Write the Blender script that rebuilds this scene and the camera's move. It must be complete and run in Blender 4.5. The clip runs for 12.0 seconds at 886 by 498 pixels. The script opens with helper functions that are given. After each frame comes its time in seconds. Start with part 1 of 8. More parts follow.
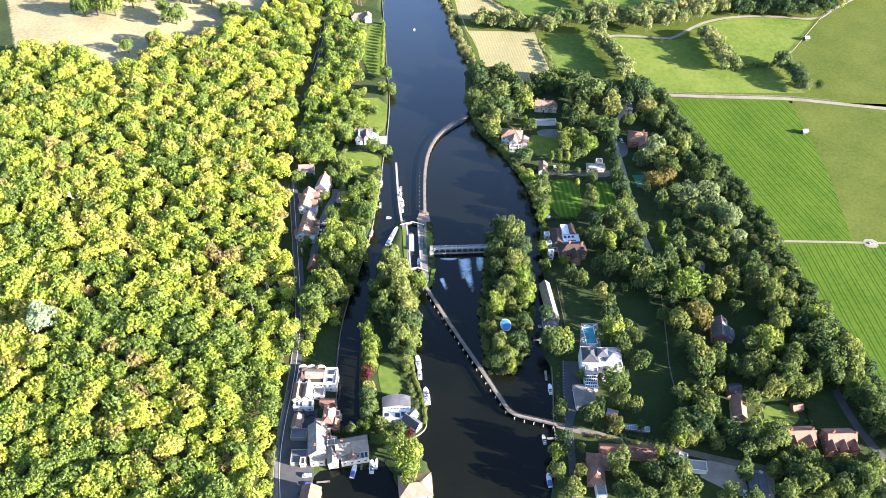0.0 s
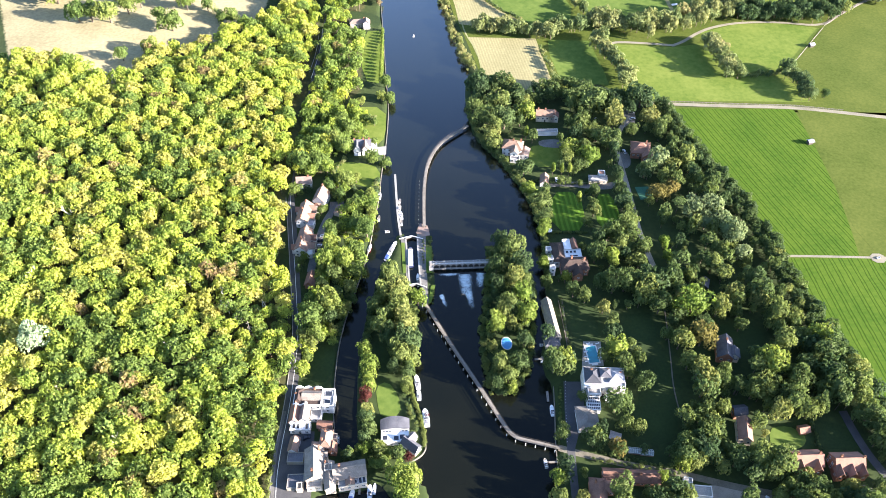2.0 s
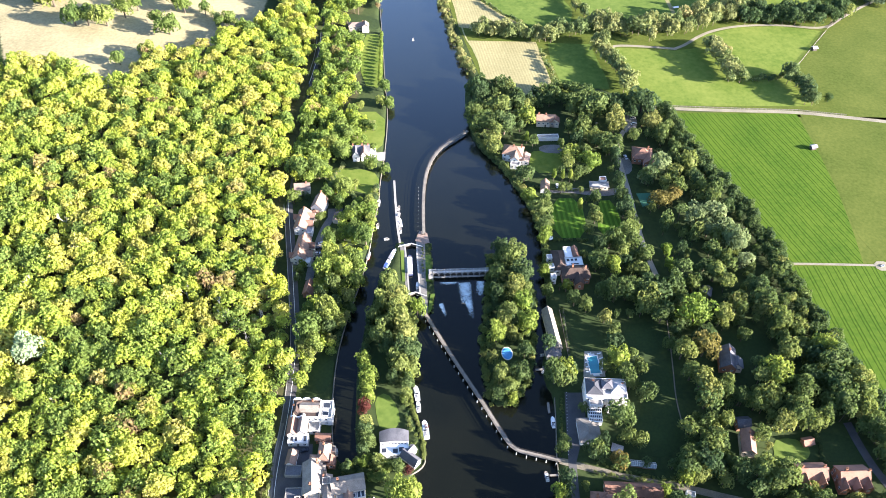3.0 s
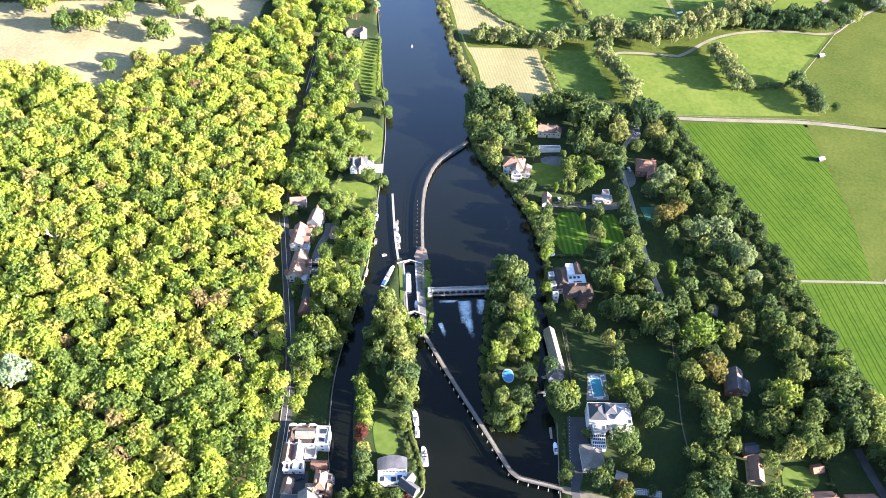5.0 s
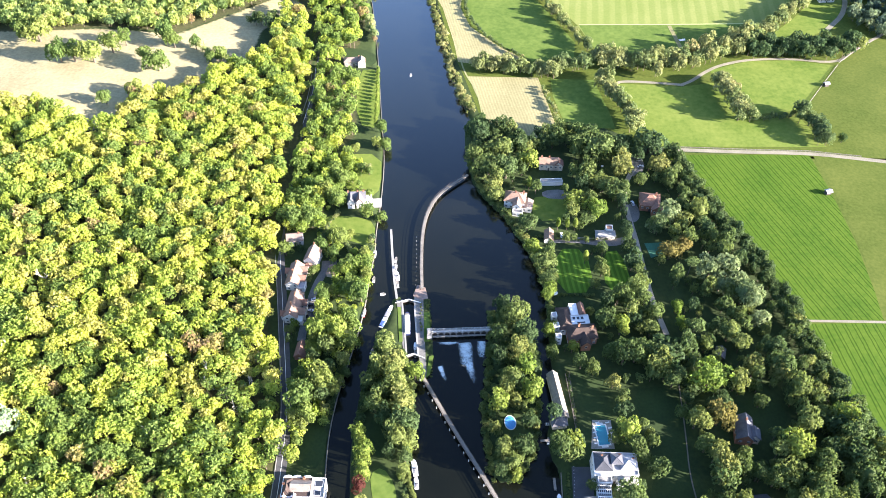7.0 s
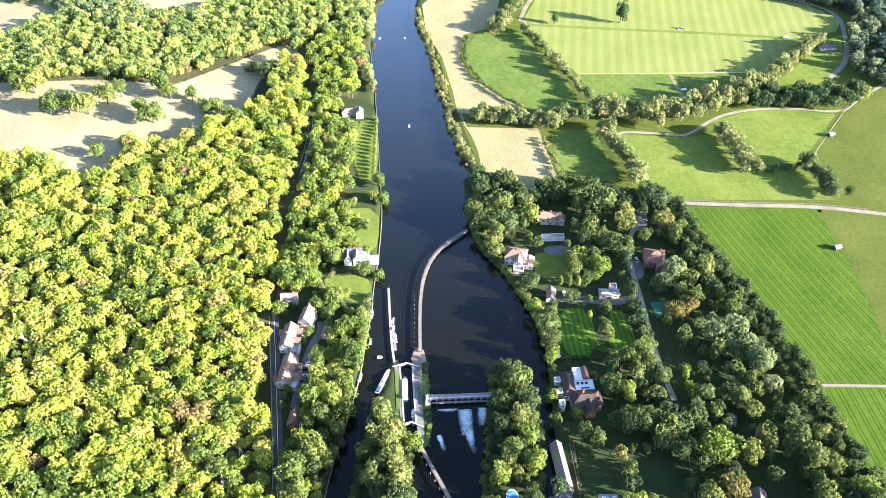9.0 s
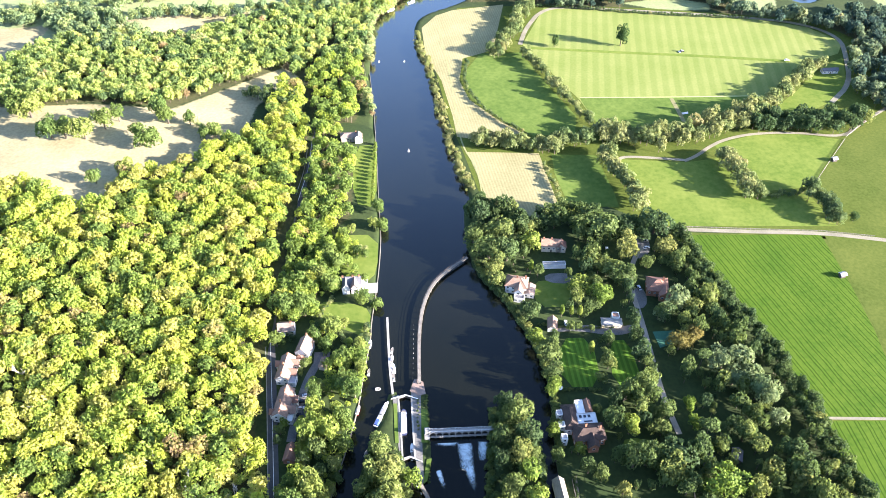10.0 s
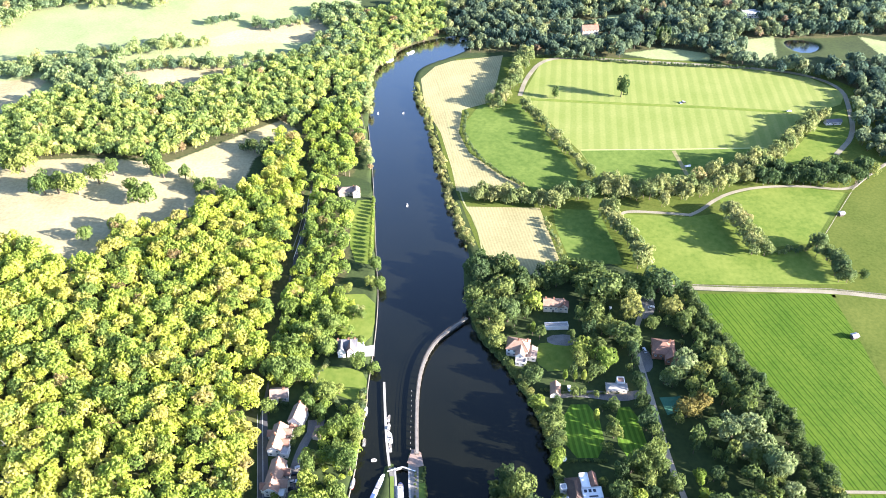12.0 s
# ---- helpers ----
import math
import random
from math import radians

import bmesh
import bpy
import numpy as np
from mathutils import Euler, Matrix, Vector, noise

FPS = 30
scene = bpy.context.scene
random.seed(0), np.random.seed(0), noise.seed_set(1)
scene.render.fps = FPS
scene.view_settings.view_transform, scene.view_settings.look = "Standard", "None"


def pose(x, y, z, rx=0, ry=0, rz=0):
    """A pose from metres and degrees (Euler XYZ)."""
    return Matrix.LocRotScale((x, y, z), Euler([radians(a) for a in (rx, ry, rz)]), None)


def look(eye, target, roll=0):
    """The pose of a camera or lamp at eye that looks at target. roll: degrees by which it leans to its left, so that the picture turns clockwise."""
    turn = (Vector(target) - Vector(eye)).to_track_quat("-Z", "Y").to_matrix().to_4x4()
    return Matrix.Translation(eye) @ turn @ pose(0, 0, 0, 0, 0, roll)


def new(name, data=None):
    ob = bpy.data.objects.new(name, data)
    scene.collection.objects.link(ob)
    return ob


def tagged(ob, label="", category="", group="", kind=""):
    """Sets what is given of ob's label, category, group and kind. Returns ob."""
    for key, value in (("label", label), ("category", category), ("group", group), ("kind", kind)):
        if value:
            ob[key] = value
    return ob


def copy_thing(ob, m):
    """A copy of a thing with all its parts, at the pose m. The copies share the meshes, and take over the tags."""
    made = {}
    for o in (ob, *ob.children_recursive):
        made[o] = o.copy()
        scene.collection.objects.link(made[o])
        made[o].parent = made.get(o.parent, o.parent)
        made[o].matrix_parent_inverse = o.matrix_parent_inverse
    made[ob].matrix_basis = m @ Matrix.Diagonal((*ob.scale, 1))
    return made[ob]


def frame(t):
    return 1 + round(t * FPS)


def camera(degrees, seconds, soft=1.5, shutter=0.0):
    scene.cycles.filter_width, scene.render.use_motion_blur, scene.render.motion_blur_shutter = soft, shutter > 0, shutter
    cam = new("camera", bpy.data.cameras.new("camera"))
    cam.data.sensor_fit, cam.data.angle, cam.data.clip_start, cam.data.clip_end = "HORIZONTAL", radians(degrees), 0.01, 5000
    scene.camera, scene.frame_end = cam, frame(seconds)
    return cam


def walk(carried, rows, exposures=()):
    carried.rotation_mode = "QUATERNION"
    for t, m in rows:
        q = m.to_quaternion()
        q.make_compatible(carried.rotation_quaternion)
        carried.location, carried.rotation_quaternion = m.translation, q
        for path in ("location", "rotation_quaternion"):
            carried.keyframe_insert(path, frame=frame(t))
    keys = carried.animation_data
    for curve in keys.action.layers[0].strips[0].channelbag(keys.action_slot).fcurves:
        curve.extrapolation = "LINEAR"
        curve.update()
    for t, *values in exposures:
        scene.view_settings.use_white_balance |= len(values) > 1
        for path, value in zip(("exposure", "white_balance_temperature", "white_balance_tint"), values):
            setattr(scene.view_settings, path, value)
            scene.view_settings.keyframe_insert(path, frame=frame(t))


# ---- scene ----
cam = camera(61.20, 12.0, soft=0.75)
# seconds, east, north, up, yaw, pitch, roll
ROWS = [
    (0, -0.00, -0.00, 319.86, -0.00, -47.18, 0.17),
    (0.5, 0.22, 3.28, 320.52, 0.01, -47.30, 0.17),
    (1, 0.25, 6.45, 321.04, 0.00, -47.37, 0.14),
    (1.5, 0.27, 9.82, 321.48, 0.02, -47.45, 0.14),
    (2, 0.26, 13.51, 321.76, 0.02, -47.52, 0.14),
    (2.5, 0.23, 17.12, 321.99, -0.01, -47.60, 0.14),
    (3, 0.24, 20.90, 322.26, -0.02, -47.69, 0.14),
    (5, 0.11, 37.17, 323.35, -0.11, -48.14, 0.22),
    (5.5, 0.11, 41.43, 323.56, -0.11, -48.25, 0.21),
    (6, 0.23, 45.87, 324.06, -0.10, -48.23, 0.17),
    (6.5, 0.35, 50.48, 324.78, -0.10, -47.79, 0.11),
    (7, 0.44, 55.21, 325.49, -0.07, -47.20, 0.05),
    (9, 1.52, 74.90, 327.13, 0.01, -44.72, -0.13),
    (9.5, 1.70, 79.85, 327.48, 0.01, -44.10, -0.12),
    (10, 1.91, 84.56, 327.87, 0.03, -43.51, -0.18),
    (10.5, 2.24, 89.11, 328.30, 0.05, -42.96, -0.19),
    (11, 2.66, 93.70, 328.86, 0.10, -42.38, -0.25),
    (11.5, 3.07, 98.36, 329.43, 0.13, -41.65, -0.29),
    (12, 3.44, 103.02, 329.93, 0.15, -40.69, -0.35),
]
walk(cam, [(t, pose(x, y, z, 90 + pitch, 0, yaw) @ pose(0, 0, 0, 0, 0, roll)) for t, x, y, z, yaw, pitch, roll in ROWS],
     exposures=[(0.0, 2.88, 6350, 19), (12.0, 3.08, 6200, 20)])

# ---- world and light ----
SUN_ELEV, SUN_AZ = 17.0, 107.0   # degrees above the horizon; clockwise from north (+y)
world = bpy.data.worlds.new("sky")
scene.world = world
world.use_nodes = True
wn = world.node_tree.nodes
sky = wn.new("ShaderNodeTexSky")
sky.sky_type = "NISHITA"
sky.sun_disc = False
sky.ozone_density, sky.dust_density = 3.0, 1.0
sky.sun_elevation, sky.sun_rotation = radians(SUN_ELEV), radians(SUN_AZ)
wn["Background"].inputs["Strength"].default_value = 0.084
world.node_tree.links.new(sky.outputs["Color"], wn["Background"].inputs["Color"])
sun = new("sun", bpy.data.lights.new("sun", "SUN"))
sun.data.energy, sun.data.angle, sun.data.color = 5.0, radians(0.6), (1.0, 0.93, 0.81)
s_dir = Vector((math.sin(radians(SUN_AZ)) * math.cos(radians(SUN_ELEV)), math.cos(radians(SUN_AZ)) * math.cos(radians(SUN_ELEV)), math.sin(radians(SUN_ELEV))))
sun.matrix_world = look(s_dir * 500, (0, 0, 0))

# ---- materials ----


def mat(name, rough=0.8, metallic=0.0, spec=0.3):
    m = bpy.data.materials.new(name)
    m.use_nodes = True
    b = m.node_tree.nodes["Principled BSDF"]
    b.inputs["Roughness"].default_value = rough
    b.inputs["Metallic"].default_value = metallic
    b.inputs["Specular IOR Level"].default_value = spec
    return m, m.node_tree.nodes, m.node_tree.links, b


def ramp(nodes, stops):
    r = nodes.new("ShaderNodeValToRGB")
    els = r.color_ramp.elements
    els[0].position, els[0].color = stops[0][0], (*stops[0][1], 1)
    els[1].position, els[1].color = stops[-1][0], (*stops[-1][1], 1)
    for p, c in stops[1:-1]:
        e = els.new(p)
        e.color = (*c, 1)
    return r


def noisy(name, dark, light, scale=0.05, fine=0.8, rough=0.85, bump=0.3, spec=0.25, obj_random=0.0, metallic=0.0):
    """A surface whose colour wanders between two tones at a broad and a fine scale."""
    m, n, l, b = mat(name, rough, metallic, spec)
    co = n.new("ShaderNodeTexCoord")
    a = n.new("ShaderNodeTexNoise")
    a.inputs["Scale"].default_value, a.inputs["Detail"].default_value = scale, 5
    f = n.new("ShaderNodeTexNoise")
    f.inputs["Scale"].default_value, f.inputs["Detail"].default_value = fine, 6
    geo = n.new("ShaderNodeNewGeometry")
    for t in (a, f):
        l.new(geo.outputs["Position"], t.inputs["Vector"])
    mix = n.new("ShaderNodeMath")
    mix.operation = "ADD"
    l.new(a.outputs["Fac"], mix.inputs[0])
    l.new(f.outputs["Fac"], mix.inputs[1])
    half = n.new("ShaderNodeMath")
    half.operation = "MULTIPLY_ADD"
    half.inputs[1].default_value, half.inputs[2].default_value = 0.5, 0.0
    l.new(mix.outputs[0], half.inputs[0])
    src = half
    if obj_random:
        info = n.new("ShaderNodeObjectInfo")
        sh = n.new("ShaderNodeMath")
        sh.operation = "MULTIPLY_ADD"
        sh.inputs[1].default_value = obj_random
        l.new(info.outputs["Random"], sh.inputs[0])
        l.new(half.outputs[0], sh.inputs[2])
        sub = n.new("ShaderNodeMath")
        sub.operation = "SUBTRACT"
        sub.inputs[1].default_value = obj_random / 2
        l.new(sh.outputs[0], sub.inputs[0])
        src = sub
    r = ramp(n, [(0.34, dark), (0.66, light)])
    l.new(src.outputs[0], r.inputs["Fac"])
    l.new(r.outputs["Color"], b.inputs["Base Color"])
    if bump:
        bp = n.new("ShaderNodeBump")
        bp.inputs["Strength"].default_value, bp.inputs["Distance"].default_value = bump, 0.1
        l.new(f.outputs["Fac"], bp.inputs["Height"])
        l.new(bp.outputs["Normal"], b.inputs["Normal"])
    return m


def striped(name, dark, light, stripe_a, stripe_b, angle, period, soft=0.5, amount=1.0, scale=0.03, fine=0.6, duty=0.5, bump=0.4, twin=False):
    """Mown or drilled ground: noise colour with straight parallel bands across the direction angle (degrees)."""
    m = noisy(name, dark, light, scale, fine, 0.95, bump, 0.06)
    n, l = m.node_tree.nodes, m.node_tree.links
    b = n["Principled BSDF"]
    base = b.inputs["Base Color"].links[0].from_socket
    geo = n.new("ShaderNodeNewGeometry")
    rot = n.new("ShaderNodeVectorRotate")
    rot.rotation_type = "Z_AXIS"
    rot.inputs["Angle"].default_value = radians(-angle)
    l.new(geo.outputs["Position"], rot.inputs["Vector"])
    wob = n.new("ShaderNodeTexNoise")
    wob.inputs["Scale"].default_value = 0.08
    l.new(rot.outputs[0], wob.inputs["Vector"])
    sep = n.new("ShaderNodeSeparateXYZ")
    l.new(rot.outputs[0], sep.inputs[0])
    ph = n.new("ShaderNodeMath")
    ph.operation = "MULTIPLY_ADD"
    ph.inputs[1].default_value = 1.0 / period
    wm = n.new("ShaderNodeMath")
    wm.operation = "MULTIPLY"
    wm.inputs[1].default_value = soft * 0.5
    l.new(wob.outputs["Fac"], wm.inputs[0])
    l.new(sep.outputs["Y"], ph.inputs[0])
    l.new(wm.outputs[0], ph.inputs[2])
    fr = n.new("ShaderNodeMath")
    fr.operation = "FRACT"
    l.new(ph.outputs[0], fr.inputs[0])
    e = 0.09 * min(1.0, 2 * min(duty, 1 - duty))
    r = ramp(n, [(0.0, stripe_a), (duty - e, stripe_a), (duty + e, stripe_b), (1 - e, stripe_b), (1.0, stripe_a)])
    if twin:
        r = ramp(n, [(0.0, stripe_b), (0.06, stripe_b), (0.09, stripe_a), (0.18, stripe_a), (0.21, stripe_b), (0.4, stripe_b), (0.43, stripe_a), (0.52, stripe_a), (0.55, stripe_b), (1.0, stripe_b)])
    l.new(fr.outputs[0], r.inputs["Fac"])
    mx = n.new("ShaderNodeMix")
    mx.data_type, mx.blend_type = "RGBA", "MULTIPLY"
    mx.inputs["Factor"].default_value = amount
    l.new(base, mx.inputs["A"])
    l.new(r.outputs["Color"], mx.inputs["B"])
    l.new(mx.outputs["Result"], b.inputs["Base Color"])
    return m


def foliage(name, stops, joined=False, trans=0.35):
    """Leaves: a tone for each tree out of the stops, lighter and darker leaf by leaf."""
    m, n, l, b = mat(name, 0.75, 0.0, 0.1)
    out = n["Material Output"]
    leaf = n.new("ShaderNodeAttribute")
    leaf.attribute_name = "leaf"
    if joined:
        tone = n.new("ShaderNodeAttribute")
        tone.attribute_name = "tint"
        tone_out = tone.outputs["Fac"]
    else:
        tone = n.new("ShaderNodeObjectInfo")
        tone_out = tone.outputs["Random"]
    r = ramp(n, stops)
    add = n.new("ShaderNodeMath")
    add.operation = "MULTIPLY_ADD"
    add.inputs[1].default_value = 0.16
    l.new(leaf.outputs["Fac"], add.inputs[0])
    l.new(tone_out, add.inputs[2])
    sub = n.new("ShaderNodeMath")
    sub.operation = "SUBTRACT"
    sub.inputs[1].default_value = 0.08
    l.new(add.outputs[0], sub.inputs[0])
    l.new(sub.outputs[0], r.inputs["Fac"])
    hsv = n.new("ShaderNodeHueSaturation")
    val = n.new("ShaderNodeMath")
    val.operation = "MULTIPLY_ADD"
    val.inputs[1].default_value, val.inputs[2].default_value = 0.52, 0.76
    l.new(leaf.outputs["Fac"], val.inputs[0])
    l.new(val.outputs[0], hsv.inputs["Value"])
    l.new(r.outputs["Color"], hsv.inputs["Color"])
    l.new(hsv.outputs["Color"], b.inputs["Base Color"])
    tr = n.new("ShaderNodeBsdfTranslucent")
    glow = n.new("ShaderNodeHueSaturation")
    glow.inputs["Value"].default_value, glow.inputs["Saturation"].default_value = 1.3, 1.08
    l.new(hsv.outputs["Color"], glow.inputs["Color"])
    l.new(glow.outputs["Color"], tr.inputs["Color"])
    ms = n.new("ShaderNodeMixShader")
    ms.inputs["Fac"].default_value = trans
    l.new(b.outputs[0], ms.inputs[1])
    l.new(tr.outputs[0], ms.inputs[2])
    l.new(ms.outputs[0], out.inputs["Surface"])
    return m


WOOD_TONES = [(0.0, (0.145, 0.205, 0.052)), (0.25, (0.24, 0.305, 0.06)), (0.55, (0.325, 0.375, 0.066)), (0.8, (0.385, 0.405, 0.08)), (0.92, (0.34, 0.31, 0.1)), (1.0, (0.21, 0.15, 0.08))]
TREE_TONES = [(0.0, (0.045, 0.076, 0.032)), (0.35, (0.082, 0.118, 0.038)), (0.7, (0.12, 0.154, 0.046)), (0.92, (0.152, 0.18, 0.052)), (1.0, (0.175, 0.182, 0.058))]
# Paler, bluer leaf tones carry the distance haze in their colour.
HAZED_FAR_TONES = [(0.0, (0.085, 0.135, 0.075)), (0.35, (0.17, 0.23, 0.1)), (0.7, (0.27, 0.32, 0.125)), (0.88, (0.31, 0.32, 0.13)), (0.94, (0.3, 0.24, 0.12)), (1.0, (0.17, 0.12, 0.07))]
M_WOOD = foliage("leaves_beech_wood", WOOD_TONES, True, 0.5)
M_FAR = foliage("leaves_far_wood_hazed", HAZED_FAR_TONES, True, 0.5)
# The bluish cast stands in for haze over the distant dark wood.
M_FARDARK = foliage("leaves_far_dark_wood_hazed", [(0.0, (0.05, 0.085, 0.065)), (0.35, (0.09, 0.13, 0.08)), (0.7, (0.15, 0.19, 0.1)), (0.88, (0.21, 0.24, 0.11)), (0.94, (0.22, 0.18, 0.11)), (1.0, (0.14, 0.1, 0.07))], True, 0.5)
# Beech wood tones with some haze mixed into the colour.
M_HILL = foliage("leaves_hill_wood_hazed", [(0.0, (0.11, 0.17, 0.07)), (0.3, (0.215, 0.285, 0.09)), (0.6, (0.325, 0.38, 0.11)), (0.85, (0.39, 0.415, 0.13)), (0.93, (0.36, 0.29, 0.14)), (1.0, (0.2, 0.14, 0.08))], True, 0.6)
M_BELT = foliage("leaves_hedgerow", TREE_TONES, True)
# Paler than the garden hedges: sun and haze on field belts put into tone.
M_FIELDBELT = foliage("leaves_field_belt", [(0.0, (0.055, 0.09, 0.04)), (0.35, (0.11, 0.15, 0.055)), (0.7, (0.17, 0.2, 0.075)), (0.9, (0.22, 0.23, 0.09)), (1.0, (0.24, 0.2, 0.09))], True)
M_REED = foliage("leaves_reeds", [(0.0, (0.11, 0.145, 0.045)), (0.5, (0.19, 0.21, 0.07)), (1.0, (0.27, 0.26, 0.11))], True)
M_TREE = foliage("leaves_green", TREE_TONES)
M_GOLD = foliage("leaves_golden", [(0.0, (0.115, 0.115, 0.035)), (1.0, (0.17, 0.135, 0.042))])
M_SILVER = foliage("leaves_silver", [(0.0, (0.125, 0.17, 0.072)), (1.0, (0.19, 0.23, 0.105))])
M_PALE = foliage("leaves_pale_silver", [(0.0, (0.2, 0.27, 0.15)), (1.0, (0.26, 0.33, 0.19))])
M_PURPLE = foliage("leaves_copper", [(0.0, (0.06, 0.02, 0.02)), (1.0, (0.1, 0.035, 0.025))])
M_LIGHT = foliage("leaves_light_green", [(0.0, (0.12, 0.175, 0.034)), (1.0, (0.19, 0.23, 0.05))])
M_MID = foliage("leaves_mid_green", [(0.0, (0.075, 0.12, 0.032)), (0.6, (0.125, 0.17, 0.042)), (1.0, (0.17, 0.2, 0.05))])
M_DARK = foliage("leaves_dark_green", [(0.0, (0.03, 0.06, 0.02)), (1.0, (0.06, 0.095, 0.028))])
M_BARK = noisy("bark", (0.05, 0.04, 0.03), (0.14, 0.11, 0.08), 0.5, 6, 0.9)

# Dark base tone: the gardens' tree shade is put into this grass colour.
M_SHADED_LAWN = noisy("lawn", (0.01392, 0.02668, 0.006032), (0.02436, 0.04408, 0.009048), 0.05, 0.7, 0.9, 0.3)


def terrain():
    """One sheet: rough grass, with woodland floor, dry parkland, far pasture and river bed where the land-use layers say so."""
    m, n, l, b = mat("terrain", 0.95, 0, 0.2)
    geo = n.new("ShaderNodeNewGeometry")
    big, fine = n.new("ShaderNodeTexNoise"), n.new("ShaderNodeTexNoise")
    big.inputs["Scale"].default_value, fine.inputs["Scale"].default_value = 0.03, 0.5
    big.inputs["Detail"].default_value = fine.inputs["Detail"].default_value = 6
    for t in (big, fine):
        l.new(geo.outputs["Position"], t.inputs["Vector"])
    av = n.new("ShaderNodeMath")
    av.operation = "ADD"
    l.new(big.outputs["Fac"], av.inputs[0])
    l.new(fine.outputs["Fac"], av.inputs[1])
    hf = n.new("ShaderNodeMath")
    hf.operation = "MULTIPLY"
    hf.inputs[1].default_value = 0.5
    l.new(av.outputs[0], hf.inputs[0])

    def tones(dark, light):
        r = ramp(n, [(0.34, dark), (0.66, light)])
        l.new(hf.outputs[0], r.inputs["Fac"])
        return r.outputs["Color"]

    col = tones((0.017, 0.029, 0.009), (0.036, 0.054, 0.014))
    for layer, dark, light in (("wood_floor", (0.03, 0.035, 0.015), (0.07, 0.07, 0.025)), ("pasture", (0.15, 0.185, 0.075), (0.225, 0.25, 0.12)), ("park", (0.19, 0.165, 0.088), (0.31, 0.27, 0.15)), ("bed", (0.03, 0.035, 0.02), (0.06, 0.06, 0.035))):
        at = n.new("ShaderNodeAttribute")
        at.attribute_name = layer
        wob = n.new("ShaderNodeMath")
        wob.operation = "MULTIPLY_ADD"
        wob.inputs[1].default_value = 0.25
        l.new(fine.outputs["Fac"], wob.inputs[0])
        l.new(at.outputs["Fac"], wob.inputs[2])
        edge = ramp(n, [(0.56, (0, 0, 0)), (0.69, (1, 1, 1))])
        l.new(wob.outputs[0], edge.inputs["Fac"])
        mx = n.new("ShaderNodeMix")
        mx.data_type = "RGBA"
        l.new(edge.outputs["Color"], mx.inputs["Factor"])
        l.new(col, mx.inputs["A"])
        l.new(tones(dark, light), mx.inputs["B"])
        col = mx.outputs["Result"]
    l.new(col, b.inputs["Base Color"])
    bp = n.new("ShaderNodeBump")
    bp.inputs["Strength"].default_value, bp.inputs["Distance"].default_value = 0.5, 0.1
    l.new(fine.outputs["Fac"], bp.inputs["Height"])
    l.new(bp.outputs["Normal"], b.inputs["Normal"])
    return m


M_TERRAIN = terrain()
M_MOWN = striped("mown_garden_lawn", (0.06, 0.12, 0.015), (0.08, 0.15, 0.018), (0.78, 0.78, 0.78), (1.2, 1.2, 1.15), 94, 3.0)
M_HAY = striped("hay_stubble", (0.185, 0.168, 0.088), (0.27, 0.245, 0.132), (0.88, 0.9, 0.84), (1.05, 1.04, 1.0), -80, 2.1, 0.9)
M_CROP = striped("drilled_grass_field", (0.03084, 0.06677, 0.006871), (0.05839, 0.09642, 0.01146), (0.55, 0.64, 0.5), (1.1, 1.1, 1.02), -85.8, 5.4, 0.5, 0.95, 0.04, 0.5, 0.22, 0.4, True)
M_CROP_NORTH = striped("drilled_north_field", (0.03084, 0.06677, 0.006871), (0.05839, 0.09642, 0.01146), (0.55, 0.64, 0.5), (1.1, 1.1, 1.02), -72.3, 5.4, 0.5, 0.95, 0.04, 0.5, 0.22, 0.4, True)
M_CRICKET = striped("striped_outfield", (0.1288, 0.1611, 0.04021), (0.1696, 0.1894, 0.0603), (0.9, 0.94, 0.87), (1.07, 1.05, 1.07), -98, 9.5, 0.2)
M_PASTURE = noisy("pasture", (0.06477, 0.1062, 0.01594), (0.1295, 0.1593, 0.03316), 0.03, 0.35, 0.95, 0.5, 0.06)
M_LUSH = noisy("lush_pasture", (0.05252, 0.09208, 0.01713), (0.1051, 0.1447, 0.03182), 0.03, 0.3, 0.95, 0.5, 0.06)
M_OLIVE = noisy("olive_pasture", (0.04155, 0.0639, 0.01018), (0.0831, 0.1001, 0.02035), 0.03, 0.55, 0.95, 0.5, 0.06)
M_ASPHALT = noisy("asphalt", (0.045, 0.045, 0.05), (0.08, 0.08, 0.08), 0.2, 3, 0.9)
M_GRAVEL = noisy("gravel_drive", (0.2, 0.17, 0.13), (0.34, 0.3, 0.24), 0.2, 3, 0.95)
M_LANE = noisy("earth_lane", (0.09, 0.082, 0.06), (0.17, 0.155, 0.115), 0.2, 2, 0.95)
M_PAVE = noisy("worn_pavement", (0.085, 0.083, 0.078), (0.17, 0.163, 0.15), 0.2, 2, 0.9)
M_TRACK = noisy("stony_track", (0.125, 0.116, 0.08), (0.225, 0.207, 0.15), 0.1, 1.5, 0.95)
M_CONCRETE = noisy("concrete", (0.16, 0.156, 0.146), (0.31, 0.298, 0.276), 0.2, 2, 0.9)
M_WHITE = noisy("white_render", (0.5, 0.485, 0.45), (0.68, 0.66, 0.63), 0.3, 3, 0.8, 0.1, obj_random=0.2)
M_CREAM = noisy("cream_render", (0.44, 0.37, 0.28), (0.6, 0.52, 0.41), 0.3, 3, 0.8, 0.1)
M_BRICK = noisy("brickwork", (0.2, 0.09, 0.055), (0.34, 0.17, 0.1), 0.5, 5, 0.9, 0.4)
M_TILE = noisy("clay_tiles", (0.13, 0.07, 0.05), (0.25, 0.135, 0.095), 0.3, 2.5, 0.85, 0.6, obj_random=0.3)
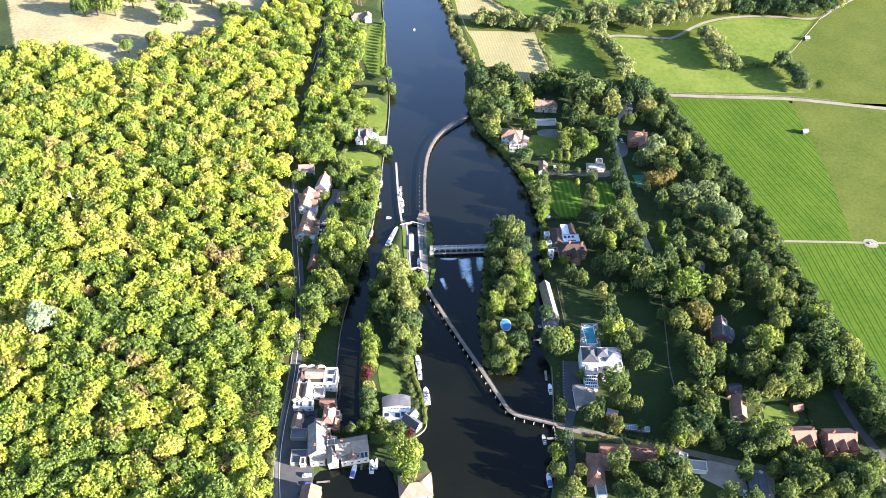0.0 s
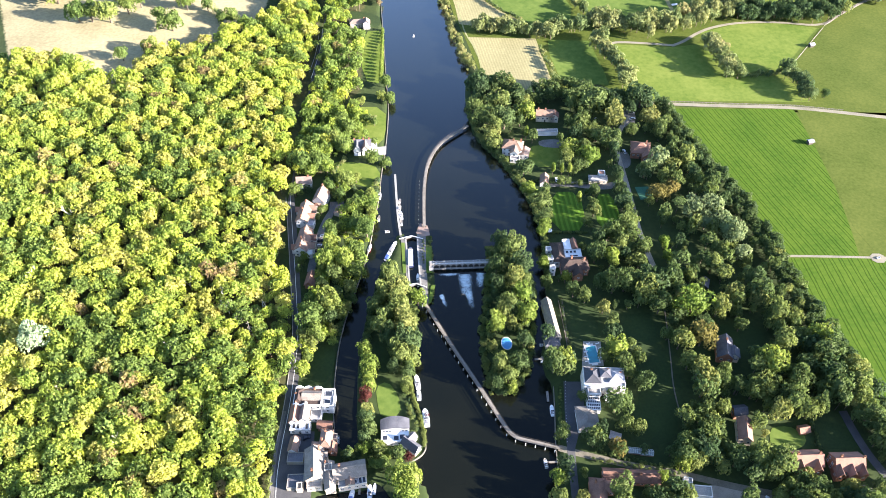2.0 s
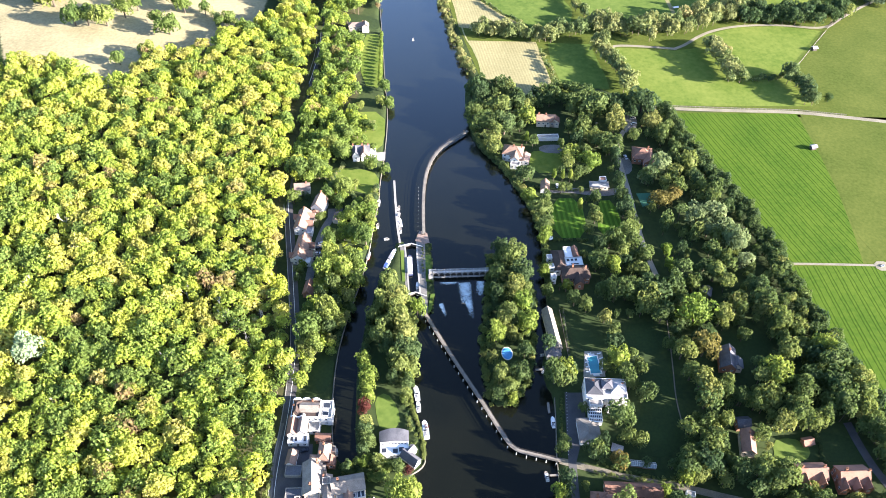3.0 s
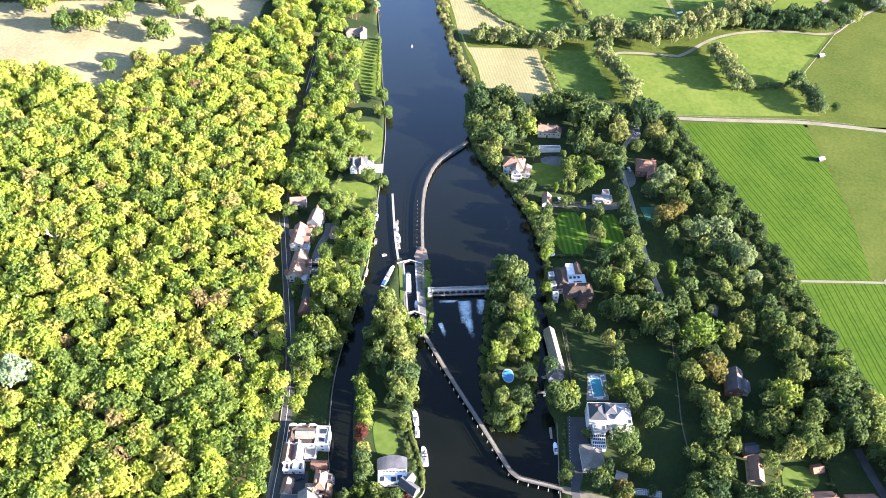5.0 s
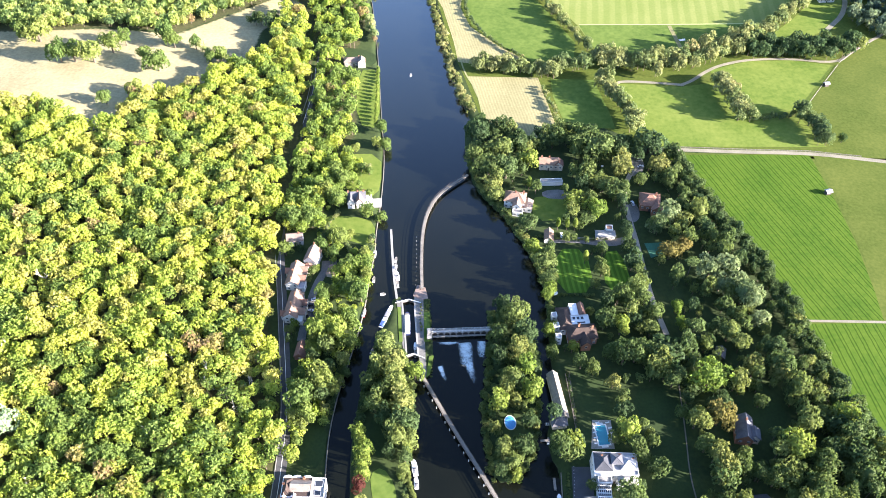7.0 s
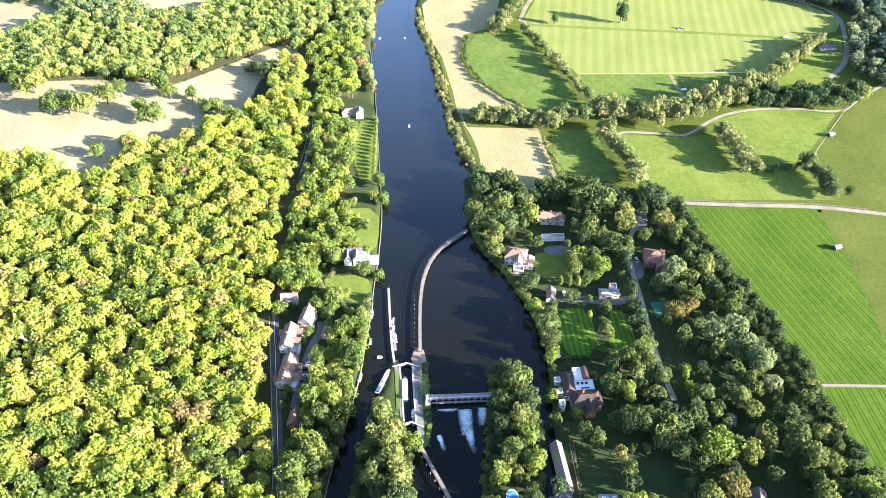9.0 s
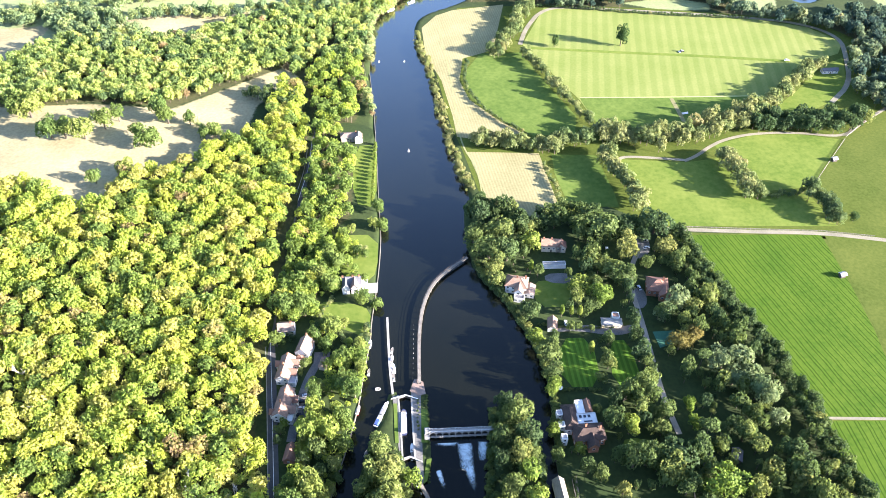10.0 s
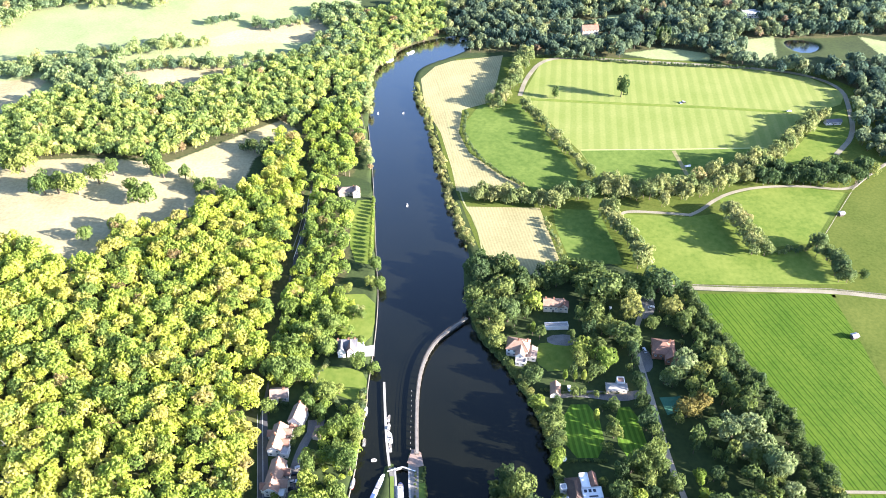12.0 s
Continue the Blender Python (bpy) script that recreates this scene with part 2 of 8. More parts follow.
M_BROWNTILE = noisy("brown_tiles", (0.13, 0.095, 0.08), (0.25, 0.185, 0.15), 0.3, 2.5, 0.85, 0.6)
M_PALETILE = noisy("weathered_pale_tiles", (0.155, 0.098, 0.07), (0.27, 0.178, 0.13), 0.3, 2.5, 0.85, 0.6)
M_GREYTILE = noisy("grey_brown_tiles", (0.13, 0.112, 0.095), (0.26, 0.225, 0.185), 0.4, 2.5, 0.85, 0.6)
M_DARKTILE = noisy("dark_brown_tiles", (0.035, 0.024, 0.02), (0.075, 0.052, 0.042), 0.3, 2.5, 0.85, 0.6)
M_SLATE = noisy("slate", (0.045, 0.048, 0.056), (0.115, 0.115, 0.125), 0.3, 2.5, 0.6, 0.5, obj_random=0.3)
M_LEAD = noisy("lead_flat_roof", (0.2, 0.2, 0.21), (0.36, 0.36, 0.37), 0.3, 2, 0.6, 0.2)
M_DARKWOOD = noisy("dark_weathered_wood", (0.04, 0.035, 0.03), (0.1, 0.085, 0.07), 0.5, 4, 0.85)
M_DECK = noisy("weathered_deck", (0.105, 0.096, 0.084), (0.22, 0.2, 0.172), 0.3, 3, 0.85)
M_BANKWALL = noisy("mossy_bank_wall", (0.09, 0.088, 0.07), (0.19, 0.175, 0.14), 0.2, 1.5, 0.9)
M_STONE = noisy("stone_wall", (0.16, 0.15, 0.125), (0.3, 0.28, 0.24), 0.3, 2, 0.9)
M_PAINT = noisy("white_paint", (0.56, 0.56, 0.54), (0.7, 0.7, 0.68), 0.5, 3, 0.5, 0.05)
M_HULL = noisy("white_gelcoat", (0.6, 0.6, 0.59), (0.74, 0.74, 0.74), 0.5, 3, 0.3, 0.02, 0.5, 0.1)
M_BLUE = noisy("blue_canvas", (0.03, 0.06, 0.2), (0.06, 0.1, 0.3), 0.5, 3, 0.7)
M_RED = noisy("red_paint", (0.3, 0.03, 0.03), (0.42, 0.06, 0.05), 0.5, 3, 0.5)
M_METAL = noisy("galvanised_steel", (0.35, 0.36, 0.37), (0.5, 0.5, 0.5), 0.5, 4, 0.45, 0.1, 0.5, 0.0, 0.6)
M_RUBBER = noisy("rubber", (0.015, 0.015, 0.015), (0.03, 0.03, 0.03), 1, 4, 0.8)


def glassy(name, color, rough=0.05, spec=0.6):
    m, n, l, b = mat(name, rough, 0, spec)
    ns = n.new("ShaderNodeTexNoise")
    ns.inputs["Scale"].default_value = 0.4
    r = ramp(n, [(0.3, tuple(c * 0.75 for c in color)), (0.7, color)])
    l.new(ns.outputs["Fac"], r.inputs["Fac"])
    l.new(r.outputs["Color"], b.inputs["Base Color"])
    return m


M_GLASS = glassy("window_glass", (0.03, 0.035, 0.045))
M_POOL = glassy("pool_water", (0.03, 0.25, 0.31), 0.1)


def water_material():
    m, n, l, b = mat("river_water", 0.12, 0.0, 0.15)
    b.inputs["IOR"].default_value = 1.5
    geo = n.new("ShaderNodeNewGeometry")
    big = n.new("ShaderNodeTexNoise")
    big.inputs["Scale"].default_value, big.inputs["Detail"].default_value = 0.02, 3
    l.new(geo.outputs["Position"], big.inputs["Vector"])
    r = ramp(n, [(0.35, (0.0036, 0.0046, 0.0032)), (0.7, (0.0058, 0.0066, 0.0042))])
    l.new(big.outputs["Fac"], r.inputs["Fac"])
    l.new(r.outputs["Color"], b.inputs["Base Color"])
    gloss = n.new("ShaderNodeBsdfGlossy")
    gloss.inputs["Roughness"].default_value = 0.16
    lw = n.new("ShaderNodeLayerWeight")
    pw = n.new("ShaderNodeMath")
    pw.operation = "POWER"
    pw.inputs[1].default_value = 3.0
    l.new(lw.outputs["Facing"], pw.inputs[0])
    ms = n.new("ShaderNodeMixShader")
    gain = n.new("ShaderNodeMath")
    gain.operation = "MULTIPLY"
    gain.inputs[1].default_value = 1.9
    l.new(pw.outputs[0], gain.inputs[0])
    l.new(gain.outputs[0], ms.inputs["Fac"])
    l.new(b.outputs[0], ms.inputs[1])
    l.new(gloss.outputs[0], ms.inputs[2])
    l.new(ms.outputs[0], n["Material Output"].inputs["Surface"])
    w = n.new("ShaderNodeTexNoise")
    w.inputs["Scale"].default_value, w.inputs["Detail"].default_value = 0.7, 4
    l.new(geo.outputs["Position"], w.inputs["Vector"])
    bp = n.new("ShaderNodeBump")
    bp.inputs["Strength"].default_value, bp.inputs["Distance"].default_value = 0.3, 0.08
    l.new(w.outputs["Fac"], bp.inputs["Height"])
    l.new(bp.outputs["Normal"], b.inputs["Normal"])
    l.new(bp.outputs["Normal"], gloss.inputs["Normal"])
    return m


M_WATER = water_material()

# ---- small mesh helpers ----


def part(name, bm, material, parent=None, label=""):
    me = bpy.data.meshes.new(name)
    bm.to_mesh(me)
    bm.free()
    me.materials.append(material)
    ob = new(name, me)
    if parent:
        ob.parent = parent
    if label:
        ob["label"] = label
    return ob


def box(bm, x0, x1, y0, y1, z0, z1, m=None):
    r = bmesh.ops.create_cube(bm, size=1.0)
    t = Matrix.Translation(((x0 + x1) / 2, (y0 + y1) / 2, (z0 + z1) / 2)) @ Matrix.Diagonal((x1 - x0, y1 - y0, z1 - z0, 1))
    bmesh.ops.transform(bm, matrix=(m @ t) if m else t, verts=r["verts"])
    return r["verts"]


def tube(bm, a, b, r0, r1=None, seg=6):
    a, b = Vector(a), Vector(b)
    d = b - a
    r = bmesh.ops.create_cone(bm, cap_ends=True, segments=seg, radius1=r0, radius2=r0 if r1 is None else r1, depth=d.length)
    bmesh.ops.transform(bm, matrix=Matrix.Translation((a + b) / 2) @ d.to_track_quat("Z", "Y").to_matrix().to_4x4(), verts=r["verts"])


def empty(name, x, y, z, rz=0.0):
    ob = new(name)
    ob.empty_display_size = 0.5
    ob.matrix_world = pose(x, y, z, 0, 0, rz)
    return ob


def smooth_line(pts, times=2, closed=False):
    p = [Vector((a[0], a[1])) for a in pts]
    for _ in range(times):
        q = []
        n = len(p)
        for i in range(n if closed else n - 1):
            a, b = p[i], p[(i + 1) % n]
            q += [a.lerp(b, 0.25), a.lerp(b, 0.75)]
        p = q if closed else [p[0]] + q + [p[-1]]
    return p


def inside(poly, X, Y):
    c = np.zeros(np.shape(X), bool)
    n = len(poly)
    for i in range(n):
        (x0, y0), (x1, y1) = poly[i], poly[(i + 1) % n]
        if y0 == y1:
            continue
        c ^= ((y0 > Y) != (y1 > Y)) & (X < (x1 - x0) * (Y - y0) / (y1 - y0) + x0)
    return c


def edge_distance(poly, X, Y):
    d = np.full(np.shape(X), 1e9)
    n = len(poly)
    for i in range(n):
        (x0, y0), (x1, y1) = poly[i], poly[(i + 1) % n]
        dx, dy = x1 - x0, y1 - y0
        t = np.clip(((X - x0) * dx + (Y - y0) * dy) / (dx * dx + dy * dy + 1e-9), 0, 1)
        d = np.minimum(d, np.hypot(X - x0 - t * dx, Y - y0 - t * dy))
    return d


# ---- plan: water, islands, terrain ----
LEFT_BANK = [(40.8, 824), (-5.1, 811.4), (-35.6, 791.4), (-48.2, 767.4), (-59.1, 751.2), (-62.4, 716.1), (-60.3, 666.2), (-59.3, 638.8), (-53.5, 596.9), (-49.5, 559.1), (-45.1, 512), (-41.9, 476.1), (-38.2, 441.2), (-37.8, 414.4), (-38.3, 392), (-39.7, 367.3)]
LEFT_BANK += [(-39, 356.6), (-41.5, 328.7), (-42, 314.2), (-45.2, 290), (-50.6, 264.7), (-53.6, 243.1), (-54.2, 224.9), (-53, 201.1), (-50.4, 185.9), (-48, 180.5), (-40.7, 179.9), (-39.4, 184.8)]
ISLAND_WEST = [(-41.5, 197.9), (-43.1, 217.9), (-43, 239.4), (-40.8, 258.7), (-38.1, 275), (-35.3, 292.2), (-31.7, 298.5), (-28.2, 309.6), (-27.3, 320), (-24.6, 321)]
ISLAND_EAST = [(-22.5, 319.1), (-21.2, 310.5), (-19, 283.6), (-15.1, 270.9), (-13, 262.8), (-13.8, 243.3), (-17.5, 227.8), (-15.2, 211.2), (-11.6, 201.3), (-7.1, 183.9), (-8.3, 178.2), (-14.6, 174), (-11.8, 167.7), (-4.9, 159.2), (-4.2, 148.4), (-3.1, 133)] + [(-8, 40), (-14, -150)]
RIGHT_BANK = [(48, -150), (46, 40)] + [(45.5, 133.1), (49.7, 151.2), (52.9, 167.9), (53, 185.7), (54.3, 198.2), (54.7, 214.8), (49.1, 230.2), (53.8, 243.5), (56.8, 263), (56.2, 283.9), (57.4, 306.2), (56.9, 332.6), (49.6, 357), (37.2, 384.8), (21.3, 406.3), (16.5, 433), (14.6, 467.4), (21.5, 476.2)]
RIGHT_BANK += [(17.7, 487.2), (10.9, 521.1), (5.8, 544.6), (-1.5, 604.5), (-11.3, 661.1), (-21.5, 700.2), (-25.3, 726.4), (-18, 750.8), (11.5, 770.3), (22.6, 781), (39.7, 795.6)]
HOTEL_BAY = [(-19, 60)] + [(-18.8, 132.9), (-20, 150.5), (-24, 159.2), (-31.1, 165.9), (-33.1, 160.3), (-47.3, 159.1), (-58.5, 158), (-58.7, 146.9), (-55.5, 132.8)] + [(-55, 60)]
WEIR_ISLAND = [(28.3, 311.7), (35.8, 314.5), (44.4, 300.6), (49.7, 283.9), (50, 263), (46.8, 237.9), (41.1, 216.5), (32.1, 210.7), (25.2, 209), (21.8, 225.1), (20.8, 247.2), (25.3, 271.1), (26.8, 292.5)]
LOCK_LANE = [(-16.5, 323), (-13.2, 329.8), (-8.3, 326.9), (-5.6, 297.7), (-4.1, 280.2), (-6.2, 266), (-10, 266.8), (-13.2, 283.6), (-14.8, 310.5)]
RIVER = [tuple(p) for p in smooth_line(LEFT_BANK + ISLAND_WEST + ISLAND_EAST + RIGHT_BANK, 2, True)]
BAY = [tuple(p) for p in smooth_line(HOTEL_BAY, 1, True)]
WEIR_ISLE = [tuple(p) for p in smooth_line(WEIR_ISLAND, 2, True)]
LANE = [tuple(p) for p in smooth_line(LOCK_LANE, 1, True)]
POND = [tuple(p) for p in smooth_line([(337.6, 802.5), (360.9, 804.7), (374.7, 789.5), (360.5, 773.8), (342.4, 776.4)], 2, True)]

PARKS = [[(-362.5, 578), (-311.6, 580.6), (-273.5, 583.4), (-207.4, 580.6), (-178.6, 606.4), (-131.6, 649), (-117.7, 634.6), (-144.1, 590.1), (-147, 550.8), (-159.3, 540.5), (-174, 517.4), (-219.1, 497.2), (-225.9, 467.2), (-234.8, 456.4), (-270.7, 481.6), (-317.5, 484.8)],
         [(-293.7, 732.1), (-236.5, 742.6), (-180.6, 753.4), (-179.1, 735.4), (-225.9, 701.8), (-258.4, 696), (-279.6, 704.3)], [(-421, 698.5), (-348.9, 713.3), (-352.2, 678), (-354, 659.1), (-393.4, 641.3)],
         [(-179.6, 837.3), (-129.8, 857.7), (-107.5, 816.5), (-133.4, 797.5), (-171.4, 791.6), (-218.1, 777.4), (-236.7, 786.1)]]
PASTURES = [[(-449.9, 758.5), (-427, 804.5), (-425.5, 855.5), (-352, 883.6), (-221.6, 900.2), (-114, 933.8), (-85.3, 893.9), (-131.3, 869.2), (-191.5, 838.8), (-226.8, 815.2), (-272.4, 795.2), (-355.5, 778.9), (-402, 772.1)], [(296.6, 799), (334.2, 811.5), (320.8, 762.1), (294, 755.4)], [(417.4, 808), (462.6, 784.7), (445.6, 749.2), (421.7, 767)], [(174.6, 773.2), (220.8, 784.9), (258.6, 772.3), (257.5, 758.1), (209.5, 758.6)], [(105.4, 840.9), (189.8, 856.7), (192.6, 839.9), (121.3, 827.1)], [(176, 862.6), (198, 862.3), (198, 844), (170.1, 844.3)], [(139, 820.7), (161.8, 820.4), (159.6, 799.7), (133.9, 800)], [(314.2, 859.9), (337.9, 859.6), (331.8, 837.3), (306.4, 837.6)]]


def axis(lo, hi, step, far_lo, far_hi):
    mid = list(np.arange(lo, hi + 0.1, step))
    out, d, v = [], step, hi
    while v < far_hi:
        d *= 1.35
        v += d
        out.append(v)
    low, d, v = [], step, lo
    while v > far_lo:
        d *= 1.35
        v -= d
        low.append(v)
    return np.array(low[::-1] + mid + out)


GX, GY = axis(-440, 460, 3.2, -4200, 4200), axis(120, 960, 3.2, -3000, 4300)
XX, YY = np.meshgrid(GX, GY, indexing="ij")


def land_height(X, Y):
    """Height of the land without the water: a flat valley and a wooded slope in the west."""
    west = np.clip(-92 - X, 0, 170)
    roll = 0.8 * np.sin(X * 0.021 + 1.0) * np.sin(Y * 0.017) * np.clip(west / 60, 0, 1)
    return 1.2 + 0.055 * west + roll


def wet(X, Y):
    """Metres into the water (minus: on the land)."""
    def sd(poly):
        return np.where(inside(poly, X, Y), 1.0, -1.0) * edge_distance(poly, X, Y)
    w = np.maximum(np.maximum(sd(RIVER), sd(BAY)), sd(POND))
    return np.minimum(w, np.minimum(-sd(WEIR_ISLE), -sd(LANE)))


HH = land_height(XX, YY)
WETNESS = np.full(XX.shape, -999.0)
near = (XX > -440) & (XX < 560) & (YY > -200) & (YY < 1100)
WETNESS[near] = wet(XX[near], YY[near])
HH = np.clip(-WETNESS * 0.9, -2.0, 1.2) + (HH - 1.2)


def ground_z(x, y):
    i = min(max(int(np.searchsorted(GX, x)) - 1, 0), len(GX) - 2)
    j = min(max(int(np.searchsorted(GY, y)) - 1, 0), len(GY) - 2)
    u, v = (x - GX[i]) / (GX[i + 1] - GX[i]), (y - GY[j]) / (GY[j + 1] - GY[j])
    return float((HH[i, j] * (1 - u) + HH[i + 1, j] * u) * (1 - v) + (HH[i, j + 1] * (1 - u) + HH[i + 1, j + 1] * u) * v)


def mesh_arrays(name, verts, faces, materials, mat_index=None, attrs=None, smooth=False, normals=None):
    """A mesh from arrays; faces all have the same number of corners."""
    me = bpy.data.meshes.new(name)
    k = faces.shape[1]
    me.vertices.add(len(verts))
    me.vertices.foreach_set("co", np.ascontiguousarray(verts, np.float32).ravel())
    me.loops.add(faces.size)
    me.loops.foreach_set("vertex_index", np.ascontiguousarray(faces, np.int32).ravel())
    me.polygons.add(len(faces))
    me.polygons.foreach_set("loop_start", np.arange(0, faces.size, k, dtype=np.int32))
    if mat_index is not None:
        me.polygons.foreach_set("material_index", np.ascontiguousarray(mat_index, np.int32))
    me.polygons.foreach_set("use_smooth", np.full(len(faces), smooth))
    for m in materials:
        me.materials.append(m)
    for key, values in (attrs or {}).items():
        at = me.attributes.new(key, "FLOAT", "POINT")
        at.data.foreach_set("value", np.ascontiguousarray(values, np.float32))
    if normals is not None:
        at = me.attributes.new("custom_normal", "FLOAT_VECTOR", "POINT")
        at.data.foreach_set("vector", np.ascontiguousarray(normals, np.float32).ravel())
    me.update()
    return me


WOODS = [[(-320.7, 478.4), (-267.7, 476.9), (-232.6, 453.1), (-221.6, 462.7), (-217.8, 490), (-175.2, 509.2), (-161.6, 535.1), (-142.9, 543.2), (-131.6, 571.8), (-126.4, 619.5), (-115.5, 622.8), (-103.3, 571.6), (-93.5, 513), (-98.5, 457.6), (-99.3, 417.4), (-99, 382), (-97.5, 350.6), (-95.6, 322.6), (-93.8, 296.8)] + [(-85.7, 277.1), (-77.7, 241.4), (-74.5, 222.6), (-75.8, 199.8), (-78, 181.2), (-77.3, 163.8), (-76.9, 141.8), (-76.4, 127.4)] + [(-222, 118), (-296, 300)]]
RIVER_WOODS = [[(-92.6, 366.7), (-100.3, 395.7), (-100, 432.9), (-95.9, 475.3), (-91.4, 511.1), (-98.5, 573), (-115, 634), (-105.1, 665.7), (-67, 670.2), (-62, 620.6), (-65.5, 572.8), (-78.1, 551), (-72.1, 533.8), (-62.2, 522.4), (-59.9, 480.7), (-60, 458.5), (-69.6, 447.9), (-68.1, 413.5), (-73.6, 387), (-74.4, 373.7)],
               [(-63.8, 726.2), (-66.6, 665.4), (-115, 634), (-155.6, 628.2), (-178.8, 609), (-207.5, 583), (-238.8, 585.6), (-273.8, 585.9), (-310.9, 580.8), (-368.9, 575.2), (-394.8, 627.7), (-358.2, 649.5), (-331.3, 677.4), (-299.7, 699), (-256.4, 688.5), (-215.8, 694.2), (-175.4, 729.5), (-138.6, 760.9), (-106.5, 809.9), (-82.7, 864.5), (-36.2, 893.6), (12.7, 893), (0.6, 815.2), (-36.8, 786.3), (-58.4, 746.2)],
               [(-400.4, 726.5), (-317.7, 740.1), (-280.8, 730.8), (-283.5, 707.2), (-296.9, 680.9), (-332.2, 677.3), (-343.6, 697.4), (-384, 689.7)], [(-301.8, 667.4), (-300.4, 683.9), (-284.9, 688.8), (-282.5, 704), (-256.7, 696.6), (-251.3, 678.5), (-273.6, 654.9)], [(-145.5, 757.8), (-120.7, 775.4), (-121.3, 833.5), (-140.7, 879.6), (-83.5, 878.8), (-71.6, 799.8), (-93.7, 745.6)],
               [(-536.8, 915.5), (-224.7, 917.9), (-232.5, 896.1), (-350.7, 882.4), (-425.1, 857.1), (-429.8, 813.5), (-468.1, 776.3)]]
FAR_WOODS = [[(23.5, 775.9), (31.5, 805.8), (0.6, 819.2), (13.1, 924.5), (142.8, 956.2), (336, 953.6), (553.7, 950.7), (481.4, 803.3), (417.5, 810.5), (386.9, 804.4), (336.8, 804.9), (295.4, 797.7), (286.8, 751.8), (329, 751.3), (354.5, 735.2), (362.9, 711.3), (287.8, 738.1), (261.7, 756.7), (220.5, 786), (174.4, 774.2), (174.5, 759.9), (97.4, 764.3), (85.1, 777.6), (66.1, 777.8)],
             [(365.2, 700.8), (357.1, 741.9), (383.6, 755.4), (416.3, 757.4), (446.5, 732), (370.4, 576.8), (338.9, 583.2), (332.4, 608.8)]]

def layer(polys):
    """0 to 1 over 16 m across the polygons' edges."""
    v = np.full(XX.shape, -99.0)
    for poly in polys:
        p = np.array(poly)
        ok = (XX > p[:, 0].min() - 20) & (XX < p[:, 0].max() + 20) & (YY > p[:, 1].min() - 20) & (YY < p[:, 1].max() + 20)
        sd = np.where(inside(poly, XX[ok], YY[ok]), 1.0, -1.0) * edge_distance(poly, XX[ok], YY[ok])
        v[ok] = np.maximum(v[ok], sd)
    return np.clip(v / 16 + 0.5, 0, 1)


USE = {"wood_floor": layer(WOODS + RIVER_WOODS + FAR_WOODS), "park": layer(PARKS), "pasture": layer(PASTURES + [[(-508.4, 879), (-86.2, 904), (-116.9, 754.7), (-182, 732.9), (-285.7, 714.6), (-388.2, 629.7)]]), "bed": np.clip(0.5 - HH * 0.5, 0, 1)}
nx, ny = len(GX), len(GY)
ii, jj = np.meshgrid(np.arange(nx - 1), np.arange(ny - 1), indexing="ij")
quads = np.stack([ii * ny + jj, (ii + 1) * ny + jj, (ii + 1) * ny + jj + 1, ii * ny + jj + 1], -1).reshape(-1, 4)
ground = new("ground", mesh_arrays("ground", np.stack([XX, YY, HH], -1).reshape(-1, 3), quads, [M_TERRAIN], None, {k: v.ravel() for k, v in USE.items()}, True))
tagged(ground, "grassy valley floor and wooded slope", "ground", kind="structure")

bm = bmesh.new()
bmesh.ops.create_grid(bm, x_segments=2, y_segments=2, size=1)
bmesh.ops.transform(bm, matrix=Matrix.Translation((60, 480, 0)) @ Matrix.Diagonal((450, 720, 1, 1)), verts=bm.verts)
tagged(part("water", bm, M_WATER), "dark slow river water", "river", kind="structure")


def sheet(name, pts, material, z=1.28, label="", category="field", rounds=0, thick=0.06):
    """A flat patch of ground cover with a small edge."""
    p = smooth_line(pts, rounds, True) if rounds else [Vector(a) for a in pts]
    bm = bmesh.new()
    f = bm.faces.new([bm.verts.new((a.x, a.y, z)) for a in p])
    if f.normal.z < 0:
        f.normal_update()
        bmesh.ops.reverse_faces(bm, faces=[f])
    r = bmesh.ops.extrude_face_region(bm, geom=[f])
    bmesh.ops.translate(bm, vec=(0, 0, -thick), verts=[v for v in r["geom"] if isinstance(v, bmesh.types.BMVert)])
    bmesh.ops.triangulate(bm, faces=bm.faces[:])
    bmesh.ops.recalc_face_normals(bm, faces=bm.faces[:])
    return tagged(part(name, bm, material), label, category, kind="structure")


def ribbon(name, pts, width, material, z=1.32, label="", category="path", rounds=2, follow=False, thick=0.08):
    p = smooth_line(pts, rounds)
    bm = bmesh.new()
    rows = []
    for i, a in enumerate(p):
        d = (p[min(i + 1, len(p) - 1)] - p[max(i - 1, 0)]).normalized()
        nrm = Vector((-d.y, d.x)) * width / 2
        zz = z + (ground_z(a.x, a.y) - 1.2 if follow else 0)
        rows.append([bm.verts.new((a.x + nrm.x * s, a.y + nrm.y * s, zz - dz)) for s, dz in ((1, thick), (1, 0), (-1, 0), (-1, thick))])
    for a, b in zip(rows, rows[1:]):
        for k in range(3):
            bm.faces.new((a[k], a[k + 1], b[k + 1], b[k]))
    bmesh.ops.recalc_face_normals(bm, faces=bm.faces[:])
    return tagged(part(name, bm, material), label, category, kind="structure")


# ---- fields and lawns ----
sheet("hay_field", [(19.6, 531.9), (71.9, 530.2), (80.2, 468.2), (57.1, 453.7), (31.7, 477), (26.3, 503.6)], M_HAY, label="cut hay meadow of pale straw stubble")
